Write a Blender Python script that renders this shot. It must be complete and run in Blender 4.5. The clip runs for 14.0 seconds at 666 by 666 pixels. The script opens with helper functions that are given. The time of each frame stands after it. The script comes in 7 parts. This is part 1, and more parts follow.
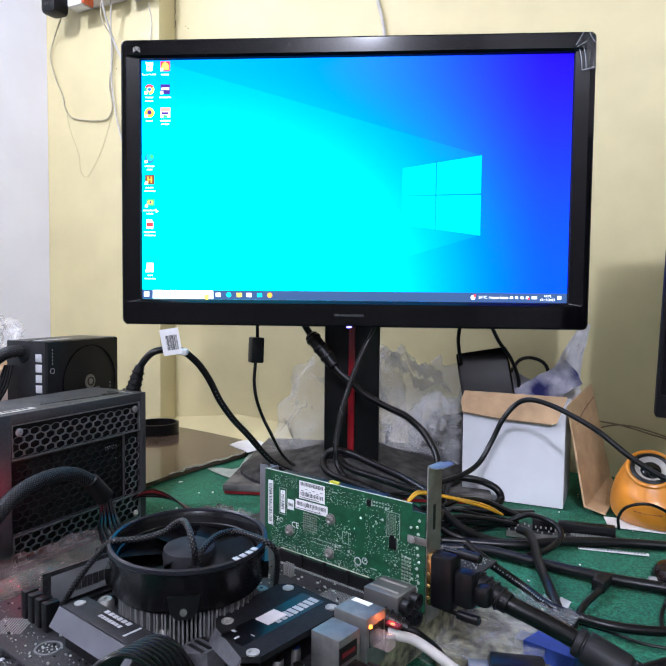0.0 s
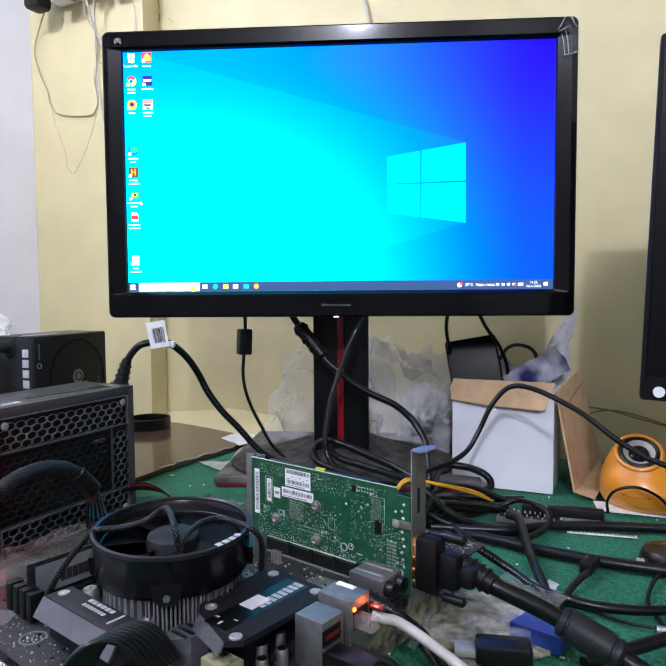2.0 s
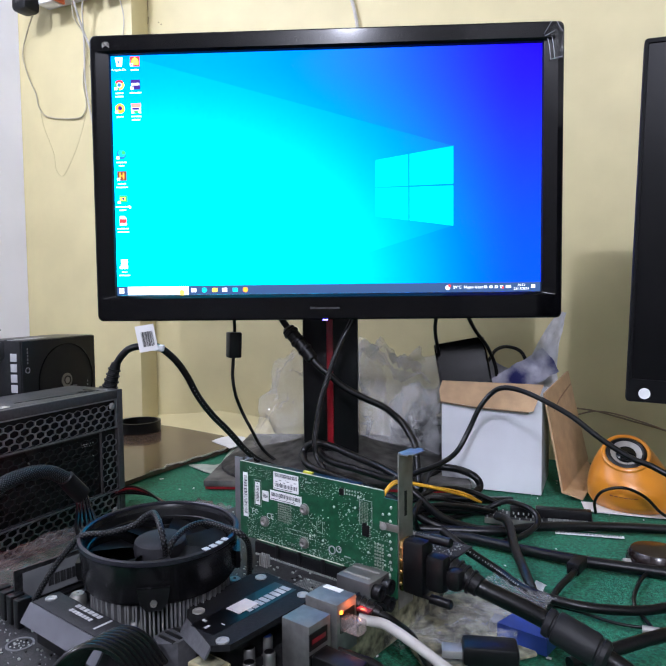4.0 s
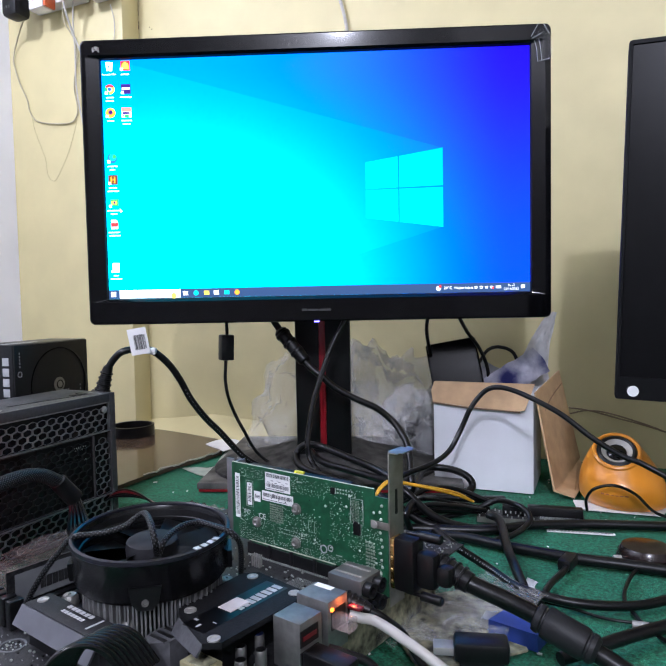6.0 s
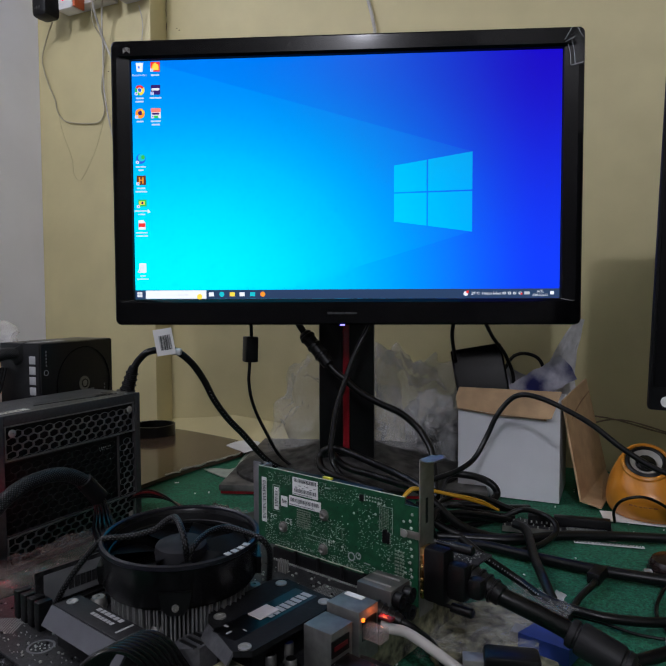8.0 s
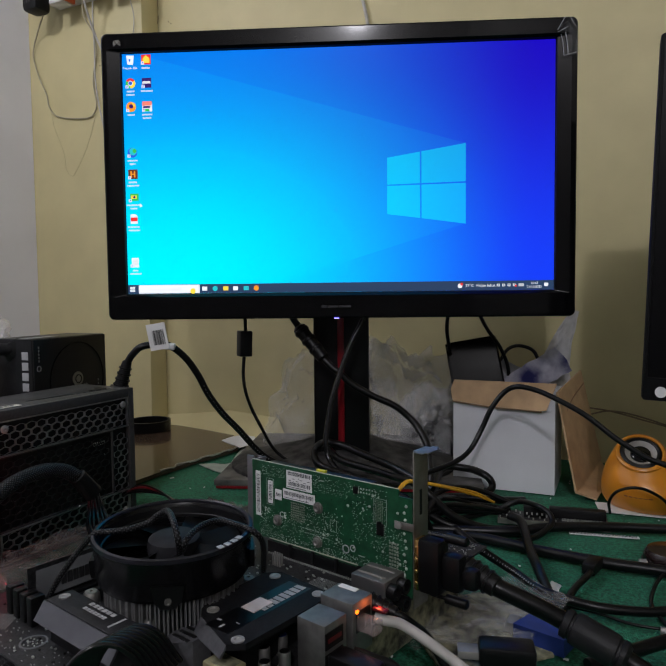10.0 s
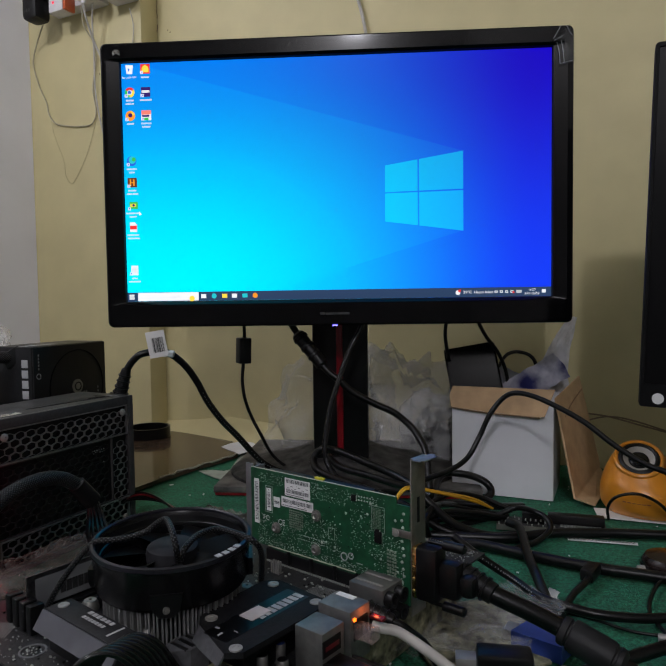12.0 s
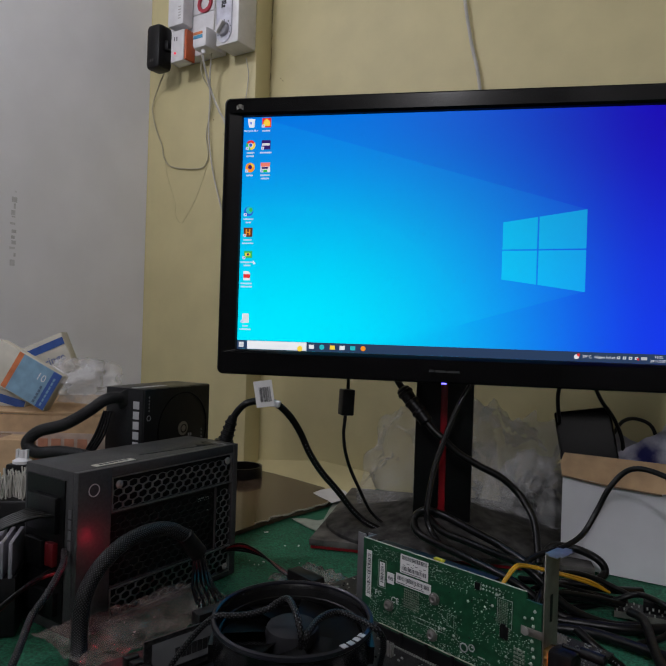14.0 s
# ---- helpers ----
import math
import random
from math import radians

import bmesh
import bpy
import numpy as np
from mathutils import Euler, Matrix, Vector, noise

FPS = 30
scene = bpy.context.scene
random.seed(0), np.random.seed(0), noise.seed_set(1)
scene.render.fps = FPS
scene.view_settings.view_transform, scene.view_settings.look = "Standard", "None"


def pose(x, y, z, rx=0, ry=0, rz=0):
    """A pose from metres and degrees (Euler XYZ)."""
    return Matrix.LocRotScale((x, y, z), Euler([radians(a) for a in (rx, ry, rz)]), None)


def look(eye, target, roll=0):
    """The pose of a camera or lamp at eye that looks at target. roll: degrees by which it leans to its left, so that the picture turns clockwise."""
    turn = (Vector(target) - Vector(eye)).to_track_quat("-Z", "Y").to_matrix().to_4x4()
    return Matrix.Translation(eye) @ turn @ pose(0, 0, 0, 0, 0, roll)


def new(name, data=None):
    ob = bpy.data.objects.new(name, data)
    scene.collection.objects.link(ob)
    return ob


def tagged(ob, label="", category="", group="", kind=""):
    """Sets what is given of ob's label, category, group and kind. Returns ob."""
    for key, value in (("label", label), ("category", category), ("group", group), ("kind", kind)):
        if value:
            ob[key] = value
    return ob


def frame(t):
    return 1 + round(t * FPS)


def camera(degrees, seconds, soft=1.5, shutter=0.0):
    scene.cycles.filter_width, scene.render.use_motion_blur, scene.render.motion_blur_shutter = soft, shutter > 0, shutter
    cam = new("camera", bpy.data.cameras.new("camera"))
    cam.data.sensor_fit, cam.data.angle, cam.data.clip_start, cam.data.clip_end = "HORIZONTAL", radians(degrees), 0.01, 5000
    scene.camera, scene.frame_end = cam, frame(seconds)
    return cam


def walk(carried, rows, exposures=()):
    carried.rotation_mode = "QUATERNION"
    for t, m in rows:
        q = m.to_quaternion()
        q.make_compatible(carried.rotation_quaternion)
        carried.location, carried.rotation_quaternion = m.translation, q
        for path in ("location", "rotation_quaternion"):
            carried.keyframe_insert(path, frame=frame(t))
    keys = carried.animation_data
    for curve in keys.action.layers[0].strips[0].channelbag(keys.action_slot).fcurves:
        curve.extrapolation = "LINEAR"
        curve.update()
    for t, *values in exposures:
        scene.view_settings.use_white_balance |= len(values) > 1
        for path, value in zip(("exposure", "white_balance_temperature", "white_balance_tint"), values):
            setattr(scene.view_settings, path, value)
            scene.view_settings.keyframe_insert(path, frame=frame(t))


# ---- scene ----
cam = camera(54.2, 14.0)
PATH = [
    (0, (0.039, -0.015, 0.268), (-0.106, 1.977, 0.161), 0.6),
    (0.5, (0.043, -0.014, 0.263), (-0.093, 1.979, 0.157), 0.2),
    (1, (0.049, -0.014, 0.261), (-0.085, 1.978, 0.141), -0.6),
    (1.5, (0.049, -0.014, 0.262), (-0.081, 1.978, 0.141), -0.4),
    (2, (0.049, -0.014, 0.261), (-0.082, 1.978, 0.14), -0.4),
    (2.5, (0.05, -0.015, 0.263), (-0.085, 1.977, 0.146), -0.7),
    (3, (0.049, -0.015, 0.264), (-0.079, 1.978, 0.155), -0.3),
    (3.5, (0.051, -0.015, 0.263), (-0.062, 1.979, 0.15), -0.3),
    (4, (0.053, -0.016, 0.263), (-0.054, 1.978, 0.146), -0.6),
    (4.2, (0.054, -0.016, 0.26), (-0.047, 1.979, 0.149), -0.7),
    (6.5, (0.057, -0.02, 0.261), (-0.034, 1.975, 0.157), -1.1),
    (7, (0.055, -0.02, 0.264), (-0.042, 1.976, 0.164), -0.9),
    (7.5, (0.047, -0.016, 0.264), (-0.081, 1.977, 0.167), -0.5),
    (8, (0.045, -0.015, 0.263), (-0.095, 1.978, 0.162), -0.2),
    (10.5, (0.048, -0.012, 0.26), (-0.081, 1.98, 0.145), -0.7),
    (11, (0.047, -0.013, 0.262), (-0.084, 1.98, 0.154), -0.7),
    (11.5, (0.047, -0.014, 0.263), (-0.083, 1.98, 0.163), -0.6),
    (12, (0.05, -0.015, 0.263), (-0.08, 1.979, 0.163), -0.8),
    (12.5, (0.049, -0.015, 0.263), (-0.081, 1.979, 0.163), -0.7),
    (12.7, (0.049, -0.015, 0.266), (-0.089, 1.978, 0.163), -0.5),
    (12.9, (0.047, -0.016, 0.267), (-0.107, 1.976, 0.177), -0.6),
    (13, (0.039, -0.014, 0.278), (-0.174, 1.973, 0.193), 0.1),
    (13.1, (0.028, -0.007, 0.284), (-0.247, 1.974, 0.234), 1.1),
    (13.2, (0.016, -0.001, 0.286), (-0.293, 1.975, 0.262), 1.9),
    (13.3, (0.013, 0.003, 0.287), (-0.324, 1.975, 0.271), 2.2),
    (13.5, (0.009, -0.002, 0.291), (-0.349, 1.966, 0.278), 2.0),
    (14, (0.011, -0.005, 0.292), (-0.357, 1.961, 0.285), 1.8),
]
walk(cam, [(t, look(e, g, r)) for t, e, g, r in PATH],
     [(0, 0.60, 5720, 14), (0.5, 0.45, 5720, 14), (6.4, 0.42, 5720, 14), (6.7, 0.25, 6050, 12), (7.0, -0.2, 6250, 11), (7.5, -0.80, 5900, 11), (8.0, -0.96, 6100, 11), (10.5, -0.97, 6400, 10), (12.6, -0.98, 6400, 10), (13.2, -1.15, 6400, 10), (14.0, -1.25, 6400, 10)])

# ---- light ----
world = bpy.data.worlds.new("room_air")
scene.world = world
world.use_nodes = True
world.node_tree.nodes["Background"].inputs[0].default_value = (0.02, 0.02, 0.022, 1)

WALL_YAW = -22.0
WALL = pose(-0.38, 1.317, 0, 0, 0, WALL_YAW)      # x along the back wall, -y into the room
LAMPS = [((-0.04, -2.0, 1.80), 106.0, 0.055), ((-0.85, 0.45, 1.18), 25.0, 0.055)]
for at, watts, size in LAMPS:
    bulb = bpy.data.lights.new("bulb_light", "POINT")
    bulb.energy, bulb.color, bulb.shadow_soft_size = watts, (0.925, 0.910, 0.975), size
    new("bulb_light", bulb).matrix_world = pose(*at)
# free point for the red glow on the power supply; its source is unseen
led = bpy.data.lights.new("red_led_light", "POINT")
led.energy, led.color, led.shadow_soft_size = 0.036, (1.0, 0.02, 0.06), 0.004
new("red_led_light", led).matrix_world = pose(-0.2965, 0.5450, 0.090)
led = bpy.data.lights.new("orange_led_light", "POINT")
led.energy, led.color, led.shadow_soft_size = 0.006, (1.0, 0.2, 0.05), 0.002
new("orange_led_light", led).matrix_world = pose(0.0485, 0.3725, 0.0735)


# ---- materials ----
def mat(name, col, rough=0.5, metal=0.0, var=0.15, scale=60.0, bump=0.0, bscale=300.0, col2=None, stain=0.12, coat=0.0, alpha=1.0, spec=0.5, sub=0.0):
    m = bpy.data.materials.new(name)
    m.use_nodes = True
    nt = m.node_tree
    p = nt.nodes["Principled BSDF"]
    co = nt.nodes.new("ShaderNodeTexCoord")
    a = nt.nodes.new("ShaderNodeTexNoise")
    a.inputs["Scale"].default_value, a.inputs["Detail"].default_value = scale, 6
    b = nt.nodes.new("ShaderNodeTexNoise")
    b.inputs["Scale"].default_value, b.inputs["Detail"].default_value = scale / 9, 3
    for n in (a, b):
        nt.links.new(co.outputs["Object"], n.inputs["Vector"])
    ramp = nt.nodes.new("ShaderNodeValToRGB")
    lo = [c * (1 - var) for c in col]
    hi = [min(1, c * (1 + var)) for c in (col2 or col)]
    ramp.color_ramp.elements[0].color, ramp.color_ramp.elements[1].color = (*lo, 1), (*hi, 1)
    ramp.color_ramp.elements[0].position, ramp.color_ramp.elements[1].position = 0.35, 0.68
    nt.links.new(a.outputs["Fac"], ramp.inputs["Fac"])
    mix = nt.nodes.new("ShaderNodeMixRGB")
    mix.blend_type = "MULTIPLY"
    mix.inputs["Fac"].default_value = stain * 2
    nt.links.new(ramp.outputs["Color"], mix.inputs["Color1"])
    nt.links.new(b.outputs["Fac"], mix.inputs["Color2"])
    nt.links.new(mix.outputs["Color"], p.inputs["Base Color"])
    rr = nt.nodes.new("ShaderNodeMapRange")
    rr.inputs["To Min"].default_value, rr.inputs["To Max"].default_value = max(0.02, rough * 0.75), min(1, rough * 1.25)
    nt.links.new(b.outputs["Fac"], rr.inputs["Value"])
    nt.links.new(rr.outputs["Result"], p.inputs["Roughness"])
    p.inputs["Metallic"].default_value = metal
    p.inputs["Specular IOR Level"].default_value = spec
    p.inputs["Coat Weight"].default_value = coat
    p.inputs["Alpha"].default_value = alpha
    p.inputs["Subsurface Weight"].default_value = sub
    if bump:
        c = nt.nodes.new("ShaderNodeTexNoise")
        c.inputs["Scale"].default_value, c.inputs["Detail"].default_value = bscale, 4
        nt.links.new(co.outputs["Object"], c.inputs["Vector"])
        bp = nt.nodes.new("ShaderNodeBump")
        bp.inputs["Strength"].default_value, bp.inputs["Distance"].default_value = bump, 0.002
        nt.links.new(c.outputs["Fac"], bp.inputs["Height"])
        nt.links.new(bp.outputs["Normal"], p.inputs["Normal"])
    return m


def glow(name, col, strength):
    m = bpy.data.materials.new(name)
    m.use_nodes = True
    p = m.node_tree.nodes["Principled BSDF"]
    p.inputs["Base Color"].default_value = (0.01, 0.01, 0.01, 1)
    p.inputs["Roughness"].default_value = 0.3
    p.inputs["Specular IOR Level"].default_value = 0.015
    p.inputs["Emission Color"].default_value = (*col, 1)
    p.inputs["Emission Strength"].default_value = strength
    return m


SCREEN = 2.35


def wallpaper(name, gain, lift):
    """The lit desktop picture: four corner colours blended over the panel."""
    m = bpy.data.materials.new(name)
    m.use_nodes = True
    nt = m.node_tree
    p = nt.nodes["Principled BSDF"]
    p.inputs["Base Color"].default_value = (0.01, 0.01, 0.012, 1)
    p.inputs["Roughness"].default_value = 0.25
    p.inputs["Specular IOR Level"].default_value = 0.015
    co = nt.nodes.new("ShaderNodeTexCoord")
    sep = nt.nodes.new("ShaderNodeSeparateXYZ")
    nt.links.new(co.outputs["Object"], sep.inputs[0])

    def ranged(socket, lo, hi):
        r = nt.nodes.new("ShaderNodeMapRange")
        r.interpolation_type = "SMOOTHSTEP"
        r.inputs["From Min"].default_value, r.inputs["From Max"].default_value = lo, hi
        nt.links.new(socket, r.inputs["Value"])
        return r.outputs["Result"]
    fx, fz = ranged(sep.outputs["X"], -0.2, 0.25), ranged(sep.outputs["Z"], 0.0, 0.30)

    def blend(fac, c1, c2):
        x = nt.nodes.new("ShaderNodeMixRGB")
        nt.links.new(fac, x.inputs["Fac"])
        for s, c in (("Color1", c1), ("Color2", c2)):
            if isinstance(c, tuple):
                x.inputs[s].default_value = (*c, 1)
            else:
                nt.links.new(c, x.inputs[s])
        return x.outputs["Color"]
    low = blend(fx, (0.0, 0.76 + lift, 0.98), (0.006, 0.04 + lift, 0.80))
    top = blend(fx, (0.0, 0.18 + lift, 0.74), (0.008, 0.001 + lift, 0.44))
    nt.links.new(blend(fz, low, top), p.inputs["Emission Color"])
    p.inputs["Emission Strength"].default_value = SCREEN * gain
    return m


YELLOW = mat("yellow_wall_paint", (0.600, 0.530, 0.285), 0.55, var=0.05, scale=14, bump=0.10, bscale=90, stain=0.08)
WHITEWALL = mat("white_wall_paint", (0.86, 0.87, 0.94), 0.6, var=0.03, scale=10, bump=0.05, bscale=80, stain=0.05)
# ceiling, far walls and floor are unseen; tones set to bounce light into shade
PLASTER = mat("bounce_ceiling_pale", (0.66, 0.65, 0.62), 0.7, var=0.04, scale=8)
DIM = mat("bounce_wall_grey", (0.40, 0.39, 0.37), 0.8, var=0.1, scale=6)
FLOOR = mat("bounce_floor_grey", (0.28, 0.27, 0.26), 0.35, var=0.1, scale=12)
FELT = mat("green_felt", (0.012, 0.115, 0.055), 0.92, var=0.35, scale=420, bump=0.7, bscale=700, col2=(0.02, 0.19, 0.10), stain=0.2)
WOOD = mat("pale_wood", (0.45, 0.33, 0.20), 0.6, var=0.2, scale=40, bump=0.2)
BOARD = mat("brown_laminate", (0.085, 0.052, 0.035), 0.16, var=0.15, scale=30, coat=0.3)
GLOSSBLACK = mat("glossy_black_plastic", (0.003, 0.003, 0.0036), 0.09, var=0.2, scale=30, spec=0.2)
BLACK = mat("satin_black_plastic", (0.0045, 0.0045, 0.005), 0.40, var=0.25, scale=80, bump=0.08, spec=0.28)
MATTEBLACK = mat("dusty_black", (0.022, 0.022, 0.022), 0.7, var=0.3, scale=60, bump=0.15, col2=(0.060, 0.058, 0.056), spec=0.25)
DARKSHEET = mat("dusty_dark_card", (0.045, 0.043, 0.042), 0.55, var=0.3, scale=35, bump=0.15, col2=(0.11, 0.105, 0.098), spec=0.3)
RUBBER = mat("black_cable_rubber", (0.004, 0.004, 0.0045), 0.32, var=0.3, scale=120, bump=0.1, spec=0.3)
SHINYRUBBER = mat("glossy_black_insulation", (0.006, 0.006, 0.0065), 0.2, var=0.3, scale=120, spec=0.5)
SLEEVE = mat("braided_black_sleeve", (0.003, 0.003, 0.0035), 0.38, var=0.5, scale=1500, bump=1.0, bscale=1300, col2=(0.13, 0.13, 0.14), spec=0.2)


def weave(m, period, base, thread_glint):
    """Turns a sleeve material into crossing threads that wind round the cable both ways. Their glints are painted as a
    pale colour.
    """
    nt = m.node_tree
    p = nt.nodes["Principled BSDF"]
    co = nt.nodes.new("ShaderNodeTexCoord")
    waves = []
    for flip in (1, -1):
        mp = nt.nodes.new("ShaderNodeMapping")
        mp.inputs["Scale"].default_value = (1, flip, 0)
        wv = nt.nodes.new("ShaderNodeTexWave")
        wv.bands_direction = "DIAGONAL"
        wv.inputs["Scale"].default_value = 2 * math.pi / (10 * period)
        nt.links.new(co.outputs["UV"], mp.inputs["Vector"])
        nt.links.new(mp.outputs["Vector"], wv.inputs["Vector"])
        waves.append(wv.outputs["Fac"])
    both = nt.nodes.new("ShaderNodeMath")
    both.operation = "MULTIPLY"
    nt.links.new(waves[0], both.inputs[0])
    nt.links.new(waves[1], both.inputs[1])
    ramp = nt.nodes.new("ShaderNodeValToRGB")
    ramp.color_ramp.elements[0].color, ramp.color_ramp.elements[1].color = (*base, 1), (*thread_glint, 1)
    ramp.color_ramp.elements[0].position, ramp.color_ramp.elements[1].position = 0.42, 0.80
    nt.links.new(both.outputs[0], ramp.inputs["Fac"])
    nt.links.new(ramp.outputs["Color"], p.inputs["Base Color"])
    bp = nt.nodes.new("ShaderNodeBump")
    bp.inputs["Strength"].default_value, bp.inputs["Distance"].default_value = 0.7, 0.0006
    nt.links.new(both.outputs[0], bp.inputs["Height"])
    nt.links.new(bp.outputs["Normal"], p.inputs["Normal"])


weave(SLEEVE, 0.0026, (0.004, 0.004, 0.0045), (0.085, 0.085, 0.09))
GREYMETAL = mat("painted_dark_steel", (0.044, 0.043, 0.044), 0.42, var=0.2, scale=300, bump=0.12, bscale=900, spec=0.35)
GRILLE = mat("dark_nickel_grille", (0.34, 0.34, 0.35), 0.34, metal=0.85, var=0.2, scale=90)
STEEL = mat("bare_steel", (0.40, 0.39, 0.37), 0.6, metal=0.6, var=0.12, scale=70, bump=0.05)
BRASS = mat("tarnished_steel", (0.36, 0.34, 0.31), 0.52, metal=1.0, var=0.2, scale=80)
GOLD = mat("gold_plate", (0.75, 0.5, 0.18), 0.28, metal=1.0, var=0.15)
ALU = mat("cast_aluminium", (0.22, 0.22, 0.22), 0.5, metal=0.4, var=0.15)
GREENPCB = mat("green_circuit_board", (0.009, 0.064, 0.027), 0.36, var=0.12, scale=160, col2=(0.013, 0.092, 0.040), bump=0.10, bscale=900)
BLACKPCB = mat("black_circuit_board", (0.008, 0.008, 0.009), 0.4, var=0.4, scale=350, spec=0.35, col2=(0.022, 0.022, 0.023), bump=0.15, bscale=900)
SOLDER = mat("solder_points", (0.62, 0.64, 0.6), 0.35, metal=0.7, var=0.2)
CHIP = mat("black_chip", (0.006, 0.006, 0.0065), 0.45, spec=0.25)
PAPER = mat("white_paper_label", (0.78, 0.78, 0.77), 0.7, var=0.05)
INK = mat("black_print", (0.015, 0.015, 0.016), 0.6)
GREYINK = mat("grey_print_ink", (0.13, 0.13, 0.14), 0.6)
WHITEPRINT = mat("white_print", (0.42, 0.42, 0.43), 0.55, var=0.05)
RED = mat("red_plastic", (0.26, 0.005, 0.012), 0.35)
DARKRED = mat("dark_red_plastic", (0.12, 0.004, 0.008), 0.4)
# the rim is plain black; its blue tint puts the screen's light into the colour
BLUECAST = mat("black_plastic_blue_cast", (0.006, 0.006, 0.011), 0.34, var=0.2, scale=40, spec=0.35)
REDPRINT = mat("faded_red_print", (0.50, 0.22, 0.13), 0.7)
KRAFT = mat("brown_cardboard", (0.54, 0.36, 0.20), 0.8, var=0.12, scale=50, bump=0.15, bscale=200)
WHITECARD = mat("white_cardboard", (0.74, 0.75, 0.78), 0.55, var=0.04, scale=20, bump=0.04)
ORANGE = mat("orange_plastic", (0.80, 0.30, 0.02), 0.3, var=0.06, scale=20, coat=0.2)
CONE = mat("pale_speaker_cone", (0.55, 0.52, 0.47), 0.55)
BLUE = mat("blue_plastic", (0.02, 0.05, 0.26), 0.45)
BLUEPRINT = mat("blue_print", (0.03, 0.09, 0.34), 0.6)
SKYPRINT = mat("pale_blue_print", (0.22, 0.38, 0.52), 0.6)
ORANGEPRINT = mat("orange_print", (0.68, 0.20, 0.07), 0.6)
CREAM = mat("cream_card", (0.60, 0.57, 0.48), 0.7, var=0.06)
YELLOWWIRE = mat("yellow_wire", (0.62, 0.33, 0.015), 0.4)
REDWIRE = mat("red_wire", (0.22, 0.006, 0.012), 0.4)
GREYCABLE = mat("pale_grey_cable", (0.42, 0.40, 0.37), 0.45, var=0.08)
WHITEPLASTIC = mat("white_plastic", (0.72, 0.71, 0.72), 0.35, var=0.05)
FILM = mat("clear_plastic_film", (0.80, 0.80, 0.80), 0.12, var=0.1, alpha=0.15, scale=30, bump=0.6, bscale=40, spec=1.0)
HAZE = mat("milky_plastic_film", (0.86, 0.86, 0.87), 0.14, var=0.1, alpha=0.30, scale=30, bump=0.3, bscale=40, spec=1.0)
STATIC = mat("smoky_antistatic_film", (0.15, 0.132, 0.115), 0.20, var=0.5, alpha=0.7, scale=50, bump=0.5, bscale=70)
SILVERBAG = mat("silver_antistatic_film", (0.30, 0.30, 0.31), 0.22, metal=0.8, var=0.4, scale=70, bump=0.9, bscale=110)
TAPE = mat("clear_tape", (0.12, 0.12, 0.12), 0.08, var=0.2, alpha=0.16, scale=60, bump=0.4, bscale=160, spec=1.0)
YELLOWED = mat("speckled_olive_foam", (0.10, 0.095, 0.055), 0.75, var=0.6, scale=110, col2=(0.26, 0.25, 0.16), bump=0.3)
SHELL = mat("dull_tin_shell", (0.20, 0.195, 0.185), 0.5, metal=0.72, var=0.15, scale=160, bump=0.05)
NICKEL = mat("dark_nickel", (0.30, 0.29, 0.27), 0.6, metal=0.9, var=0.15)
REDGLOW = glow("red_led", (1.0, 0.03, 0.05), 3.0)
ORANGEGLOW = glow("orange_led", (1.0, 0.16, 0.01), 6.0)
BLUEGLOW = glow("blue_led", (0.15, 0.12, 1.0), 10.0)


# ---- building blocks ----
def part(name, bm, material, parent=None, label="", smooth=35, kind=""):
    me = bpy.data.meshes.new(name)
    bm.to_mesh(me)
    bm.free()
    me.materials.append(material)
    if smooth:
        me.shade_smooth()
        me.set_sharp_from_angle(angle=radians(smooth))
    ob = new(name, me)
    ob.parent = parent
    return tagged(ob, label, kind=kind)


def thing(name, m, label, category, group="", kind=""):
    ob = new(name)
    ob.empty_display_size = 0.02
    ob.matrix_world = m
    return tagged(ob, label, category, group, kind)


def solo(name, bm, material, label, category, m=None, group="", kind="", smooth=35):
    ob = part(name, bm, material, None, label, smooth, kind)
    if m is not None:
        ob.matrix_world = m
    return tagged(ob, label, category, group, kind)


def bx(x0, x1, y0, y1, z0, z1, bev=0.0, m=None):
    bm = bmesh.new()
    bmesh.ops.create_cube(bm, size=1)
    bmesh.ops.scale(bm, vec=(x1 - x0, y1 - y0, z1 - z0), verts=bm.verts)
    bmesh.ops.translate(bm, vec=((x0 + x1) / 2, (y0 + y1) / 2, (z0 + z1) / 2), verts=bm.verts)
    if bev:
        bmesh.ops.bevel(bm, geom=bm.edges[:], offset=bev, segments=2, affect="EDGES", profile=0.5)
    if m is not None:
        bm.transform(m)
    return bm


def join(*bms):
    out = bmesh.new()
    for b in bms:
        me = bpy.data.meshes.new("tmp")
        b.to_mesh(me)
        b.free()
        out.from_mesh(me)
        bpy.data.meshes.remove(me)
    return out


def lathe(profile, seg=32, m=None, cap=True):
    bm = bmesh.new()
    rings = []
    for r, z in profile:
        rings.append([bm.verts.new((r * math.cos(2 * math.pi * i / seg), r * math.sin(2 * math.pi * i / seg), z)) for i in range(seg)])
    for a, b in zip(rings, rings[1:]):
        for i in range(seg):
            j = (i + 1) % seg
            bm.faces.new((a[i], a[j], b[j], b[i]))
    if cap:
        bm.faces.new(rings[0][::-1])
        bm.faces.new(rings[-1])
    bmesh.ops.recalc_face_normals(bm, faces=bm.faces[:])
    if m is not None:
        bm.transform(m)
    return bm


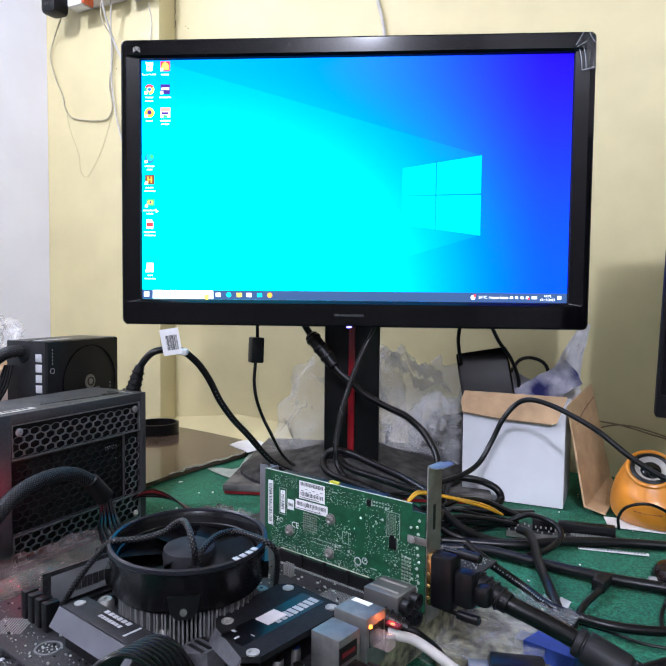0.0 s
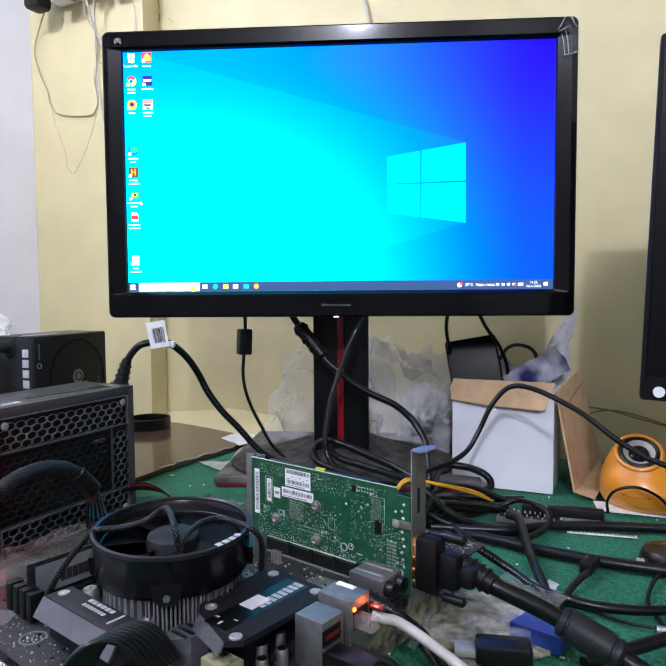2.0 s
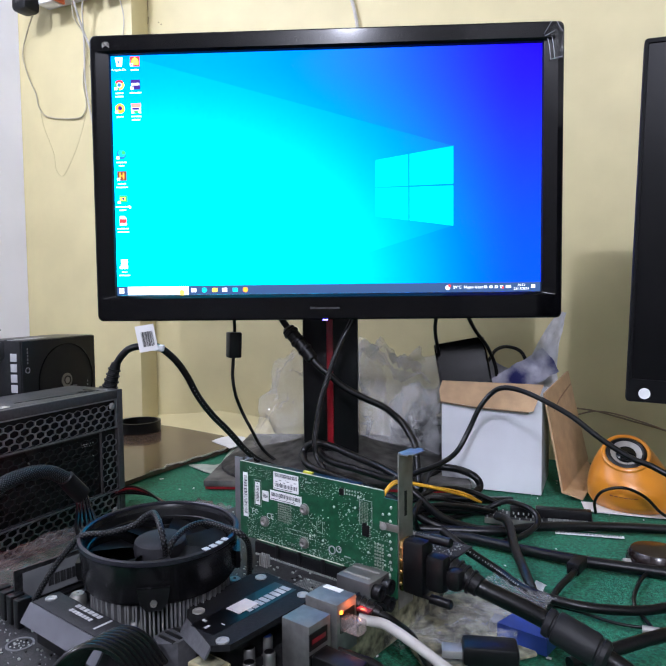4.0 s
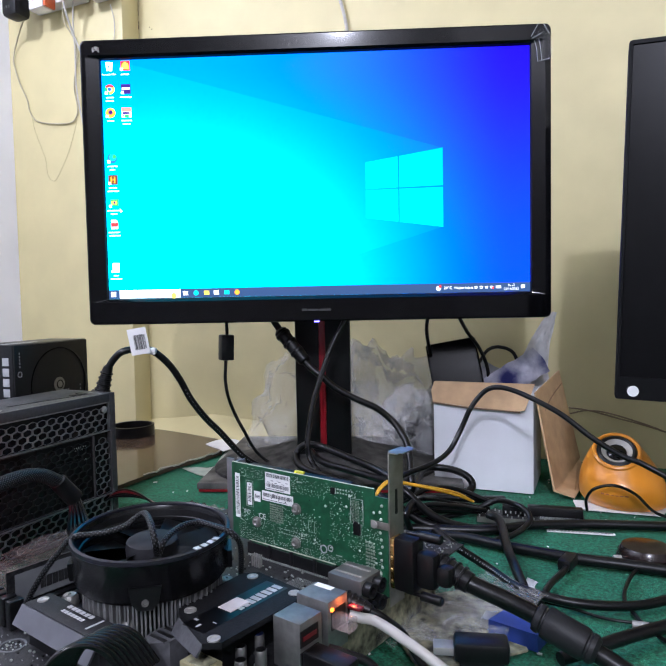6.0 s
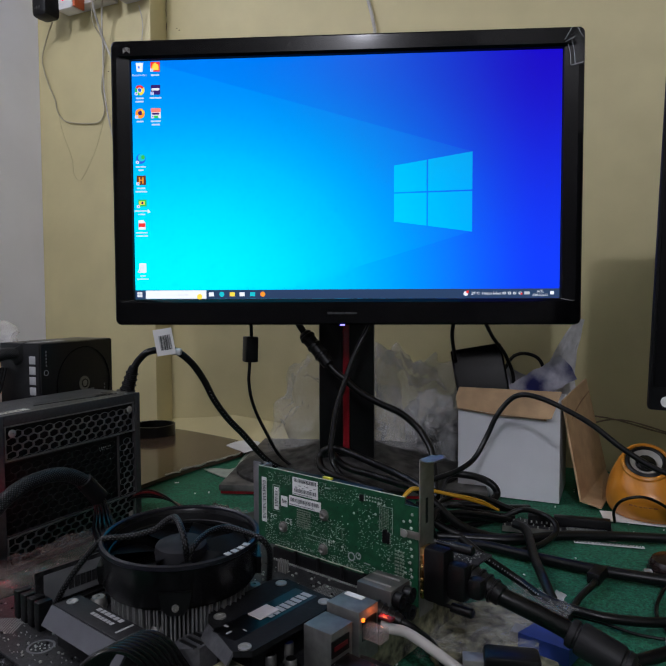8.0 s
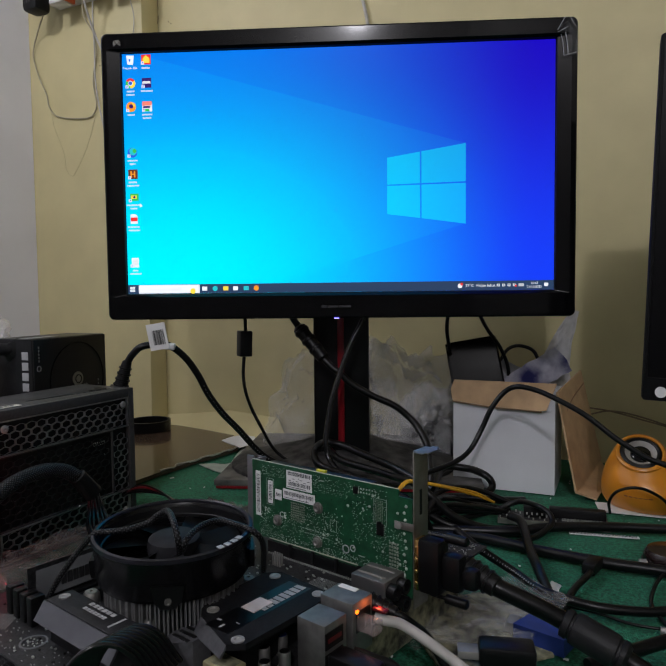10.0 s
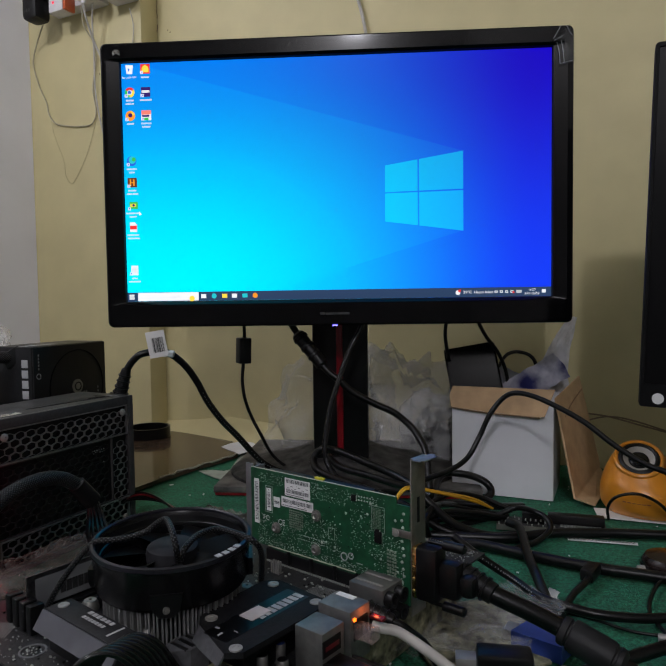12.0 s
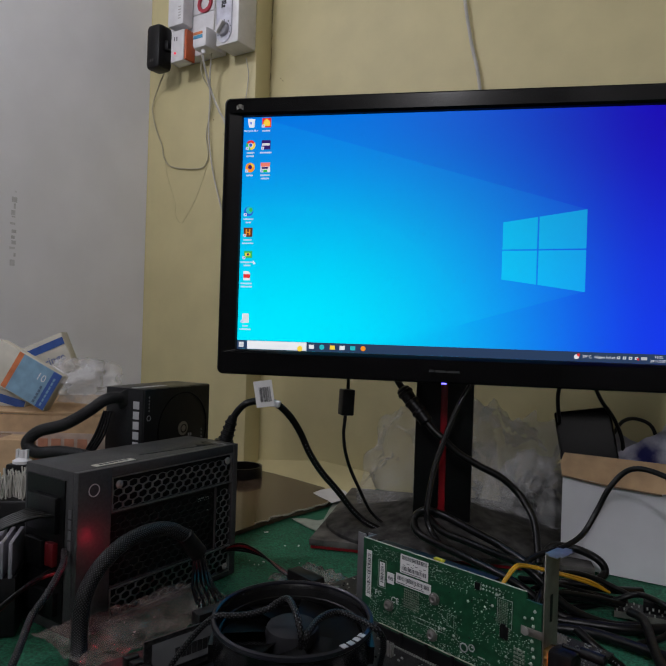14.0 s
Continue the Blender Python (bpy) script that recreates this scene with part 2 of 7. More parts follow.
def spline(pts, n=6):
    p = [Vector(q) for q in pts]
    p = [2 * p[0] - p[1]] + p + [2 * p[-1] - p[-2]]
    out = []
    for i in range(1, len(p) - 2):
        a, b, c, d = p[i - 1:i + 3]
        for k in range(n):
            t = k / n
            out.append(0.5 * (2 * b + (c - a) * t + (2 * a - 5 * b + 4 * c - d) * t * t + (3 * b - a - 3 * c + d) * t ** 3))
    return out + [p[-2]]


def tube(pts, r, seg=12, n=6, flat=1.0):
    """A round cable through the points."""
    path = spline(pts, n)
    bm = bmesh.new()
    side = None
    rings = []
    for i, q in enumerate(path):
        d = (path[min(i + 1, len(path) - 1)] - path[max(i - 1, 0)]).normalized()
        if side is None:
            side = d.orthogonal().normalized()
        side = (side - d * side.dot(d)).normalized()
        up = d.cross(side)
        rings.append([bm.verts.new(q + r * (math.cos(2 * math.pi * k / seg) * side + flat * math.sin(2 * math.pi * k / seg) * up)) for k in range(seg)])
    uv = bm.loops.layers.uv.new("run")                # metres along and round the cable
    run = 0.0
    for i, (a, b) in enumerate(zip(rings, rings[1:])):
        step = (path[i + 1] - path[i]).length
        for k in range(seg):
            j = (k + 1) % seg
            face = bm.faces.new((a[k], a[j], b[j], b[k]))
            for loop, (u, v) in zip(face.loops, ((0, k), (0, k + 1), (1, k + 1), (1, k))):
                loop[uv].uv = (run + u * step, 2 * math.pi * r * v / seg)
        run += step
    bm.faces.new(rings[0][::-1])
    bm.faces.new(rings[-1])
    bmesh.ops.recalc_face_normals(bm, faces=bm.faces[:])
    return bm


def sheet(w, h, nx, ny, amp, freq, seed, m=None, thick=0.0):
    """A crumpled sheet in the xy plane, centred."""
    bm = bmesh.new()
    off = Vector((seed * 7.3, seed * 3.1, seed * 1.7))
    vs = []
    for j in range(ny + 1):
        for i in range(nx + 1):
            x, y = (i / nx - 0.5) * w, (j / ny - 0.5) * h
            q = Vector((x * freq, y * freq, 0)) + off
            z = amp * (noise.noise(q) + 0.6 * abs(noise.noise(q * 2.7)) + 0.3 * noise.noise(q * 6))
            edge = 0.04 * w * noise.noise(q * 1.7 + Vector((9, 9, 9)))
            vs.append(bm.verts.new((x + edge, y + edge, z)))
    for j in range(ny):
        for i in range(nx):
            a = j * (nx + 1) + i
            bm.faces.new((vs[a], vs[a + 1], vs[a + nx + 2], vs[a + nx + 1]))
    if thick:
        bmesh.ops.solidify(bm, geom=bm.faces[:], thickness=thick)
    if m is not None:
        bm.transform(m)
    return bm


def blob(rx, ry, rz, amp, freq, seed, sub=4, floor=None):
    """A crumpled bag: a squashed ball with sharp folds."""
    bm = bmesh.new()
    bmesh.ops.create_icosphere(bm, subdivisions=sub, radius=1)
    off = Vector((seed * 5.1, seed * 2.3, seed))
    for v in bm.verts:
        q = v.co * freq + off
        k = 1 + amp * (noise.noise(q) - 0.7 * abs(noise.noise(q * 1.9)) + 0.16 * abs(noise.noise(q * 4.1)))
        v.co = Vector((v.co.x * rx * k, v.co.y * ry * k, v.co.z * rz * k))
        if floor is not None:
            v.co.z = max(v.co.z, floor)
    return bm


def poly(pts, depth, m=None):
    """A flat plate of the outline pts (x, y), from z = 0 up to depth."""
    bm = bmesh.new()
    lo = [bm.verts.new((x, y, 0)) for x, y in pts]
    hi = [bm.verts.new((x, y, depth)) for x, y in pts]
    bm.faces.new(lo[::-1])
    bm.faces.new(hi)
    for i in range(len(pts)):
        j = (i + 1) % len(pts)
        bm.faces.new((lo[i], lo[j], hi[j], hi[i]))
    bmesh.ops.recalc_face_normals(bm, faces=bm.faces[:])
    if m is not None:
        bm.transform(m)
    return bm


def words(body, size, material, parent, m, name="lettering", align="CENTER", label=""):
    cu = bpy.data.curves.new(name, "FONT")
    cu.body, cu.size, cu.align_x, cu.resolution_u = body, size, align, 2
    tmp = bpy.data.objects.new("tmp", cu)
    me = bpy.data.meshes.new_from_object(tmp)
    bpy.data.objects.remove(tmp)
    bpy.data.curves.remove(cu)
    me.name = name
    me.materials.clear()
    me.materials.append(material)
    ob = new(name, me)
    ob.parent = parent
    ob.matrix_basis = m
    return tagged(ob, label)


def bars(x0, x1, z0, z1, n, seed, y=0.0, depth=0.0003):
    """Upright stripes of uneven width, like a bar code, on a plane that faces -y."""
    rnd = random.Random(seed)
    out = []
    step = (x1 - x0) / n
    for i in range(n):
        w = step * rnd.choice((0.3, 0.45, 0.7))
        out.append(bx(x0 + i * step, x0 + i * step + w, y - depth, y, z0, z1))
    return join(*out)


def parts(name, bms, material, parent, label=""):
    for b in bms:
        part(name, b, material, parent, label)


def plank(a, b, c, d, thick):
    bm = bmesh.new()
    p = [Vector(q) for q in (a, b, c, d)]
    n = (p[1] - p[0]).cross(p[3] - p[0]).normalized() * thick
    lo, hi = [bm.verts.new(q) for q in p], [bm.verts.new(q + n) for q in p]
    bm.faces.new(lo[::-1]), bm.faces.new(hi)
    for i in range(4):
        bm.faces.new((lo[i], lo[(i + 1) % 4], hi[(i + 1) % 4], hi[i]))
    bmesh.ops.recalc_face_normals(bm, faces=bm.faces[:])
    return bm


UPRIGHT = pose(0, 0, 0, 90, 0, 0)                 # stands lettering up to face -y


# ---- the room ----
def setting(name, bm, material, label, category):
    ob = part(name, bm, material, None, label, 35, "structure")
    ob.matrix_world = WALL
    return tagged(ob, label, category, kind="structure")


setting("wall_north", bx(-0.4, 2.4, 0, 0.12, -0.75, 2.15), YELLOW, "yellow painted plaster wall behind the bench", "wall")
setting("pilaster", bx(-0.325, -0.008, -0.05, -0.0005, -0.75, 2.15, 0.003), YELLOW, "yellow painted shallow plaster pilaster in the corner", "wall")
setting("wall_west", bx(-0.45, -0.325, -3.2, 0, -0.75, 2.15), WHITEWALL, "white painted plaster side wall with scuffs", "wall")
# unseen walls, floor and ceiling added to close the room and bounce light
setting("wall_east", bx(2.4, 2.52, -3.2, 0.12, -0.75, 2.15), DIM, "unseen grey wall added beside the bench", "wall")
setting("wall_south", bx(-0.45, 2.52, -3.32, -3.2, -0.75, 2.15), DIM, "unseen grey wall added to close the room", "wall")
setting("floor", bx(-0.45, 2.52, -3.32, 0.12, -0.85, -0.75), FLOOR, "unseen grey floor added below the bench", "floor")
setting("ceiling", bx(-0.45, 2.52, -3.32, 0.12, 2.15, 2.25), PLASTER, "unseen pale ceiling added over the room", "ceiling")
rnd = random.Random(4)
crack = []
for z0, z1 in ((0.722, 0.728), (0.745, 0.79), (0.815, 0.83), (0.842, 0.885), (0.90, 0.915), (0.935, 1.01), (1.04, 1.20)):
    n = max(2, int((z1 - z0) / 0.006))
    crack.append(tube([(-0.0072 + rnd.uniform(-0.0010, 0.0010), -0.003 + 0.0012 * (k % 2), z0 + (z1 - z0) * k / n) for k in range(n + 1)], rnd.uniform(0.0004, 0.0009), 5, 2))
for x, z in ((0.018, 0.815), (0.024, 0.81), (-0.09, 0.70), (-0.12, 0.735), (0.05, 0.68), (0.61, 0.40), (0.57, 0.455)):
    crack.append(blob(0.0016, 0.0005, 0.0014, 0.6, 2.0, int(abs(x) * 900), 2))
    crack[-1].transform(pose(x, -0.0506 if x < -0.008 else -0.0006, z))
setting("wall_crack", join(*crack), mat("chipped_paint", (0.17, 0.13, 0.08), 0.8), "thin dark crack down the pilaster edge", "crack")
scuffs = join(*[bx(-0.3252, -0.3246, -0.368 + rnd.uniform(-0.007, 0.003), -0.365 + rnd.uniform(0.0, 0.003), z + rnd.uniform(-0.004, 0.004), z + rnd.uniform(0.005, 0.009))
                for z in [0.40 + 0.012 * k for k in range(12)]])
setting("wall_scuffs", scuffs, mat("grey_scuff", (0.66, 0.67, 0.72), 0.8), "grey scuff marks on the white wall", "scuff")
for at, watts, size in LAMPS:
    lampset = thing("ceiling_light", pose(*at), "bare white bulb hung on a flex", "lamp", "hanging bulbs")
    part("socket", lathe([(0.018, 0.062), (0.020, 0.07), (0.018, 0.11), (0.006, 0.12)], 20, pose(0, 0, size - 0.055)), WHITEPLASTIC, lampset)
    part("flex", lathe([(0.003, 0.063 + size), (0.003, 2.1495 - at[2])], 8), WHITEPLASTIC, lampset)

# ---- the bench ----
bench = thing("workbench", WALL, "workbench topped with worn green felt", "desk")
part("top", bx(-0.32, 1.75, -1.06, -0.003, -0.03, -0.002), WOOD, bench, "wooden bench top")
felt = bmesh.new()
bmesh.ops.create_grid(felt, x_segments=60, y_segments=40, size=0.5)
for v in felt.verts:
    x, y = 0.715 + v.co.x * 2.07, -0.53 + v.co.y * 1.05
    v.co = (x, y, -0.0012 + 0.0012 * noise.noise(Vector((x * 14, y * 14, 0))))
part("felt_cover", felt, FELT, bench, "dark green felt with lint")
for x in (-0.27, 1.68):
    for y in (-1.0, -0.08):
        part("leg", bx(x - 0.03, x + 0.03, y - 0.03, y + 0.03, -0.75, -0.03, 0.004), WOOD, bench)
lint = []
for k in range(150):
    x, y, a = rnd.uniform(-0.3, 0.42), rnd.uniform(0.42, 0.98), rnd.uniform(0, 3)
    s = rnd.uniform(0.0004, 0.0013) if k % 11 else rnd.uniform(0.0016, 0.0034)
    lint.append(bx(-s, s, -s * 0.4, s * 0.4, 0.0002, 0.0012, 0, pose(x, y, 0, 0, 0, math.degrees(a))))
tagged(solo("lint", join(*lint), PAPER, "tiny pale lint and chips on the felt", "lint", kind="stuff"))

# brown board lying towards the wall
fillet = bmesh.new()                              # added filler that covers the felt strip between board and wall
feet = [((-0.436, 1.303), (-0.430, 1.338)), ((-0.333, 1.2395), (-0.346, 1.304)), ((-0.271, 1.1985), (-0.294, 1.283)), ((-0.212, 1.1555), (-0.245, 1.263)), ((-0.110, 1.135), (-0.140, 1.218))]
rows_f = []
for (fx, fy), (wx, wy) in feet:
    rise = 0.3 * math.hypot(wx - fx, wy - fy)
    rows_f.append([fillet.verts.new(p) for p in ((fx, fy, 0.0005), (wx, wy, rise), (wx, wy, 0.0005))])
for a, b in zip(rows_f, rows_f[1:]):
    for i in range(3):
        fillet.faces.new((a[i], a[(i + 1) % 3], b[(i + 1) % 3], b[i]))
fillet.faces.new(rows_f[0])
fillet.faces.new(rows_f[-1])
bmesh.ops.recalc_face_normals(fillet, faces=fillet.faces)
setting("wall_foot", fillet, YELLOW, "yellow filler added over the gap at the wall foot", "wall").matrix_world = pose(0, 0, 0)
slab = thing("laminate_board", pose(0, 0, 0), "glossy brown laminate board with a torn edge", "board")
edge_run = [(-0.293, 0.839), (-0.264, 0.906), (-0.248, 0.938), (-0.231, 0.976), (-0.221, 0.989), (-0.198, 1.027), (-0.184, 1.059)]
sheet_board = poly(edge_run + [(-0.200, 1.093), (-0.212, 1.153), (-0.271, 1.196), (-0.333, 1.237), (-0.40, 1.27), (-0.62, 1.34), (-0.66, 1.10)], 0.006, pose(0, 0, 0.001))
part("panel", sheet_board, BOARD, slab)
rnd_edge = random.Random(3)
rim = tube([(x + rnd_edge.uniform(-0.006, 0.004), y + rnd_edge.uniform(0, 0.006), 0.0072) for x, y in [(p[0] + (q[0] - p[0]) * f, p[1] + (q[1] - p[1]) * f) for p, q in zip(edge_run[1:], edge_run[2:]) for f in (0, 0.35, 0.7)]], 0.0022, 6, 4, 0.5)
part("torn_edge", rim, CREAM, slab, "pale torn edge tape")
scrap_line = [(-0.226, 0.967), (-0.211, 0.950), (-0.190, 0.928), (-0.173, 0.915), (-0.165, 0.930), (-0.162, 0.951), (-0.165, 1.020), (-0.172, 1.085), (-0.181, 1.092), (-0.180, 1.020), (-0.178, 0.975), (-0.186, 0.966), (-0.205, 0.972)]
solo("paper_scrap", poly(scrap_line, 0.0012, pose(0, 0, 0.001)), mat("grey_green_scrap", (0.34, 0.38, 0.33), 0.6), "pale torn plastic strip on the felt", "scrap")
solo("torn_paper", poly([(-0.224, 1.108), (-0.214, 1.134), (-0.200, 1.148), (-0.184, 1.147), (-0.171, 1.138), (-0.163, 1.116), (-0.161, 1.094), (-0.169, 1.070), (-0.180, 1.052), (-0.190, 1.068), (-0.207, 1.086)], 0.0008, pose(0, 0, 0.0071)), PAPER, "torn piece of white paper at the board", "paper")

# ---- main monitor ----
def ring(bm, x0, x1, z0, z1, r, y, seg=4):
    out = []
    for cx, cz, a0 in ((x1 - r, z1 - r, 0), (x0 + r, z1 - r, 90), (x0 + r, z0 + r, 180), (x1 - r, z0 + r, 270)):
        for k in range(seg + 1):
            a = radians(a0 + 90 * k / seg)
            out.append(bm.verts.new((cx + r * math.cos(a), y, cz + r * math.sin(a))))
    return out


def shell(rings, close_last=True, close_first=False):
    bm = bmesh.new()
    loops = [ring(bm, *q) for q in rings]
    for a, b in zip(loops, loops[1:]):
        for i in range(len(a)):
            j = (i + 1) % len(a)
            bm.faces.new((a[i], a[j], b[j], b[i]))
    if close_last:
        bm.faces.new(loops[-1])
    if close_first:
        bm.faces.new(loops[0][::-1])
    bmesh.ops.recalc_face_normals(bm, faces=bm.faces[:])
    return bm


monitor = thing("monitor", pose(0, 0.8, 0.265), "wide black glossy computer monitor showing a blue desktop", "monitor")
# local: x across, y back, z up from the lower edge of the lit panel
X0, X1, Z0, Z1 = -0.2900, 0.2903, -0.0328, 0.3222
SX, SZ = 0.2657, 0.2989
part("inner_step", shell([(-SX, SX, 0, SZ, 0.0005, 0.0012), (-SX - 0.0012, SX + 0.0012, -0.0012, SZ + 0.0012, 0.001, -0.0030)], False),
     mat("satin_step", (0.010, 0.010, 0.011), 0.55, spec=0.2), monitor, "satin step round the panel", 0)
part("bezel", shell([(-SX - 0.0012, SX + 0.0012, -0.0012, SZ + 0.0012, 0.001, -0.0030), (X0 + 0.0075, X1 - 0.0075, -0.0044, SZ + 0.0042, 0.003, -0.0064),
                     (X0 + 0.0022, X1 - 0.0022, Z0 + 0.0022, Z1 - 0.0022, 0.006, -0.0064), (X0 + 0.0006, X1 - 0.0006, Z0 + 0.0006, Z1 - 0.0006, 0.007, -0.0056),
                     (X0, X1, Z0, Z1, 0.007, -0.0035), (X0, X1, Z0, Z1, 0.007, 0.016)], False), GLOSSBLACK, monitor, "glossy black bezel", 12)
part("back_cover", shell([(X0 + 0.001, X1 - 0.001, Z0 + 0.001, Z1 - 0.001, 0.007, 0.014), (X0 + 0.012, X1 - 0.012, Z0 + 0.010, Z1 - 0.012, 0.012, 0.030),
                          (X0 + 0.09, X1 - 0.09, Z0 + 0.05, Z1 - 0.06, 0.02, 0.052)]), BLACK, monitor, "black plastic back")
panel = part("screen", bx(-SX - 0.0005, SX + 0.0005, 0.001, 0.006, -0.0005, SZ + 0.0005), wallpaper("desktop_picture", 1.0, 0.0), monitor, "lit panel with a blue desktop picture")


def flat(name, pts, material, y=0.0006, label=""):
    """A flat lit shape on the panel, outline in x, z."""
    return part(name, poly(pts, 0.0003, pose(0, y, 0, 90, 0, 0)), material, panel, label, 0)


def rect(name, x0, x1, z0, z1, material, y=0.0006):
    return flat(name, [(x0, z0), (x1, z0), (x1, z1), (x0, z1)], material, y)


def disc(name, x, z, r, material, y=0.0006, n=20, a0=0, a1=360):
    pts = [(x + r * math.cos(radians(a0 + (a1 - a0) * k / n)), z + r * math.sin(radians(a0 + (a1 - a0) * k / n))) for k in range(n + (a1 - a0 < 360))]
    return flat(name, pts if a1 - a0 >= 360 else [(x, z)] + pts, material, y)


E_WHITE = glow("lit_white", (0.9, 0.92, 0.95), SCREEN * 0.9)
E_BAR = glow("lit_taskbar", (0.022, 0.045, 0.10), SCREEN)
E_RED = glow("lit_red", (0.75, 0.03, 0.03), SCREEN)
E_ORANGE = glow("lit_orange", (0.95, 0.28, 0.02), SCREEN)
E_YELLOW = glow("lit_yellow", (0.95, 0.65, 0.06), SCREEN)
E_GREEN = glow("lit_green", (0.04, 0.45, 0.08), SCREEN)
E_NAVY = glow("lit_navy", (0.03, 0.012, 0.12), SCREEN)
E_BLUE = glow("lit_blue", (0.02, 0.12, 0.6), SCREEN)
E_TEAL = glow("lit_teal", (0.02, 0.5, 0.55), SCREEN)
E_BROWN = glow("lit_brown", (0.10, 0.035, 0.015), SCREEN)
E_CAPTION = glow("lit_caption", (0.62, 0.66, 0.70), SCREEN)
E_GREY = glow("lit_grey", (0.45, 0.47, 0.5), SCREEN)
PANE = wallpaper("lit_window_pane", 1.15, 0.22)
BEAM = wallpaper("lit_beam", 1.04, 0.025)
# beams of light and the four panes
flat("light_beam", [(-0.235, 0.2950), (0.159, 0.1790), (0.159, 0.0820), (0.02, 0.0400), (-0.08, 0.0115), (-0.2655, 0.0115), (-0.2655, 0.295)], BEAM, 0.0009)
XL, XM, XR = 0.0640, 0.1048, 0.1595


def edge(x, lo):
    f = (x - XL) / (XR - XL)
    return (0.0950 - 0.0135 * f) if lo else (0.1635 + 0.0155 * f)


def mid(x):
    return 0.1300 + 0.0020 * (x - XL) / (XR - XL)


g = 0.0009
for xa, xb in ((XL, XM - g), (XM + g, XR)):
    flat("window_pane", [(xa, mid(xa) + g), (xb, mid(xb) + g), (xb, edge(xb, False)), (xa, edge(xa, False))], PANE)
    flat("window_pane", [(xa, edge(xa, True)), (xb, edge(xb, True)), (xb, mid(xb) - g), (xa, mid(xa) - g)], PANE)
rect("taskbar", -SX, SX, 0, 0.0115, E_BAR, 0.0007)
rect("search_box", -0.252, -0.1735, 0.0005, 0.0110, E_WHITE, 0.0004)
disc("dune_picture", -0.182, 0.003, 0.0035, E_YELLOW, 0.0002)
words("Type here to search", 0.0052, E_GREY, panel, pose(-0.240, 0.0001, 0.0038) @ UPRIGHT, align="LEFT")
for k, (x, m) in enumerate(((-0.167, E_WHITE), (-0.1535, E_TEAL), (-0.1400, E_YELLOW), (-0.1275, E_WHITE), (-0.1140, E_TEAL), (-0.1010, E_ORANGE))):
    (disc if k in (1, 5) else rect)("taskbar_icon", *((x, 0.0058, 0.0032, m, 0.0004) if k in (1, 5) else (x - 0.0032, x + 0.0032, 0.0033, 0.0083, m, 0.0004)))
for dx in (-0.0017, 0.0017):
    for dz in (-0.0017, 0.0017):
        rect("start_square", -0.2600 + dx - 0.0014, -0.2600 + dx + 0.0014, 0.0058 + dz - 0.0014, 0.0058 + dz + 0.0014, E_WHITE, 0.0004)
disc("weather_icon", 0.1525, 0.0055, 0.0028, E_WHITE, 0.0004)
disc("weather_badge", 0.1545, 0.0075, 0.0018, E_RED, 0.0002)
words("29\u00b0C  Hujan lebat", 0.0050, E_WHITE, panel, pose(0.1590, 0.0003, 0.0042) @ UPRIGHT, align="LEFT")
for x in (0.199, 0.2055, 0.212, 0.2185):
    rect("tray_icon", x - 0.0017, x + 0.0017, 0.0044, 0.0074, E_WHITE, 0.0004)
    rect("tray_hollow", x - 0.0010, x + 0.0010, 0.0052, 0.0067, E_BAR, 0.0002)
disc("tray_badge", 0.2200, 0.0050, 0.0013, E_RED, 0.0002)
rect("tray_keyboard", 0.2235, 0.2300, 0.0042, 0.0078, E_GREY, 0.0004)
words("16:22", 0.0040, E_WHITE, panel, pose(0.2425, 0.0003, 0.0068) @ UPRIGHT)
words("23/11/2023", 0.0040, E_WHITE, panel, pose(0.2425, 0.0003, 0.0022) @ UPRIGHT)
rect("notice_icon", 0.2545, 0.2590, 0.0042, 0.0082, E_WHITE, 0.0004)


def caption(x, z, widths):
    for k, w in enumerate(widths):
        q = x - w / 2
        while q < x + w / 2 - 0.0006:
            rect("caption_bar", q, min(q + 0.0011, x + w / 2), z - 0.0012 - k * 0.0042, z + 0.0007 - k * 0.0042, E_CAPTION, 0.0004)
            q += 0.00155


def arrow(x, z):
    rect("shortcut_mark", x - 0.0062, x - 0.0025, z - 0.0062, z - 0.0025, E_WHITE, 0.0002)
    flat("shortcut_arrow", [(x - 0.0057, z - 0.0057), (x - 0.0046, z - 0.0046), (x - 0.0052, z - 0.0038), (x - 0.0030, z - 0.0030), (x - 0.0036, z - 0.0052), (x - 0.0041, z - 0.0046), (x - 0.0050, z - 0.0060)], E_BLUE, 0.0001)


C1, C2 = -0.2555, -0.2350
zz = [0.2915, 0.2630, 0.2340, 0.1775, 0.1506, 0.1220, 0.0946, 0.0397]
flat("bin_icon", [(C1 - 0.0045, zz[0] + 0.0055), (C1 + 0.005, zz[0] + 0.005), (C1 + 0.0038, zz[0] - 0.006), (C1 - 0.003, zz[0] - 0.0055)], E_WHITE)
flat("bin_mark", [(C1 - 0.002, zz[0] + 0.001), (C1 + 0.0012, zz[0] + 0.0008), (C1 - 0.0002, zz[0] - 0.003)], E_BLUE, 0.0003)
words("Recycle Bin", 0.0040, E_WHITE, panel, pose(C1, 0.0003, zz[0] - 0.0112) @ UPRIGHT)
rect("app_icon", C2 - 0.006, C2 + 0.006, zz[0] - 0.006, zz[0] + 0.006, E_RED)
flat("flame", [(C2 - 0.0052, zz[0] - 0.0045), (C2 + 0.0052, zz[0] - 0.0045), (C2 + 0.0048, zz[0] + 0.001), (C2 + 0.003, zz[0] + 0.0035), (C2 + 0.0012, zz[0] + 0.0015), (C2 + 0.0008, zz[0] + 0.0055), (C2 - 0.0030, zz[0] + 0.0035), (C2 - 0.0048, zz[0])], E_ORANGE, 0.00045)
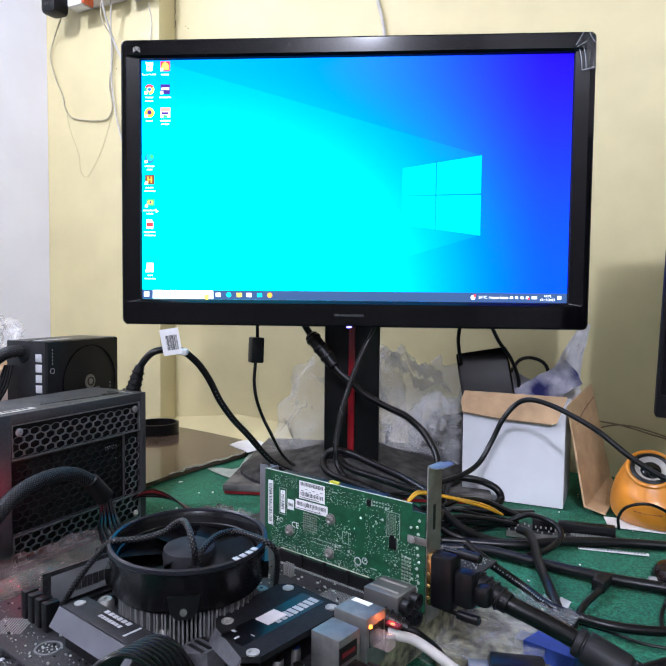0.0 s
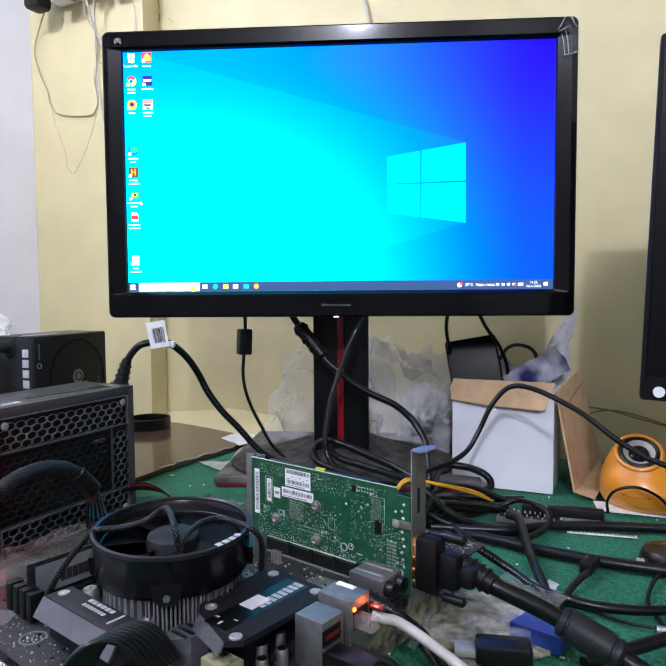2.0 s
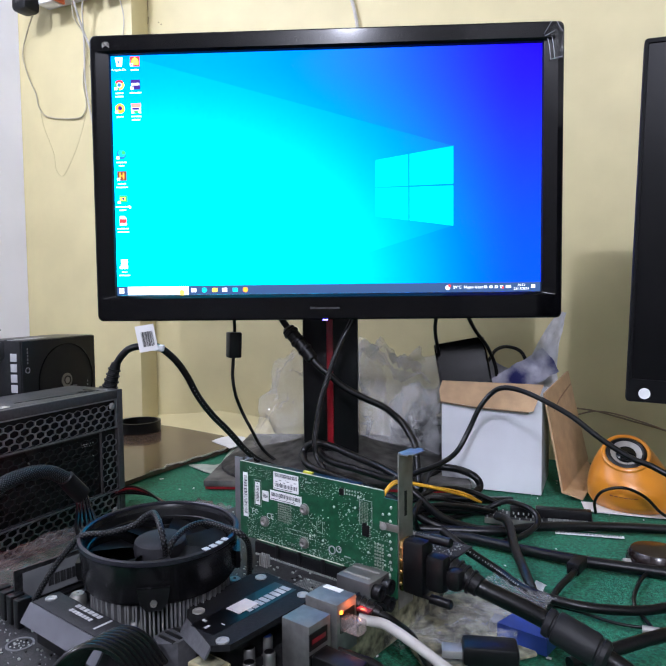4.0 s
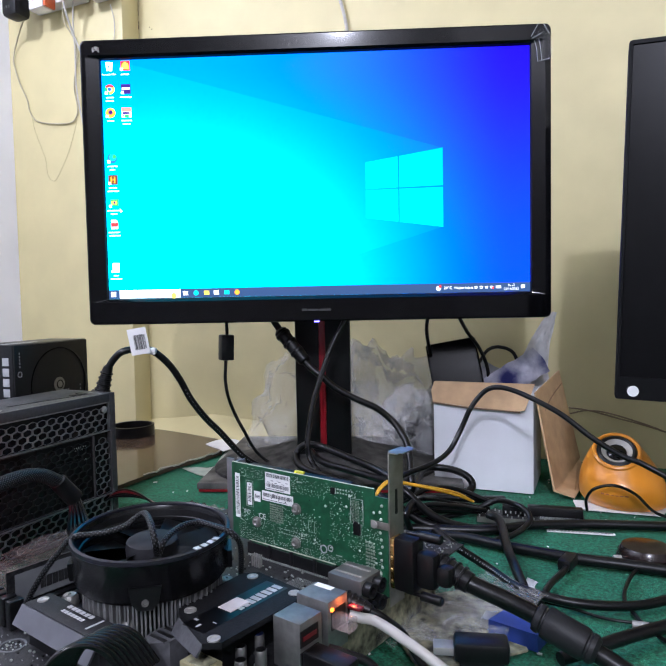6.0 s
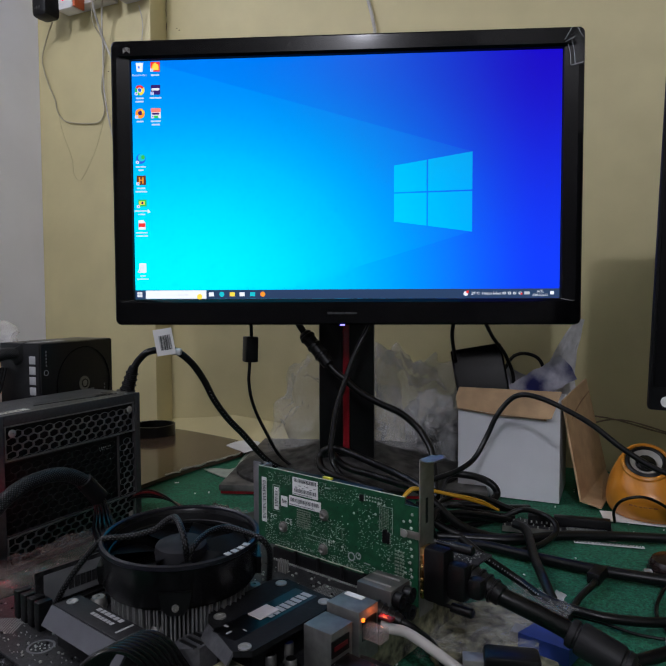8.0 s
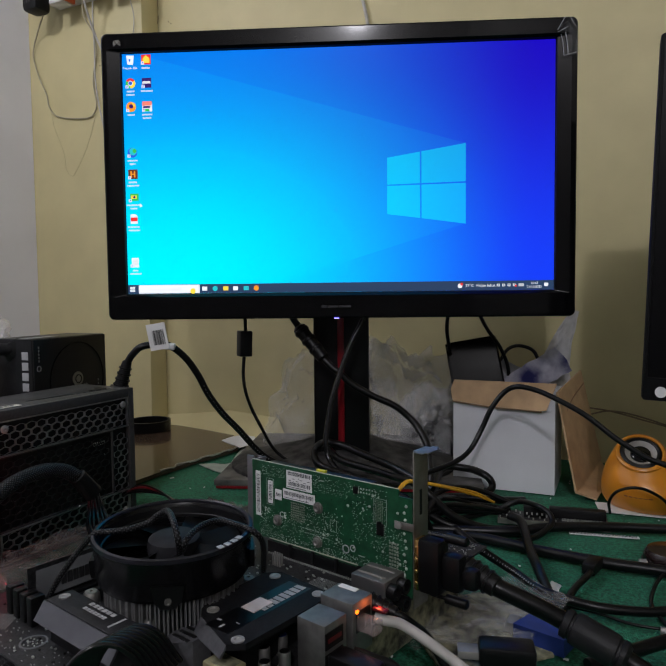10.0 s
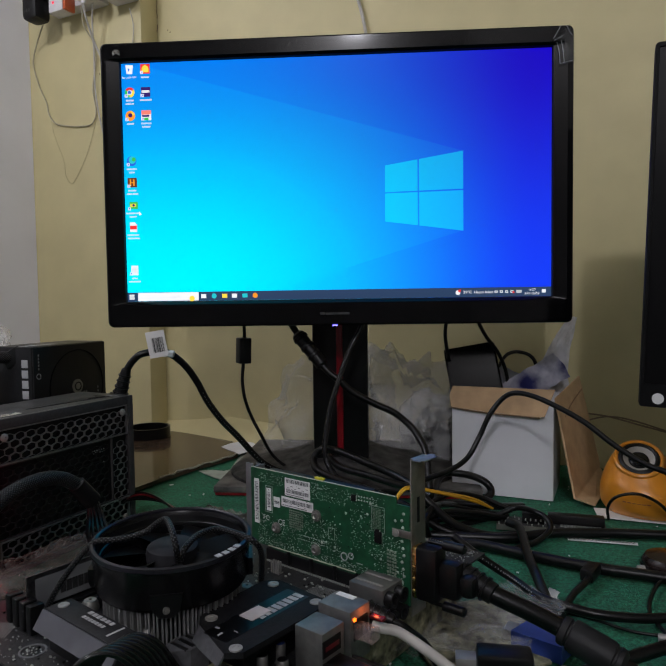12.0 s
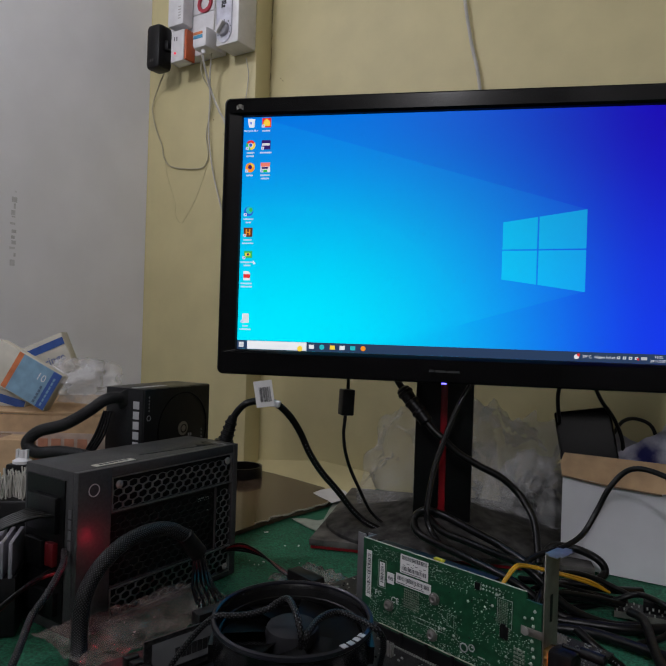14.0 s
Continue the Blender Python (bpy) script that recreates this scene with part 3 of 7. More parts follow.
disc("flame_ring", C2, zz[0] - 0.0018, 0.0027, E_BROWN, 0.0004)
flat("flame_heart", [(C2 - 0.004, zz[0] - 0.004), (C2 + 0.004, zz[0] - 0.004), (C2 + 0.0035, zz[0] + 0.002), (C2, zz[0] + 0.005), (C2 - 0.003, zz[0] + 0.001)], E_YELLOW, 0.0003)
caption(C2, zz[0] - 0.0102, [0.011])
for a, m in ((30, E_RED), (150, E_GREEN), (270, E_YELLOW)):
    disc("browser_sector", C1, zz[1], 0.0062, m, 0.0006, 10, a, a + 120)
disc("browser_rim", C1, zz[1], 0.0031, E_WHITE, 0.0004)
disc("browser_eye", C1, zz[1], 0.0024, E_BLUE, 0.0002)
caption(C1, zz[1] - 0.0098, [0.010, 0.011])
rect("app_icon", C2 - 0.006, C2 + 0.006, zz[1] - 0.006, zz[1] + 0.006, E_NAVY)
rect("app_mark", C2 - 0.005, C2 + 0.005, zz[1] - 0.0008, zz[1] + 0.0018, E_WHITE, 0.0003)
caption(C2, zz[1] - 0.0098, [0.015])
disc("browser_disc", C1, zz[2], 0.0062, E_ORANGE)
disc("browser_heart", C1 + 0.0002, zz[2] + 0.0006, 0.0027, E_NAVY, 0.0003)
flat("browser_flame", [(C1 + 0.001, zz[2] + 0.0062), (C1 + 0.006, zz[2] + 0.001), (C1 + 0.003, zz[2] + 0.0005)], E_YELLOW, 0.0004)
caption(C1, zz[2] - 0.0098, [0.009])
rect("app_icon", C2 - 0.0062, C2 + 0.0062, zz[2] - 0.0062, zz[2] + 0.0062, E_WHITE)
rect("app_shade", C2 - 0.0062, C2 + 0.0062, zz[2] + 0.001, zz[2] + 0.0062, glow("lit_pink", (0.85, 0.2, 0.15), SCREEN), 0.0004)
rect("app_mark", C2 - 0.005, C2 + 0.004, zz[2] - 0.002, zz[2] + 0.0005, E_NAVY, 0.0003)
rect("app_mark", C2 - 0.003, C2 + 0.003, zz[2] - 0.0062, zz[2] - 0.003, E_GREEN, 0.0003)
caption(C2, zz[2] - 0.0098, [0.013, 0.011])
disc("browser_disc", C1, zz[3], 0.0062, E_BLUE)
disc("browser_swirl", C1 + 0.001, zz[3] + 0.0014, 0.0046, E_TEAL, 0.0004)
disc("browser_leaf", C1 + 0.003, zz[3] + 0.002, 0.0026, E_GREEN, 0.0003)
caption(C1, zz[3] - 0.0098, [0.013, 0.007])
rect("app_icon", C1 - 0.006, C1 + 0.006, zz[4] - 0.006, zz[4] + 0.006, E_BROWN)
for dx in (-0.0022, 0.0022):
    rect("app_mark", C1 + dx - 0.0008, C1 + dx + 0.0008, zz[4] - 0.004, zz[4] + 0.004, E_ORANGE, 0.0003)
rect("app_mark", C1 - 0.002, C1 + 0.002, zz[4] - 0.0006, zz[4] + 0.0006, E_ORANGE, 0.0003)
caption(C1, zz[4] - 0.0098, [0.011, 0.015])
rect("app_icon", C1 - 0.0045, C1 + 0.0065, zz[5] - 0.0045, zz[5] + 0.0045, E_GREEN)
rect("app_mark", C1 - 0.003, C1 + 0.004, zz[5] - 0.002, zz[5] + 0.002, E_YELLOW, 0.0004)
disc("app_mark", C1 + 0.001, zz[5], 0.0016, E_NAVY, 0.0003)
caption(C1, zz[5] - 0.0098, [0.018, 0.009])
flat("page_icon", [(C1 - 0.0045, zz[6] - 0.006), (C1 + 0.0045, zz[6] - 0.006), (C1 + 0.0045, zz[6] + 0.003), (C1 + 0.002, zz[6] + 0.006), (C1 - 0.0045, zz[6] + 0.006)], E_WHITE)
rect("page_band", C1 - 0.0045, C1 + 0.0045, zz[6] - 0.003, zz[6] + 0.002, E_RED, 0.0004)
words("PDF", 0.0045, E_WHITE, panel, pose(C1, 0.0002, zz[6] - 0.0020) @ UPRIGHT)
caption(C1, zz[6] - 0.0098, [0.016, 0.015])
flat("page_icon", [(C1 - 0.0045, zz[7] - 0.006), (C1 + 0.0045, zz[7] - 0.006), (C1 + 0.0045, zz[7] + 0.006), (C1 - 0.0045, zz[7] + 0.006)], E_WHITE)
for k in range(4):
    rect("page_line", C1 - 0.003, C1 + 0.0035, zz[7] + 0.003 - 0.002 * k, zz[7] + 0.0037 - 0.002 * k, E_GREY, 0.0004)
caption(C1, zz[7] - 0.0098, [0.007, 0.015])
for x, z in ((C2, zz[0]), (C1, zz[1]), (C2, zz[1]), (C1, zz[2]), (C2, zz[2]), (C1, zz[3]), (C1, zz[4]), (C1, zz[5]), (C1, zz[7])):
    arrow(x, z)
flat("pointer", [(-0.2475, 0.109), (-0.2475, 0.1145), (-0.2440, 0.1105)], E_WHITE, 0.0001)

# marks on the bezel
tri = [(0, 0), (0.0045, 0.003), (0.009, 0), (0.009, 0.006), (0.006, 0.0075), (0.003, 0.0075), (0, 0.006)]
part("badge", poly(tri, 0.0006, pose(-0.2735, -0.0064, 0.3060, 90, 0, 0)), mat("multicolour_badge", (0.16, 0.10, 0.05), 0.4, var=0.7, scale=500, col2=(0.20, 0.20, 0.18)), monitor, "small multicoloured maker badge")
part("name_bar", join(bx(-0.0185, -0.012, -0.0070, -0.0062, -0.0195, -0.0165), bx(-0.011, 0.002, -0.0070, -0.0062, -0.0195, -0.0170), bx(0.003, 0.018, -0.0070, -0.0062, -0.0195, -0.0170)),
     mat("grey_bezel_print", (0.035, 0.035, 0.038), 0.4), monitor, "grey maker name as plain bars")
part("power_light", bx(-0.003, 0.003, -0.0075, -0.005, Z0 - 0.0008, Z0 + 0.0006), BLUEGLOW, monitor, "glowing blue power light")
tape_m = pose(0.2765, -0.0092, 0.3105, 90, 0, 0)
part("tape", join(sheet(0.022, 0.010, 12, 6, 0.0014, 160, 2, pose(0.2775, -0.0100, 0.3105, 90, -35, 0)), sheet(0.012, 0.034, 6, 14, 0.0016, 150, 5, pose(0.2835, -0.0098, 0.2930, 90, 0, 0))),
     TAPE, monitor, "crinkled strip of clear tape")
# pale tubes paint the highlights along the creases of the tape
for k, pts in enumerate(([(0.2650, 0.3050), (0.2690, 0.3120), (0.2740, 0.3205)], [(0.2660, 0.3030), (0.2720, 0.3060), (0.2775, 0.3090)], [(0.2740, 0.3020), (0.2760, 0.2920), (0.2775, 0.2760)],
                         [(0.2690, 0.3000), (0.2715, 0.2900), (0.2725, 0.2760)], [(0.2725, 0.2755), (0.2790, 0.2770), (0.2870, 0.2790)], [(0.2800, 0.3195), (0.2840, 0.3120), (0.2870, 0.3080)])):
    part("tape_crease", tube([(x, -0.0102, z) for x, z in pts], 0.00035, 5, 4), mat("crease_glint_white", (0.55, 0.56, 0.58), 0.2, alpha=0.7) if k == 0 else bpy.data.materials["crease_glint_white"], monitor)
# stand
stand = thing("monitor_stand", pose(0, 0, 0), "black monitor stand with a red stripe and dusty foot", "stand")
part("column", bx(-0.0380, 0.0390, 0.8840, 0.9150, 0.034, 0.43, 0.003), BLACK, stand, "black upright")
part("stripe", bx(-0.0045, 0.0045, 0.8815, 0.8850, 0.054, 0.40, 0.001), RED, stand, "red vertical stripe")
part("hinge", bx(-0.03, 0.03, 0.850, 0.886, 0.36, 0.42, 0.004), BLACK, stand)
foot = lathe([(1.0, 0.0), (1.0, 0.10), (0.97, 0.18), (0.70, 0.42), (0.42, 0.72), (0.30, 0.90), (0.0001, 0.92)], 48)
foot.transform(Matrix.Translation((0.0, 0.935, 0.0135)) @ Matrix.Diagonal((0.165, 0.125, 0.042, 1)))
part("foot", foot, MATTEBLACK, stand, "dusty black oval foot")
card = thing("flat_box", pose(-0.172, 0.845, 0.0, 0, 0, -2), "flat black box with a thin red edge under the stand", "box")
part("lid", bx(0, 0.36, 0, 0.30, 0.0045, 0.0130, 0.001), DARKSHEET, card, "dusty dark lid")
part("base", bx(0.002, 0.358, 0.002, 0.298, 0.0005, 0.0045), RED, card, "red edge")

# ---- second monitor ----
M2 = pose(0.3005, 0.6205, 0.158, -2.2, 2.0, -20)
monitor2 = thing("monitor", M2, "thin black monitor, switched off, with a white sticker", "monitor")
part("bezel", shell([(0.004, 0.546, 0.022, 0.339, 0.001, 0.0008), (0.0035, 0.5465, 0.0215, 0.3395, 0.001, -0.001), (0.0005, 0.5495, 0.0005, 0.3435, 0.003, -0.001), (0, 0.55, 0, 0.344, 0.003, 0.001), (0, 0.55, 0, 0.344, 0.003, 0.020)], False), mat("matt_black_frame", (0.004, 0.004, 0.0045), 0.5, spec=0.1), monitor2, "thin matt black bezel")
part("screen", bx(0.0038, 0.5462, 0.0006, 0.004, 0.0215, 0.3395), mat("dark_panel_glass", (0.003, 0.003, 0.0035), 0.3, spec=0.12), monitor2, "dark glossy panel")
part("back_cover", bx(0.002, 0.548, 0.004, 0.034, 0.002, 0.342, 0.004), BLACK, monitor2)
part("sticker", lathe([(0.0052, 0.0), (0.0052, 0.0004)], 24, pose(0.0160, -0.0011, 0.0085, 90, 0, 0)), PAPER, monitor2, "round white sticker")
stand2 = thing("monitor_stand", pose(0.60, 0.52, 0, 0, 0, -20), "plain black monitor stand", "stand")
part("column", bx(-0.03, 0.03, 0.026, 0.05, 0.012, 0.36, 0.003), BLACK, stand2)
part("foot", bx(-0.11, 0.11, -0.05, 0.11, 0.0005, 0.013, 0.004), BLACK, stand2)


# ---- power supplies ----
def hexes(x0, x1, z0, z1, px, pz, bar, y0, y1):
    """A plate of hexagonal holes in staggered rows: the bars between them."""
    out = []
    row = 0
    z = z0 + pz / 2
    while z < z1 - pz * 0.3:
        x = x0 + px / 2 + (px / 2 if row % 2 else 0)
        while x < x1 - px * 0.3:
            ps = [(x - px * 0.5, z - pz / 3), (x - px * 0.5, z + pz / 3), (x, z + pz * 2 / 3), (x + px * 0.5, z + pz / 3), (x + px * 0.5, z - pz / 3), (x, z - pz * 2 / 3)]
            bm = bmesh.new()
            inner = [(x + (a - x) * (1 - bar), z + (b - z) * (1 - bar)) for a, b in ps]
            ps = [(min(max(a, x0), x1), min(max(b, z0), z1)) for a, b in ps]
            inner = [(min(max(a, x0), x1), min(max(b, z0), z1)) for a, b in inner]
            loops = [[bm.verts.new((a, y, b)) for a, b in q] for q, y in ((ps, y0), (inner, y0), (inner, y1))]
            for a, b in zip(loops, loops[1:]):
                for i in range(6):
                    j = (i + 1) % 6
                    bm.faces.new((a[i], a[j], b[j], b[i]))
            out.append(bm)
            x += px
        z += pz
        row += 1
    return join(*out)


def frame_strip(x0, x1, z0, z1, w, y0, y1):
    return join(bx(x0, x1, y0, y1, z0, z0 + w), bx(x0, x1, y0, y1, z1 - w, z1), bx(x0, x0 + w, y0, y1, z0 + w, z1 - w), bx(x1 - w, x1, y0, y1, z0 + w, z1 - w))


PSU = pose(-0.322, 0.536, 0.0, 0, 0, 67.1)
psu = thing("power_supply", PSU, "dark grey modular power supply with honeycomb grilles, standing on edge", "power supply")
L, D, H = 0.216, 0.084, 0.1545
part("case", bx(0, L, 0.007, D, 0.0005, H, 0.0015), GREYMETAL, psu, "dark painted steel case")
for q in ((0, 0.037, 0.0005, H), (L - 0.008, L, 0.0005, H), (0.037, L - 0.008, H - 0.010, H), (0.037, L - 0.008, 0.0005, 0.006)):
    part("face_edge", bx(q[0], q[1], 0, 0.0070, q[2], q[3], 0.0006), GREYMETAL, psu)
# a black sheet stands in for the shade inside the case
part("dark_inside", bx(0.037, L - 0.008, 0.0062, 0.0069, 0.006, H - 0.010), CHIP, psu, "black plate standing for the dark inside behind the grille")
for z0, z1 in ((0.110, 0.1445), (0.006, 0.0365)):
    grid = part("grille", hexes(0.040, 0.205, z0 + 0.002, z1 - 0.002, 0.0122, 0.0066, 0.13, 0.0010, 0.0028), GRILLE, psu, "pressed honeycomb grille")
    part("rim", frame_strip(0.038, 0.207, z0, z1, 0.0014, 0.0004, 0.0030), GRILLE, grid)
    for x in (0.046, 0.199):
        part("screw", lathe([(0.0040, 0), (0.0040, 0.001), (0.0028, 0.0018), (0.0012, 0.0018), (0.0010, 0.0008)], 16, pose(x, 0.0008, z0 + 0.007 if z0 < 0.05 else z1 - 0.008, 90, 0, 0)), STEEL, grid)
part("grille", hexes(0.039, 0.182, 0.0375, 0.1085, 0.0122, 0.0066, 0.15, 0.0034, 0.0046), mat("black_inner_grille", (0.009, 0.009, 0.0095), 0.32, spec=0.5), psu, "black honeycomb before the fan")
part("inner_edge", frame_strip(0.037, 0.184, 0.0365, 0.1095, 0.0012, 0.0016, 0.0046), GREYMETAL, psu)
side = part("grille", hexes(0.184, 0.206, 0.0375, 0.1085, 0.0115, 0.0066, 0.13, 0.0012, 0.0028), GRILLE, psu, "pressed honeycomb grille")
for k in range(22):
    part("lamp_hole", lathe([(0.0009, 0), (0.0007, 0.0004), (0.0001, 0.0004)], 6, pose(0.158 + 0.0032 * (k % 6) + 0.0014 * (k // 6 % 2), 0.0060, 0.0985 - 0.0026 * (k // 6) - 0.010 * (k // 12), 90, 0, 0)), SOLDER, psu)
# fan behind the grille
fan = part("fan", lathe([(0.020, 0.0), (0.020, 0.003), (0.018, 0.004), (0.0001, 0.004)], 28, pose(0.112, 0.0064, 0.077, 90, 0, 0) @ Matrix.Diagonal((1, 1, 0.3, 1))), BLACK, psu, "dark fan hub")
for k in range(9):
    part("blade", bx(0.019, 0.058, -0.009, 0.009, -0.0002, 0.0008, 0, pose(0.112, 0.0058, 0.077, 90, 0, 0) @ pose(0, 0, 0, 0, 0, 40 * k) @ pose(0, 0, 0, 3, 0, 0)), CHIP, fan)
part("top_label", bx(0.028, 0.075, 0.012, 0.021, H, H + 0.0004), CREAM, psu, "pale sticker strip")
parts("label_mark", [bx(0.034 + 0.006 * k, 0.038 + 0.006 * k, 0.0145, 0.0185, H + 0.0003, H + 0.0006) for k in range(6)], INK, psu)
part("logo_panel", poly([(0.092, 0.028), (0.196, 0.016), (0.203, 0.042)], 0.0008, pose(0, 0, H - 0.0002)), mat("pressed_steel_recess", (0.030, 0.030, 0.031), 0.35, spec=0.4), psu, "pressed wedge")
part("slot_mark", poly([(0.170, 0.021), (0.192, 0.0185), (0.197, 0.036), (0.190, 0.036), (0.186, 0.0255), (0.173, 0.027)], 0.0006, pose(0, 0, H + 0.0005)), CHIP, psu, "dark slot of the wedge")
parts("top_print", [bx(0.198 + 0.002 * (k % 2), 0.2005 + 0.002 * (k % 2), 0.004 + 0.006 * k, 0.0085 + 0.006 * k, H + 0.0001, H + 0.0005) for k in range(4)], mat("pale_top_print", (0.28, 0.28, 0.28), 0.5), psu)
part("badge_ring", lathe([(0.0062, 0), (0.0062, 0.0004), (0.0052, 0.0004), (0.0052, 0)], 24, pose(0.017, -0.0001, 0.136, 90, 0, 0), False), WHITEPRINT, psu, "round printed maker mark")
parts("name_mark", [bx(-0.0006, 0.0002, 0.0085, 0.0130, 0.072 + 0.0098 * k, 0.0800 + 0.0098 * k) for k in range(5)], mat("grey_print", (0.10, 0.10, 0.105), 0.5), psu, "model name as plain bars")
# socket end with cables (left face)
sockets = part("socket_panel", join(bx(-0.0015, 0, 0.018, 0.078, 0.012, 0.145)), BLACK, psu, "black socket panel")
for k, (y, z, w, h) in enumerate(((0.024, 0.095, 0.044, 0.034), (0.026, 0.064, 0.013, 0.022), (0.044, 0.060, 0.028, 0.026), (0.024, 0.018, 0.05, 0.022))):
    part("socket", bx(-0.007, -0.001, y, y + w, z, z + h, 0.001), DARKRED if k == 1 else BLACK, sockets, "red connector" if k == 1 else "")

PSU2 = pose(-0.368, 0.752, 0.070, 0, 0, 73)
psu2 = thing("power_supply", PSU2, "black boxy power supply with white print, standing on edge", "power supply")
part("case", bx(0, 0.130, 0.002, 0.066, 0.0, 0.141, 0.0015), mat("black_painted_steel", (0.010, 0.010, 0.011), 0.36, var=0.2, scale=200, bump=0.1, spec=0.25), psu2, "black painted steel case")
part("face_panel", bx(0.001, 0.129, 0, 0.0021, 0.001, 0.140, 0.0006), CHIP, psu2, "plain black face")
for r0, r1 in ((0.0490, 0.0480),):
    part("intake_ring", lathe([(r0, 0.0), (r0, 0.0010), (r1, 0.0010), (r1, 0.0)], 48, pose(0.074, 0.0, 0.084, 90, 0, 0), False), GLOSSBLACK, psu2, "glossy black intake ring")
fan2 = part("fan_hub", lathe([(0.0095, 0), (0.0095, 0.0006), (0.008, 0.0010), (0.0001, 0.0012)], 24, pose(0.074, 0.0, 0.084, 90, 0, 0)), BRASS, psu2, "dull silver round seal")
part("seal_mark", lathe([(0.006, 0.0012), (0.006, 0.0016), (0.0045, 0.0016), (0.0045, 0.0012)], 20, pose(0.074, 0.0, 0.084, 90, 0, 0), False), CHIP, fan2)
parts("name_mark", [bx(-0.0006, 0.0001, 0.0080, 0.0180, 0.064 + 0.0128 * k, 0.0738 + 0.0128 * k, 0.0003) for k in range(5)], WHITEPRINT, psu2, "white model name as plain bars")
parts("top_mark", [bx(0.004 + 0.012 * k, 0.0130 + 0.012 * k, 0.018, 0.028, 0.1408, 0.1413) for k in range(5)], WHITEPRINT, psu2)
parts("small_print", [bx(0.008, 0.0095, -0.0005, 0.0001, 0.112 + 0.0042 * k, 0.1145 + 0.0042 * k) for k in range(5)] + [bx(0.085 + 0.004 * (k % 2), 0.0875 + 0.004 * (k % 2), -0.0005, 0.0001, 0.066 + 0.006 * (k // 2), 0.070 + 0.006 * (k // 2)) for k in range(4)]
      + [bx(0.112, 0.1135, -0.0005, 0.0001, 0.062 + 0.005 * k, 0.0645 + 0.005 * k) for k in range(4)], mat("faint_print", (0.22, 0.22, 0.22), 0.5), psu2)
part("badge_ring", lathe([(0.0036, 0), (0.0036, 0.0004), (0.0029, 0.0004), (0.0029, 0)], 20, pose(0.0085, 0, 0.104, 90, 0, 0), False), WHITEPRINT, psu2)

# ---- motherboard with its cooler and cards ----
MB = pose(0.072, 0.440, 0.045, 0, 0, 145.0)       # x from the rear edge inwards, y towards the CPU end, z up
board = thing("motherboard", MB, "black motherboard lying flat on foam, wired up and running", "motherboard")
part("circuit_board", bx(0, 0.244, -0.122, 0.212, -0.0016, 0, 0.0004), BLACKPCB, board, "black circuit board with pale traces")
rnd = random.Random(11)
smd, tiny = [], []
for k in range(800):
    x, y = rnd.uniform(0.006, 0.240), rnd.uniform(-0.095, 0.208)
    s, t = rnd.uniform(0.0003, 0.0010), rnd.uniform(0.0003, 0.0007)
    (smd if k % 3 else tiny).append(bx(x - s, x + s, y - t, y + t, 0, rnd.uniform(0.0004, 0.0012)))
for k in range(320):
    x, y = rnd.uniform(0.004, 0.060), rnd.uniform(-0.120, -0.050)
    smd.append(bx(x, x + rnd.uniform(0.0004, 0.0016), y, y + rnd.uniform(0.0003, 0.0010), 0, rnd.uniform(0.0003, 0.0010)))
part("solder_points", join(*smd), SOLDER, board, "tiny silver solder points", 0, "stuff")
part("small_chips", join(*tiny), CHIP, board, "tiny black chips", 0, "stuff")
traces = [bx(x, x + 0.0003, 0.150, 0.188, 0, 0.0002, 0, pose(0.205, 0.16, 0, 0, 0, 30) @ pose(-0.205, -0.16, 0)) for x in [0.196 + 0.0016 * k for k in range(14)]]
traces += [bx(0.02 + 0.0014 * k, 0.0203 + 0.0014 * k, 0.012, 0.060, 0, 0.0002) for k in range(40)]
traces += [bx(0.190 + 0.0018 * k, 0.1906 + 0.0018 * k, 0.188, 0.209, 0, 0.0002, 0, pose(0.205, 0.2, 0, 0, 0, 40) @ pose(-0.205, -0.2, 0)) for k in range(12)]
traces += [bx(0.060 + 0.0013 * k, 0.0605 + 0.0013 * k, 0.170, 0.178, 0, 0.0002) for k in range(14)]
for k in range(70):
    x, y = rnd.uniform(0.120, 0.235), rnd.uniform(0.186, 0.210)
    traces.append(bx(x, x + rnd.uniform(0.0004, 0.0016), y, y + rnd.uniform(0.0002, 0.0006), 0, 0.0006))
part("trace_lines", join(*traces), mat("pale_trace", (0.30, 0.31, 0.30), 0.4), board, "pale copper traces", 0, "stuff")
for k in range(3):
    slot = part("card_slot", bx(0.045, 0.140, -0.006 - 0.042 * k, 0.002 - 0.042 * k, 0, 0.011, 0.0006), CHIP, board, "long black card slot")
    part("contact_row", join(*[bx(0.047 + 0.0022 * q, 0.0481 + 0.0022 * q, 0.0020 - 0.042 * k, 0.0031 - 0.042 * k, 0.0002, 0.0016) for q in range(42)]), SOLDER, slot)
    for x in (0.064, 0.088, 0.112):
        part("clip", bx(x, x + 0.003, 0.0018 - 0.042 * k, 0.0036 - 0.042 * k, 0.003, 0.0135, 0.0004), CHIP, slot)
for k in range(4):
    x = 0.178 + 0.0095 * k
    dimm = part("memory_slot", bx(x - 0.003, x + 0.003, 0.035, 0.178, 0, 0.0085, 0.0005), CHIP, board, "black memory slot")
    part("latch", bx(x - 0.0034, x + 0.0034, 0.176, 0.186, 0, 0.0195, 0.0010), BLACK, dimm, "black memory latch")
for k in range(8):
    part("header_pin", bx(0.111 + 0.0025 * (k % 4), 0.1122 + 0.0025 * (k % 4), 0.014 + 0.0025 * (k // 4), 0.0151 + 0.0025 * (k // 4), 0, 0.010), STEEL, board)
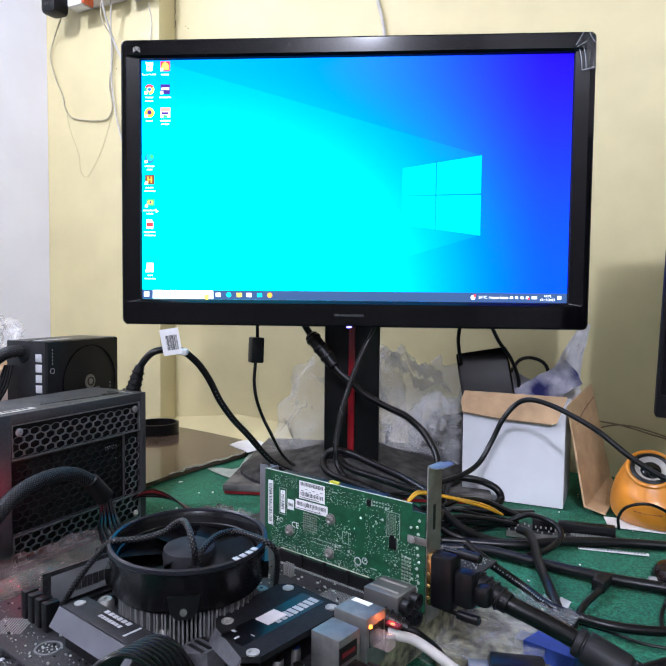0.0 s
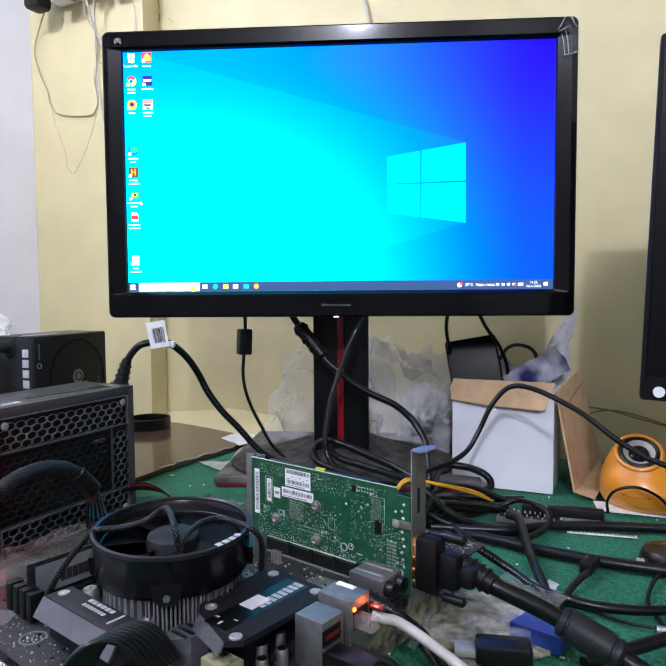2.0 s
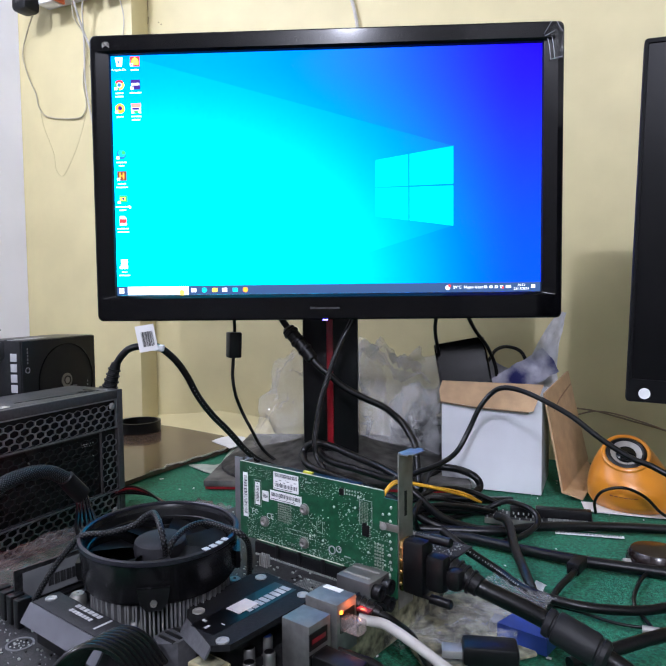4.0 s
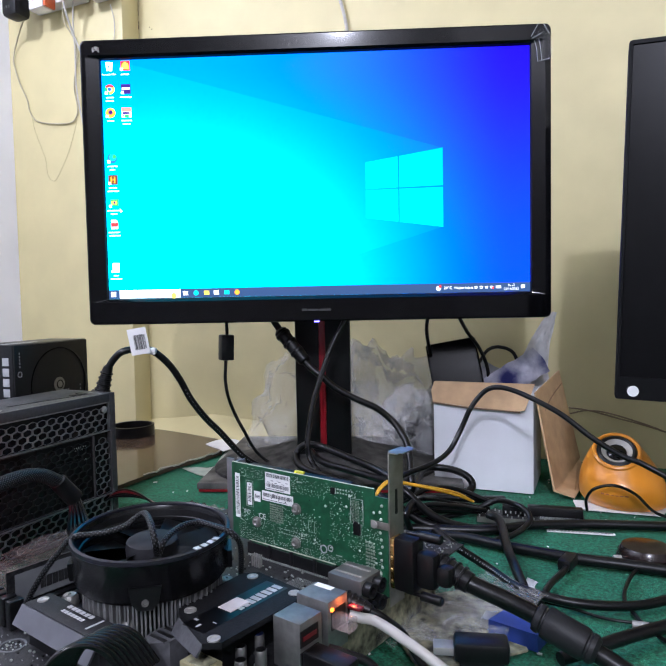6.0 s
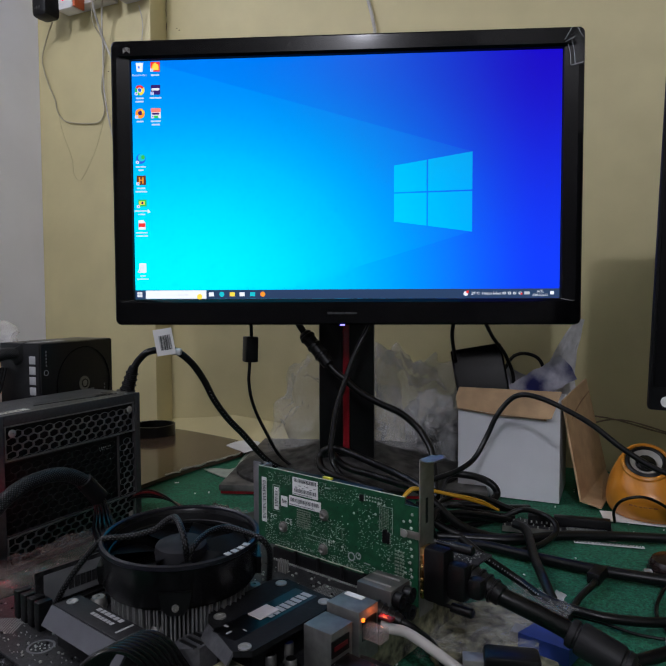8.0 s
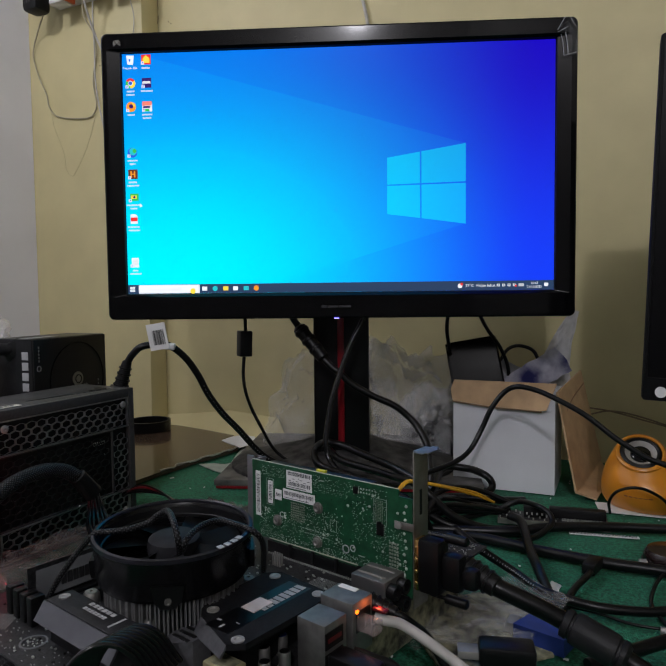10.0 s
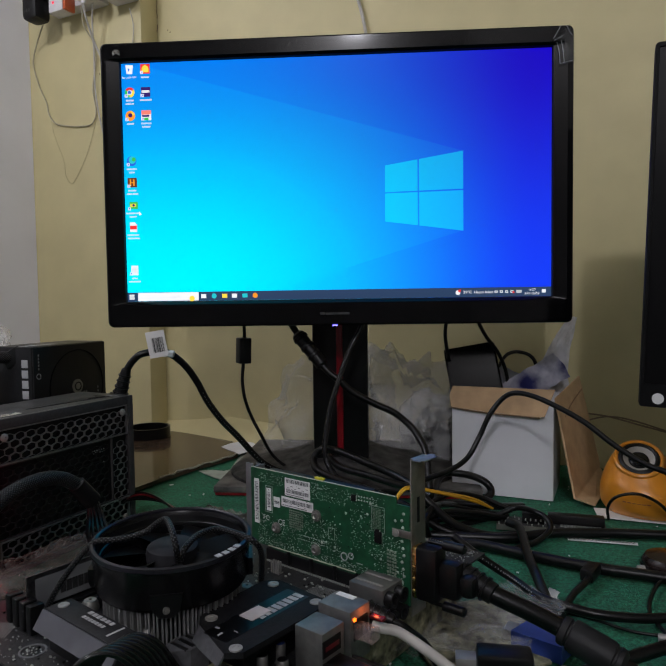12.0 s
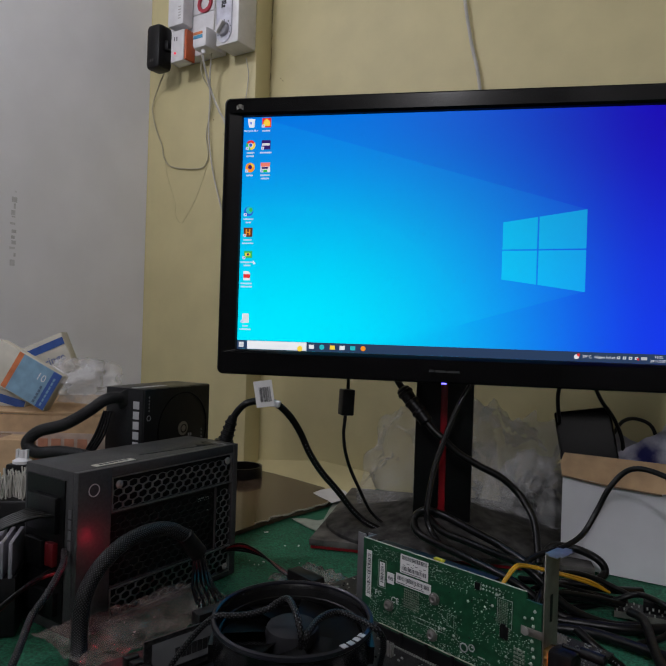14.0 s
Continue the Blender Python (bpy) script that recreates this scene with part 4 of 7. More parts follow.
for k in range(18):
    part("header_pin", bx(0.030 + 0.0025 * (k % 9), 0.0308 + 0.0025 * (k % 9), -0.104 + 0.0025 * (k // 9), -0.1032 + 0.0025 * (k // 9), 0, 0.0085), STEEL, board)
for x, y, m in ((0.0229, 0.1243, STEEL), (0.0241, 0.1080, BLUE), (0.0103, 0.1203, STEEL), (0.012, 0.135, STEEL), (0.05, 0.175, STEEL), (0.216, -0.03, STEEL), (0.20, -0.06, STEEL)):
    cap = part("capacitor", lathe([(0.0036, 0), (0.0036, 0.0012), (0.0033, 0.0016), (0.0036, 0.0020), (0.0036, 0.0112), (0.0031, 0.0120), (0.0001, 0.0120)], 18, pose(x, y, 0)), SHELL, board, "round silver capacitor")
    part("cap_mark", lathe([(0.0031, 0.0120), (0.0026, 0.0122), (0.0001, 0.0122)], 16, pose(x, y, 0)), BLACK if m is STEEL else BLUE, cap, "dark printed top")
part("coil", join(*[bx(0.004 + 0.012 * k, 0.014 + 0.012 * k, 0.160, 0.170, 0, 0.009, 0.0008) for k in range(3)]), MATTEBLACK, board, "black choke")
MARK = (0.1566, 0.1938)
mark = part("round_mark", lathe([(0.0085, 0), (0.0085, 0.0006), (0.0072, 0.0006), (0.0072, 0)], 28, pose(*MARK, 0), False), mat("grey_trace_ring", (0.16, 0.16, 0.165), 0.5), board, "round printed mark")
for k in range(14):
    a, d = 2.4 * k, 0.0062 * math.sqrt((k + 0.5) / 14)
    part("mark_dot", lathe([(0.0006, 0), (0.0005, 0.0005), (0.0001, 0.0005)], 7, pose(MARK[0] + d * math.cos(a), MARK[1] + d * math.sin(a), 0)), SOLDER, mark)

# heatsink covers
vrm = part("heatsink_cover", bx(0.070, 0.153, 0.169, 0.187, 0.010, 0.0265, 0.001), mat("dark_grey_anodised", (0.016, 0.016, 0.018), 0.55, var=0.25, scale=260, bump=0.12, bscale=1300, spec=0.3), board, "dark grey faceted heatsink cover")
part("leg_block", bx(0.072, 0.150, 0.171, 0.186, 0, 0.0102), CHIP, vrm)
part("sloped_edge", plank((0.070, 0.1868, 0.0255), (0.153, 0.1868, 0.0255), (0.153, 0.1940, 0.0150), (0.070, 0.1940, 0.0150), 0.0015), mat("mid_grey_anodised", (0.085, 0.085, 0.098), 0.45), vrm, "lighter sloped edge")
part("screw", lathe([(0.0036, 0), (0.0036, 0.0008), (0.0022, 0.0008), (0.0018, 0.0003), (0.0001, 0.0003)], 20, pose(0.146, 0.178, 0.0265)), STEEL, vrm, "silver screw")
parts("name_mark", [bx(0.098 + 0.0046 * k, 0.1014 + 0.0046 * k, 0.1715, 0.1745, 0.0263, 0.0268) for k in range(6)] + [bx(0.100 + 0.0034 * k, 0.1024 + 0.0034 * k, 0.177, 0.1795, 0.0263, 0.0268) for k in range(7)]
                        + [bx(0.089, 0.0905, 0.171, 0.183, 0.0263, 0.0268, 0, None)], WHITEPRINT, vrm, "white series name as plain bars")
ANODISED = mat("grey_anodised", (0.075, 0.075, 0.082), 0.5, var=0.2, scale=260, bump=0.12, bscale=1300, spec=0.35)
plate = part("shroud_plate", poly([(0.014, 0.074), (0.060, 0.070), (0.068, 0.078), (0.066, 0.134), (0.056, 0.143), (0.020, 0.156), (0.012, 0.149), (0.011, 0.090)], 0.0035, pose(0, 0, 0.0245)), mat("black_anodised_plate", (0.010, 0.010, 0.011), 0.70, var=0.2, scale=260, bump=0.15, bscale=1200, spec=0.15), board, "black shroud plate")
part("block", bx(0.024, 0.058, 0.080, 0.138, 0.001, 0.0246, 0.002), BLACK, plate)
part("sloped_end", plank((0.0560, 0.1430, 0.0275), (0.0200, 0.1560, 0.0275), (0.0210, 0.1600, 0.0215), (0.0560, 0.1490, 0.0195), 0.0012), ANODISED, plate, "lighter sloped end")
facet = part("heatsink_corner", poly([(0.0480, 0.1430), (0.0600, 0.1410), (0.0660, 0.1500), (0.0650, 0.1600), (0.0560, 0.1640), (0.0480, 0.1560)], 0.0190, pose(0, 0, 0.0012)), ANODISED, board, "grey faceted heatsink corner")
for k in range(3):
    part("slot", bx(0.0500, 0.0635, 0.1455 + 0.0052 * k, 0.1480 + 0.0052 * k, 0.0195, 0.0206, 0.0002), CHIP, facet)
sockb = part("power_socket", bx(0.0190, 0.0400, 0.1420, 0.1560, 0.0005, 0.0120, 0.0008), mat("aged_ivory_plastic", (0.30, 0.27, 0.15), 0.5), board, "aged ivory connector")
part("opening", bx(0.0215, 0.0375, 0.1440, 0.1540, 0.0118, 0.0123), YELLOWED, sockb)
for x, y in ((0.0550, 0.1345), (0.018, 0.149), (0.058, 0.078), (0.0185, 0.0805)):
    part("screw", lathe([(0.0038, 0), (0.0038, 0.0008), (0.0022, 0.0008), (0.0018, 0.0003), (0.0001, 0.0003)], 20, pose(x, y, 0.028)), STEEL, plate, "silver screw")
parts("name_mark", [bx(0.0300, 0.0375, 0.0785 + 0.0049 * k, 0.0820 + 0.0049 * k, 0.0278, 0.0283) for k in range(8)] + [bx(0.0300, 0.0330, 0.136, 0.1365, 0.0278, 0.0283), bx(0.0420, 0.0450, 0.139, 0.1405, 0.0278, 0.0283), bx(0.036, 0.0375, 0.142, 0.1455, 0.0278, 0.0283)], WHITEPRINT, plate, "white model name as plain bars")
part("stripe_panel", bx(0.027, 0.046, 0.077, 0.148, 0.0276, 0.02805), mat("satin_inlay", (0.004, 0.004, 0.0045), 0.28, spec=0.2), plate, "glossy black inlay")
part("sticker", bx(0.0330, 0.0440, 0.106, 0.122, 0.0280, 0.0286), mat("pinkish_sticker", (0.72, 0.66, 0.66), 0.6), plate, "blank pale sticker")

# rear sockets
audio = part("audio_socket_block", bx(-0.004, 0.024, 0.015, 0.039, 0, 0.0260, 0.0008), mat("dull_steel_shell", (0.24, 0.24, 0.235), 0.45, metal=0.85, var=0.12), board, "dull steel audio socket block")
for y in (0.0215, 0.0330):
    part("groove", bx(0.000, 0.022, y - 0.0008, y + 0.0008, 0.0260, 0.0266), STEEL, audio)
    for z in (0.007, 0.019):
        part("jack", lathe([(0.0052, 0), (0.0052, 0.006), (0.003, 0.006), (0.003, 0.001)], 18, pose(-0.004, y, z, 0, -90, 0)), CHIP, audio, "black jack ring")
lan = part("network_socket", bx(-0.013, 0.012, 0.066, 0.086, 0, 0.0325, 0.0006), SHELL, board, "dull tin network and usb socket block")
part("sticker", bx(-0.004, 0.0095, 0.0672, 0.0715, 0.0325, 0.0329), PAPER, lan, "small white sticker")
part("port", bx(-0.0136, -0.012, 0.069, 0.083, 0.014, 0.0265), CHIP, lan)
usb = part("usb_socket", join(bx(-0.013, 0.008, 0.092, 0.112, 0.0, 0.0300, 0.0006)), SHELL, board, "dull tin usb socket block")
part("port", bx(-0.0136, -0.0128, 0.096, 0.112, 0.016, 0.0255), CHIP, usb)
part("tongue", bx(-0.0140, -0.0134, 0.098, 0.110, 0.0195, 0.0220), DARKRED, usb, "red usb tongue")
part("port", bx(-0.0136, -0.0128, 0.096, 0.112, 0.005, 0.013), CHIP, usb)
link = part("network_plug", bx(-0.027, -0.013, 0.0745, 0.0835, 0.016, 0.0240, 0.001), mat("clear_plug", (0.6, 0.5, 0.48), 0.12, alpha=0.22), board, "clear network plug")
part("status_light", bx(-0.0142, -0.0130, 0.0815, 0.0835, 0.0262, 0.0280), ORANGEGLOW, lan, "glowing orange status light")
part("red_tab", bx(-0.026, -0.016, 0.0665, 0.0715, 0.0245, 0.0265, 0.0008), DARKRED, lan, "red plug latch")

# cooler
cooler = thing("cpu_cooler", MB @ pose(0.107, 0.122, 0.002) @ Matrix.Rotation(radians(2.6), 4, Vector((-0.632, -0.773, 0))) @ Matrix.Diagonal((0.965, 0.965, 1, 1)), "round black cpu cooler with a silver finned heatsink", "cooler")
fins = []
for k in range(108):
    fins.append(bx(0.018, 0.0450 + 0.0015 * (k % 2), -0.0006, 0.0006, 0.004, 0.0345, 0, pose(0, 0, 0, 0, 0, 360 / 108 * k)))
parts("fin", fins, ALU, cooler)
part("core", lathe([(0.020, 0.001), (0.020, 0.030), (0.0001, 0.030)], 28), ALU, cooler)
part("shroud", lathe([(0.0470, 0.034), (0.0500, 0.0355), (0.0515, 0.038), (0.0520, 0.058), (0.0528, 0.0600), (0.0525, 0.0625), (0.0505, 0.0625), (0.0490, 0.0600), (0.0470, 0.0500), (0.0465, 0.036)], 64, None, False), mat("moulded_black_ring", (0.004, 0.004, 0.0045), 0.24, var=0.2, scale=60, spec=0.3), cooler, "smooth black fan ring")
part("rim", lathe([(0.0522, 0.0600), (0.0534, 0.0612), (0.0530, 0.0634), (0.0512, 0.0640), (0.0500, 0.0632), (0.0497, 0.0618)], 64, None, False), BLUECAST, cooler, "smooth black rim")
part("inner_lip", lathe([(0.0488, 0.0590), (0.0478, 0.0545), (0.0470, 0.0540), (0.0468, 0.0520)], 64, None, False), BLACK, cooler)
hubs = part("fan", lathe([(0.0165, 0.040), (0.0180, 0.052), (0.0170, 0.0560), (0.0145, 0.0575), (0.0001, 0.0580)], 36), mat("grey_black_hub", (0.026, 0.026, 0.029), 0.6, var=0.2, scale=60, spec=0.08), cooler, "grey-black fan hub")
for k in range(7):
    blade = bmesh.new()
    grid = [[blade.verts.new((r * math.cos(a), r * math.sin(a), 0.0440 + 0.009 * q)) for r in (0.0165, 0.026, 0.036, 0.0462)]
            for q, a in [(q, radians(51.43 * k + 54 * q + 0.0)) for q in (0, 0.25, 0.5, 0.75, 1.0)]]
    for g0, g1 in zip(grid, grid[1:]):
        for q in range(3):
            blade.faces.new((g0[q], g0[q + 1], g1[q + 1], g1[q]))
    bmesh.ops.solidify(blade, geom=blade.faces[:], thickness=0.0012)
    part("blade", blade, CHIP, hubs)
part("floor_disc", lathe([(0.0463, 0.0335), (0.0463, 0.0345), (0.0001, 0.0345)], 40), CHIP, cooler)
for k, (x, y) in enumerate(((0.0388, 0.0400), (-0.0205, 0.0353), (0.042, -0.04), (-0.03, -0.04))):
    post = part("mounting_screw", lathe([(0.003, 0.0), (0.003, 0.006), (0.0055, 0.0065), (0.0055, 0.0075), (0.0035, 0.008), (0.0035, 0.0135), (0.0052, 0.014), (0.0060, 0.0165), (0.0056, 0.0205), (0.0040, 0.0225), (0.0012, 0.0228), (0.0010, 0.0212), (0.0001, 0.0212)], 22, pose(x, y, 0)), NICKEL, cooler, "sprung steel mounting screw")
    part("spring", tube([(x + 0.0046 * math.cos(q * 1.4), y + 0.0046 * math.sin(q * 1.4), 0.007 + 0.0009 * q) for q in range(9)], 0.0006, 5, 3), STEEL, post)
    part("arm", bx(-0.006, 0.006, -0.004, 0.004, 0.001, 0.006, 0.0008, pose(x * 0.86, y * 0.86, 0, 0, 0, 45)), ALU, cooler)
for a in (48, 138, 228, 318):
    part("shroud_foot", poly([(-0.0100, 0.0480), (0.0100, 0.0480), (0.0082, 0.0385), (0.0045, 0.0340), (-0.0045, 0.0340), (-0.0082, 0.0385)], 0.0078, pose(0, 0, 0, 0, 0, a) @ pose(0.0460, 0, 0, 90, 0, 90)), BLACK, cooler, "shroud foot with a screw")
    part("foot_screw", lathe([(0.0022, 0), (0.0022, 0.0012), (0.0013, 0.0012), (0.0011, 0.0005), (0.0001, 0.0005)], 14, pose(0, 0, 0, 0, 0, a) @ pose(0.0538, 0, 0.0390, 0, 90, 0)), NICKEL, cooler)
lg = []
for k in range(4):
    a = radians(176 + 6.5 * k)
    lg.append(bx(-0.0021, 0.0021, -0.0020, 0.0020, 0.0, 0.0004, 0, pose(0.0512 * math.cos(a), 0.0512 * math.sin(a), 0.0640, 0, 0, math.degrees(a))))
parts("name_mark", lg, WHITEPRINT, cooler, "white maker name as plain bars")

# memory stick
ram = thing("memory_stick", MB @ pose(0.1920, 0.0465, 0.002), "black memory module with a grey bar-code label", "memory")
part("module", bx(-0.0007, 0.0007, 0.0, 0.133, 0.0, 0.031), BLACKPCB, ram, "thin black board with pale edges")
part("label", bx(-0.0026, -0.0023, 0.068, 0.128, 0.0085, 0.0285), mat("grey_label", (0.15, 0.155, 0.16), 0.5), ram, "grey paper label")
part("bar_code", join(*[bx(-0.0030, -0.0026, 0.078 + 0.0015 * k, 0.0788 + 0.0015 * k + 0.0004 * (k % 3), 0.013, 0.021) for k in range(22)]), INK, ram)
for k in range(8):
    part("memory_chip", bx(-0.0023, -0.0007, 0.008 + 0.0155 * k, 0.019 + 0.0155 * k, 0.007, 0.024, 0.0002), CHIP, ram)

# graphics card, its bare side to the camera
GPU = MB
gpu = thing("graphics_card", GPU, "low-profile green graphics card with white stickers, upright in its slot", "graphics card")
part("circuit_board", join(bx(0.010, 0.1575, -0.0008, 0.0008, 0.0125, 0.077), bx(-0.0015, 0.0102, -0.0008, 0.0008, 0.0005, 0.072), bx(0.048, 0.135, -0.0008, 0.0008, 0.004, 0.0126)), GREENPCB, gpu, "green circuit board")
rnd = random.Random(5)
dots, dark, wide, silk = [], [], [], []
def vias(n, x0, x1, z0, z1, s0, s1, bag, step=0.0006):
    """Tiny pads scattered on a fine grid over one patch of the card."""
    for k in range(n):
        x, z = x0 + step * rnd.randrange(max(1, int((x1 - x0) / step))), z0 + step * rnd.randrange(max(1, int((z1 - z0) / step)))
        s = rnd.uniform(s0, s1)
        bag.append(bx(x - s, x + s, 0.0007, 0.0013, z - s * 0.7, z + s * 0.7))


vias(420, 0.004, 0.150, 0.0135, 0.0200, 0.00012, 0.00032, dots)
vias(230, 0.108, 0.150, 0.0200, 0.0400, 0.00012, 0.00028, dots)
vias(330, 0.060, 0.108, 0.0210, 0.0480, 0.00012, 0.00028, dots)
vias(210, 0.020, 0.052, 0.0300, 0.0740, 0.00012, 0.00030, dots)
vias(140, 0.052, 0.090, 0.0620, 0.0755, 0.00012, 0.00028, dots)
vias(90, 0.120, 0.150, 0.0660, 0.0755, 0.00012, 0.00028, dots)
vias(150, 0.004, 0.030, 0.0140, 0.0480, 0.00014, 0.00034, dots)
vias(120, 0.020, 0.150, 0.0150, 0.0740, 0.0002, 0.0005, dark)
for k in range(34):
    x, z = rnd.uniform(0.006, 0.080), rnd.uniform(0.022, 0.073)
    r = rnd.choice((0.0005, 0.0006, 0.0008, 0.0011))
    dots.append(lathe([(r, 0), (r * 0.9, 0.0004), (r * 0.4, 0.0007)], 8, pose(x, 0.0008, z, -90, 0, 0)))
for k in range(13):
    dots.append(lathe([(0.0012, 0), (0.0010, 0.0006), (0.0003, 0.0009)], 10, pose(0.0035 + 0.0008 * (k % 3), 0.0008, 0.006 + 0.0050 * k, -90, 0, 0)))
for i in range(4):
    for j in range(8):
        wide.append(bx(0.0100 + 0.0022 * i, 0.0113 + 0.0022 * i, 0.0007, 0.0015, 0.018 + 0.0026 * j, 0.0193 + 0.0026 * j))
for i in range(5):
    for j in range(15):
        wide.append(bx(0.0235 + 0.0015 * i, 0.0243 + 0.0015 * i, 0.0007, 0.0012, 0.050 + 0.0011 * j, 0.0504 + 0.0011 * j))
for i in range(8):
    for j in range(8):
        wide.append(bx(0.099 + 0.0019 * i, 0.1000 + 0.0019 * i, 0.0007, 0.0014, 0.034 + 0.0019 * j, 0.0350 + 0.0019 * j))
for i in range(2):
    for j in range(6):
        dots.append(lathe([(0.0007, 0), (0.0006, 0.0004), (0.0002, 0.0006)], 8, pose(0.030 + 0.0026 * j, 0.0008, 0.0690 + 0.0028 * i, -90, 0, 0)))
for j in range(22):
    silk.append(bx(0.0765 + 0.0026 * (j % 11), 0.0780 + 0.0026 * (j % 11), 0.0007, 0.0011, 0.026 + 0.0034 * (j // 11), 0.0266 + 0.0034 * (j // 11)))
for x0, x1, z0, z1 in ((0.0200, 0.0312, 0.0480, 0.0670), (0.1325, 0.1405, 0.0415, 0.0635), (0.0665, 0.0725, 0.0330, 0.0420)):
    silk += [bx(x0, x1, 0.0007, 0.0010, z0, z0 + 0.0003), bx(x0, x1, 0.0007, 0.0010, z1, z1 + 0.0003), bx(x0, x0 + 0.0003, 0.0007, 0.0010, z0, z1), bx(x1, x1 + 0.0003, 0.0007, 0.0010, z0, z1)]
for j in range(5):
    silk.append(bx(0.0400 + 0.0012 * j, 0.0409 + 0.0012 * j, 0.0007, 0.0011, 0.0200, 0.0208))
    silk.append(bx(0.0830 - 0.0012 * j, 0.0838 - 0.0012 * j, 0.0007, 0.0011, 0.0705, 0.0716))
part("screen_print", join(*silk), mat("pale_screen_print", (0.42, 0.48, 0.43), 0.6), gpu, "pale printed outlines", 0, "stuff")
parts("pale_edge", [bx(0.0102, 0.1575, -0.0007, 0.0007, 0.0770, 0.0773), bx(0.046, 0.138, 0.0009, 0.0016, 0.0128, 0.0134)], mat("bare_board_edge", (0.50, 0.52, 0.40), 0.6), gpu, "pale cut edge")
part("solder_points", join(*dots), mat("pale_solder", (0.55, 0.60, 0.54), 0.4, metal=0.4, var=0.3), gpu, "silver solder points", 0, "stuff")
part("solder_grid", join(*wide), mat("dull_solder", (0.36, 0.39, 0.33), 0.4, metal=0.5, var=0.3), gpu, "grids of solder points", 0, "stuff")
part("small_chips", join(*dark), CHIP, gpu, "tiny black parts", 0, "stuff")
for x, z, w, h in ((0.0225, 0.0405, 0.006, 0.0085), (0.0455, 0.0675, 0.0040, 0.0050), (0.0245, 0.0475, 0.0035, 0.0030)):
    chip = part("chip", bx(x, x + w, 0.0007, 0.0022, z, z + h, 0.0003), CHIP, gpu)
    part("chip_legs", join(*[bx(xx, xx + 0.0007, 0.0007, 0.0012, z + 0.0004 + q * (h - 0.0012) / 5, z + 0.0009 + q * (h - 0.0012) / 5) for q in range(6) for xx in (x - 0.0008, x + w + 0.0001)]), SOLDER, chip)
for x, z in ((0.0845, 0.0490), (0.1285, 0.0300), (0.0855, 0.0215)):
    scr = part("screw", lathe([(0.0046, 0), (0.0046, 0.0009), (0.0036, 0.0011), (0.0035, 0.0026), (0.0020, 0.0032), (0.0012, 0.0022), (0.0001, 0.0022)], 22, pose(x, 0.0008, z, -90, 0, 0)), NICKEL, gpu, "sprung dull steel screw")
LABELS = ((0.1480, 0.1535, 0.030, 0.068), (0.134, 0.139, 0.043, 0.062), (0.091, 0.118, 0.0595, 0.0740), (0.088, 0.122, 0.0500, 0.0580), (0.124, 0.131, 0.0475, 0.0560))
for k, (x0, x1, z0, z1) in enumerate(LABELS):
    lab = part("sticker", bx(x0, x1, 0.0008, 0.0012, z0, z1), PAPER, gpu, "white bar-code sticker")
    marks = []
    if x1 - x0 < 0.008:
        z = z0 + 0.003
        while z < z1 - 0.003:
            h = rnd.choice((0.0003, 0.0005, 0.0009))
            marks.append(bx(x0 + 0.0008, x1 - 0.0012, 0.0011, 0.0014, z, z + h))
            z += h + rnd.choice((0.0004, 0.0007))
    else:
        for z in ((z1 - 0.0038, z1 - 0.0120) if k == 2 else (z1 - 0.0046,)):
            x = x0 + 0.0015
            while x < x1 - 0.002:
                w = rnd.choice((0.0003, 0.0005, 0.0009))
                marks.append(bx(x, x + w, 0.0011, 0.0014, z, z + 0.003))
                x += w + rnd.choice((0.0004, 0.0007))
        marks.append(bx(x0 + 0.006, x1 - 0.001, 0.0011, 0.0014, z0 + 0.0009, z0 + 0.0014))
    if k == 2:
        marks += [bx(x0 + 0.002 + 0.004 * q, x0 + 0.0045 + 0.004 * q, 0.0011, 0.0014, z1 - 0.0066 - 0.0016 * (q % 2), z1 - 0.0061 - 0.0016 * (q % 2)) for q in range(6)]
    part("bar_code", join(*marks), GREYINK, lab, "", 0)
for x, z, r in ((0.0575, 0.0225, 0.0034), (0.0510, 0.0245, 0.0026)):
    part("approval_mark", lathe([(r, 0), (r, 0.0003), (r * 0.72, 0.0003), (r * 0.72, 0)], 20, pose(x, 0.0009, z, -90, 0, 0), False), WHITEPRINT, gpu, "white printed approval ring")
FACING = pose(0, 0, 0, 90, 0, 180)
words("FC", 0.0060, PAPER, gpu, pose(0.1400, 0.0010, 0.0345) @ FACING)
words("CE", 0.0068, PAPER, gpu, pose(0.1225, 0.0010, 0.0335) @ FACING)
part("end_bracket", join(bx(0.1576, 0.1665, -0.0030, -0.0015, 0.018, 0.079, 0.0004), bx(0.1576, 0.160, -0.016, 0.0005, 0.016, 0.076, 0.0004), bx(0.1585, 0.164, -0.0125, -0.0115, 0.020, 0.077, 0.0003)), mat("grey_zinc", (0.20, 0.20, 0.21), 0.5, metal=0.6), gpu, "grey zinc end plate")
part("cooler_shell", bx(0.04, 0.150, -0.018, -0.003, 0.016, 0.074, 0.002), BLACK, gpu, "dark cooler on the far side")
part("yellow_tag", bx(0.0790, 0.0880, -0.0040, -0.0012, 0.0770, 0.0788, 0.0003), mat("lemon_sticker", (0.60, 0.56, 0.03), 0.5), gpu, "small yellow sticker")
